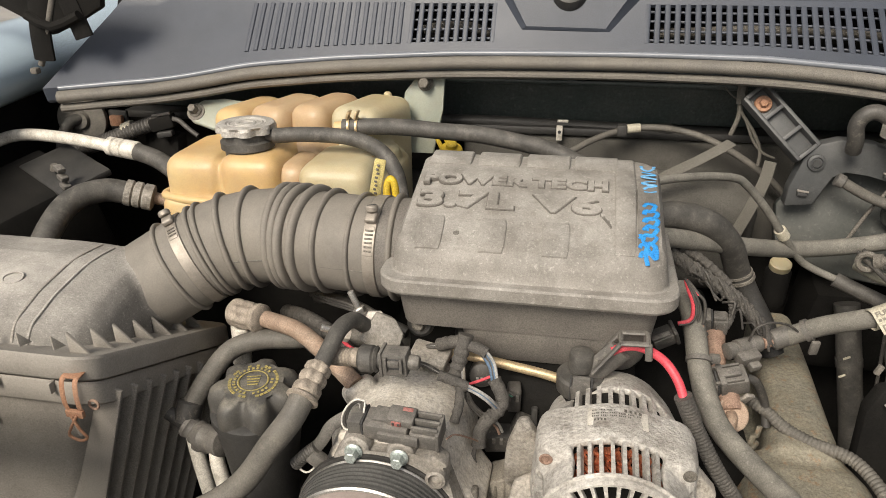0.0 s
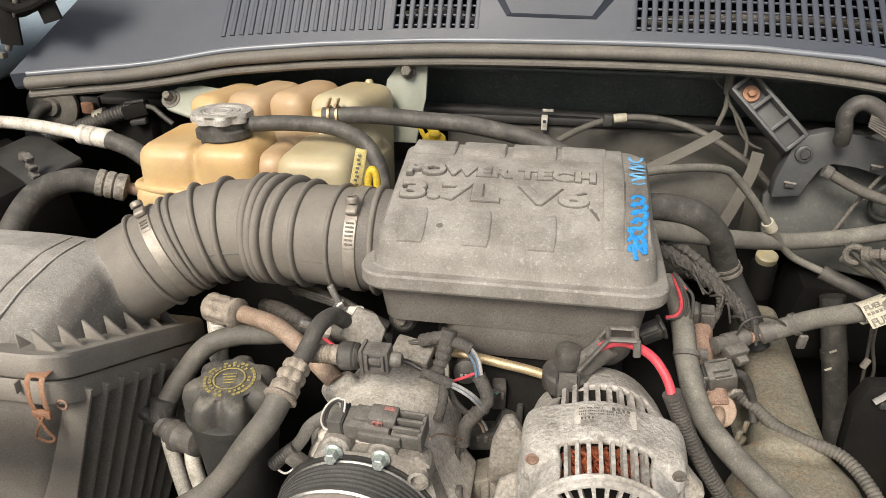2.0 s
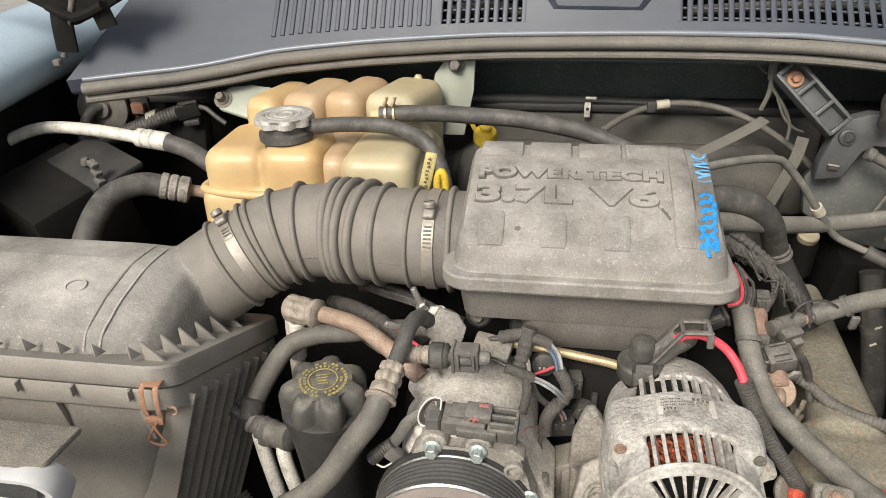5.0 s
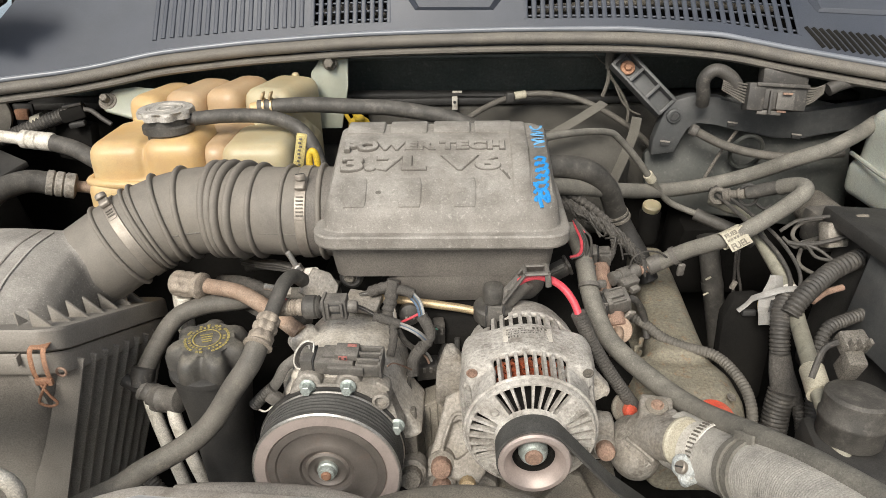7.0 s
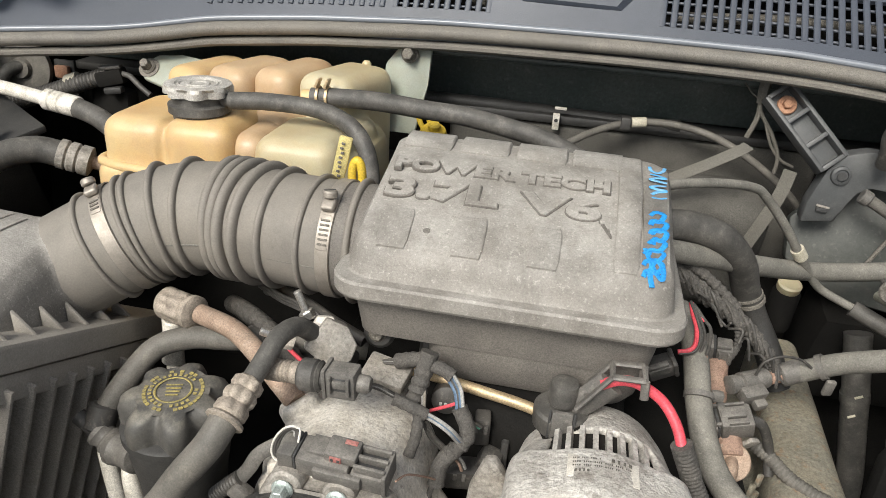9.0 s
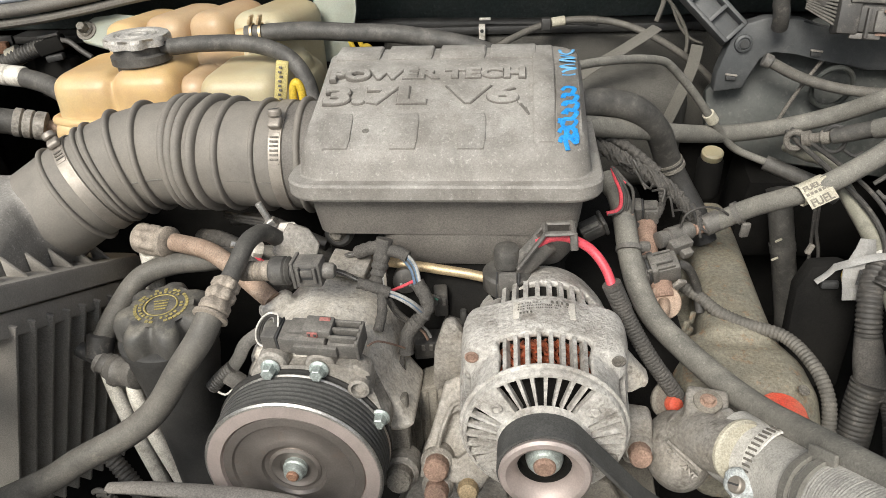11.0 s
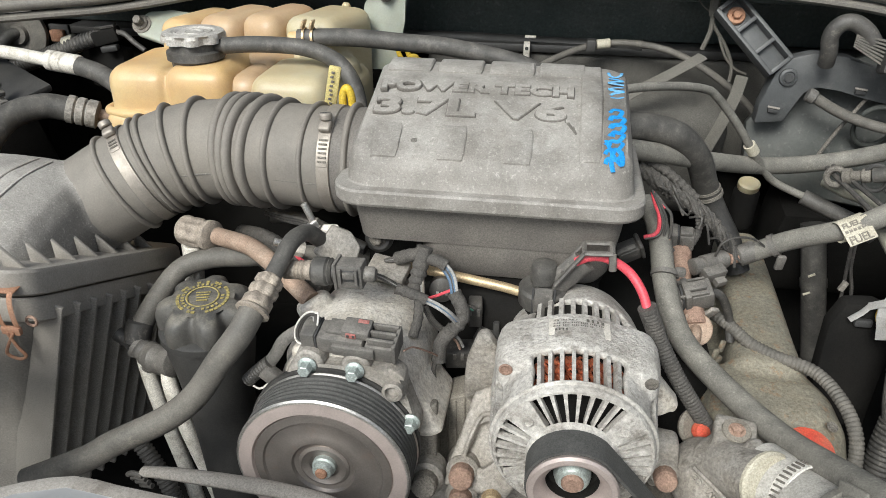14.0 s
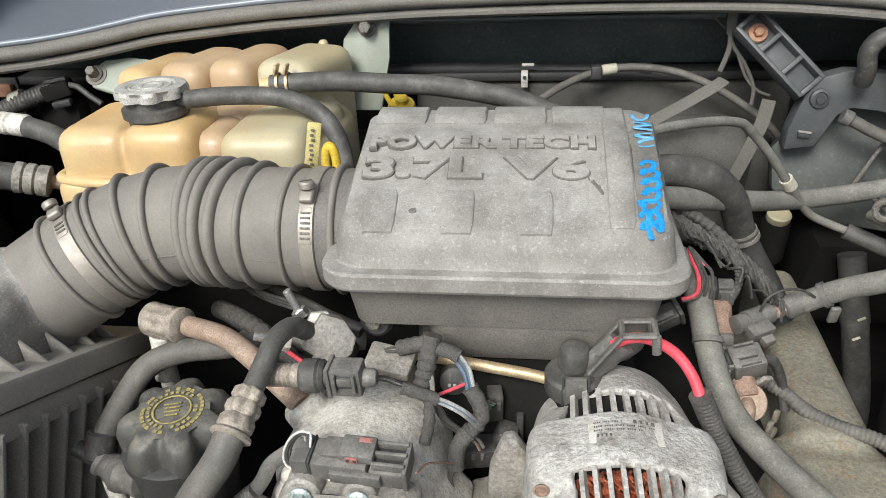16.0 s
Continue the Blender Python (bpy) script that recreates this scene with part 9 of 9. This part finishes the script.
bm = bmesh.new()
xs = [-0.60 + 1.15 * k / 46 for k in range(47)]
rows_ = [[bm.verts.new(support_point(x, d)) for x in xs] for d in (0.0, 0.0015, 0.007, 0.0095, 0.012, 0.018, 0.030, 0.045, 0.07, 0.15)]
for ra, rb in zip(rows_, rows_[1:]):
    for k in range(len(xs) - 1):
        bm.faces.new((ra[k], rb[k], rb[k + 1], ra[k + 1]))
ext = bmesh.ops.extrude_face_region(bm, geom=list(bm.faces))
for v in [e for e in ext["geom"] if isinstance(e, bmesh.types.BMVert)]:
    v.co.z -= 0.02
bmesh.ops.recalc_face_normals(bm, faces=bm.faces)
part("panel", bm, M_SUPPORT, rs, angle=40)
part("worn_lip", tube([support_point(x, 0.0045) + Vector((0, 0, 0.0004)) for x in xs[2:-1]], 0.0048, 10, 2, flat=0.16, up=(0, 0, 1)), M_LIPW, rs, "scuffed brown-grey front lip")
tilt = Matrix.Rotation(radians(-22), 4, "X")
bh = lathe([(0.0058, 0), (0.0058, 0.0008)], (0, 0, 0), (0, 0, 1), 28)
bh.transform(Matrix.Translation(support_point(-0.160, 0.048) + Vector((0, 0, 0.0004))) @ tilt @ Matrix.Diagonal((1, 2.0, 1, 1)))
part("hole", bh, M_INKGAP, rs)
dm_ = lathe([(0.0072, -0.0004), (0.0071, 0.00025), (0.0067, 0.00025), (0.0066, -0.0004)], (0, 0, 0), (0, 0, 1), 28, close=False)
dm_.transform(Matrix.Translation(support_point(-0.130, 0.050)) @ tilt)
part("dimple", dm_, M_SUPPORT, rs)
for x, w in ((-0.026, 0.017), (0.010, 0.030)):
    st_ = box((0, 0, 0.0006), (w, 0.021, 0.0010), 0.0003)
    st_.transform(Matrix.Translation(support_point(x, 0.044)) @ Matrix.Rotation(radians(-12), 4, "X"))
    part("sticker", st_, M_WHITE, rs, "white sticker")
fs = thing("fan_shroud", (0.0, -0.24, 0.84), "dusty grey-brown plastic fan shroud edge with raised marks", "fan shroud")
part("edge", tube([(-0.07, -0.250, 0.834), (-0.03, -0.241, 0.844), (0.01, -0.238, 0.849), (0.05, -0.241, 0.849), (0.09, -0.253, 0.841), (0.14, -0.268, 0.823)], 0.026, 20, flat=0.35, up=(0, 0, 1)), M_TAN, fs)
for i, ch in enumerate("CAUTION"):
    x = (-0.052, -0.038, -0.024, -0.007, 0.005, 0.018, 0.041)[i]
    z = 0.8575 - 1.6 * (x - 0.02) ** 2
    lettering(ch, 0.021, pose(x, -0.250 - 0.9 * (x - 0.01) ** 2, z - 0.003, 22, 0, -120 * (x - 0.01)), 0.0013, M_TAN, fs, "raised_letter", 1.0)
fm = thing("foam_strip", (-0.14, -0.19, 0.81), "loose grey foam sealing strip in front of the pulley", "seal strip")
part("strip", tube([(-0.226, -0.182, 0.8150), (-0.19, -0.186, 0.8210), (-0.12, -0.186, 0.8180), (-0.075, -0.188, 0.8120), (-0.052, -0.192, 0.8070), (-0.040, -0.196, 0.7995)], lambda s: max(0.0015, 0.0046 + 0.0018 * math.sin(min(1.0, s / 0.19) * math.pi) - 0.0034 * max(0.0, s - 0.14) / 0.05), 12, flat=0.7), M_AIRB, fm)
for k in range(4):
    part("frayed_end", tube([(-0.224 + 0.002 * k, -0.186, 0.8145 - 0.003 * k), (-0.233 + 0.002 * k, -0.184, 0.8140 - 0.0035 * k), (-0.238 + 0.003 * k, -0.183, 0.8110 - 0.003 * k)], 0.0021, 8), M_LOOM, fm)
gp = thing("grille_panel", (-0.42, -0.2, 0.87), "pale grey plastic grille panel with an oval opening", "panel")
def duct_ring(x0, x1, z0, z1, r, y):
    return [((x0 + x1) / 2 + u, y - 0.25 * v, (z0 + z1) / 2 + v) for u, v in rounded_rect((x1 - x0) / 2, (z1 - z0) / 2, r, 8)]


part("duct_mouth", stack([duct_ring(-0.66, -0.359, 0.892, 0.936, 0.020, -0.215), duct_ring(-0.66, -0.354, 0.890, 0.937, 0.021, -0.232), duct_ring(-0.655, -0.356, 0.892, 0.935, 0.019, -0.238), duct_ring(-0.645, -0.361, 0.902, 0.931, 0.013, -0.239), duct_ring(-0.640, -0.365, 0.907, 0.929, 0.010, -0.234), duct_ring(-0.640, -0.381, 0.913, 0.927, 0.006, -0.205)], cap=(False, False)), M_SUPPORT, gp, "pale rim round a slot-shaped opening", angle=40)
part("top_panel", prism([(-0.66, -0.236), (-0.381, -0.236), (-0.365, -0.228), (-0.361, -0.190), (-0.66, -0.190)], 0.006, pose(0, 0, 0.931, 0, 0, 0), 0.0025), M_TAN, gp)
# black plate painting the shade inside the duct mouth
part("dark_duct", box((-0.506, -0.2325, 0.9190), (0.268, 0.003, 0.0215), 0.001, (-14, 0, 0)), M_INKGAP, gp)
part("lower_panel", ellipsoid((-0.365, -0.335, 0.884), (0.100, 0.072, 0.048), 32, None, (0, 0, -8)), M_SUPPORT, gp)
hose("condenser_pipe", [(-0.46, -0.285, 0.906), (-0.377, -0.270, 0.9055), (-0.339, -0.262, 0.9045), (-0.319, -0.256, 0.9020), (-0.3075, -0.2525, 0.8900), (-0.3055, -0.2540, 0.8720), (-0.312, -0.262, 0.848)], 0.0064, M_TUBE, "bare aluminium condenser pipe bent downward", "pipe")
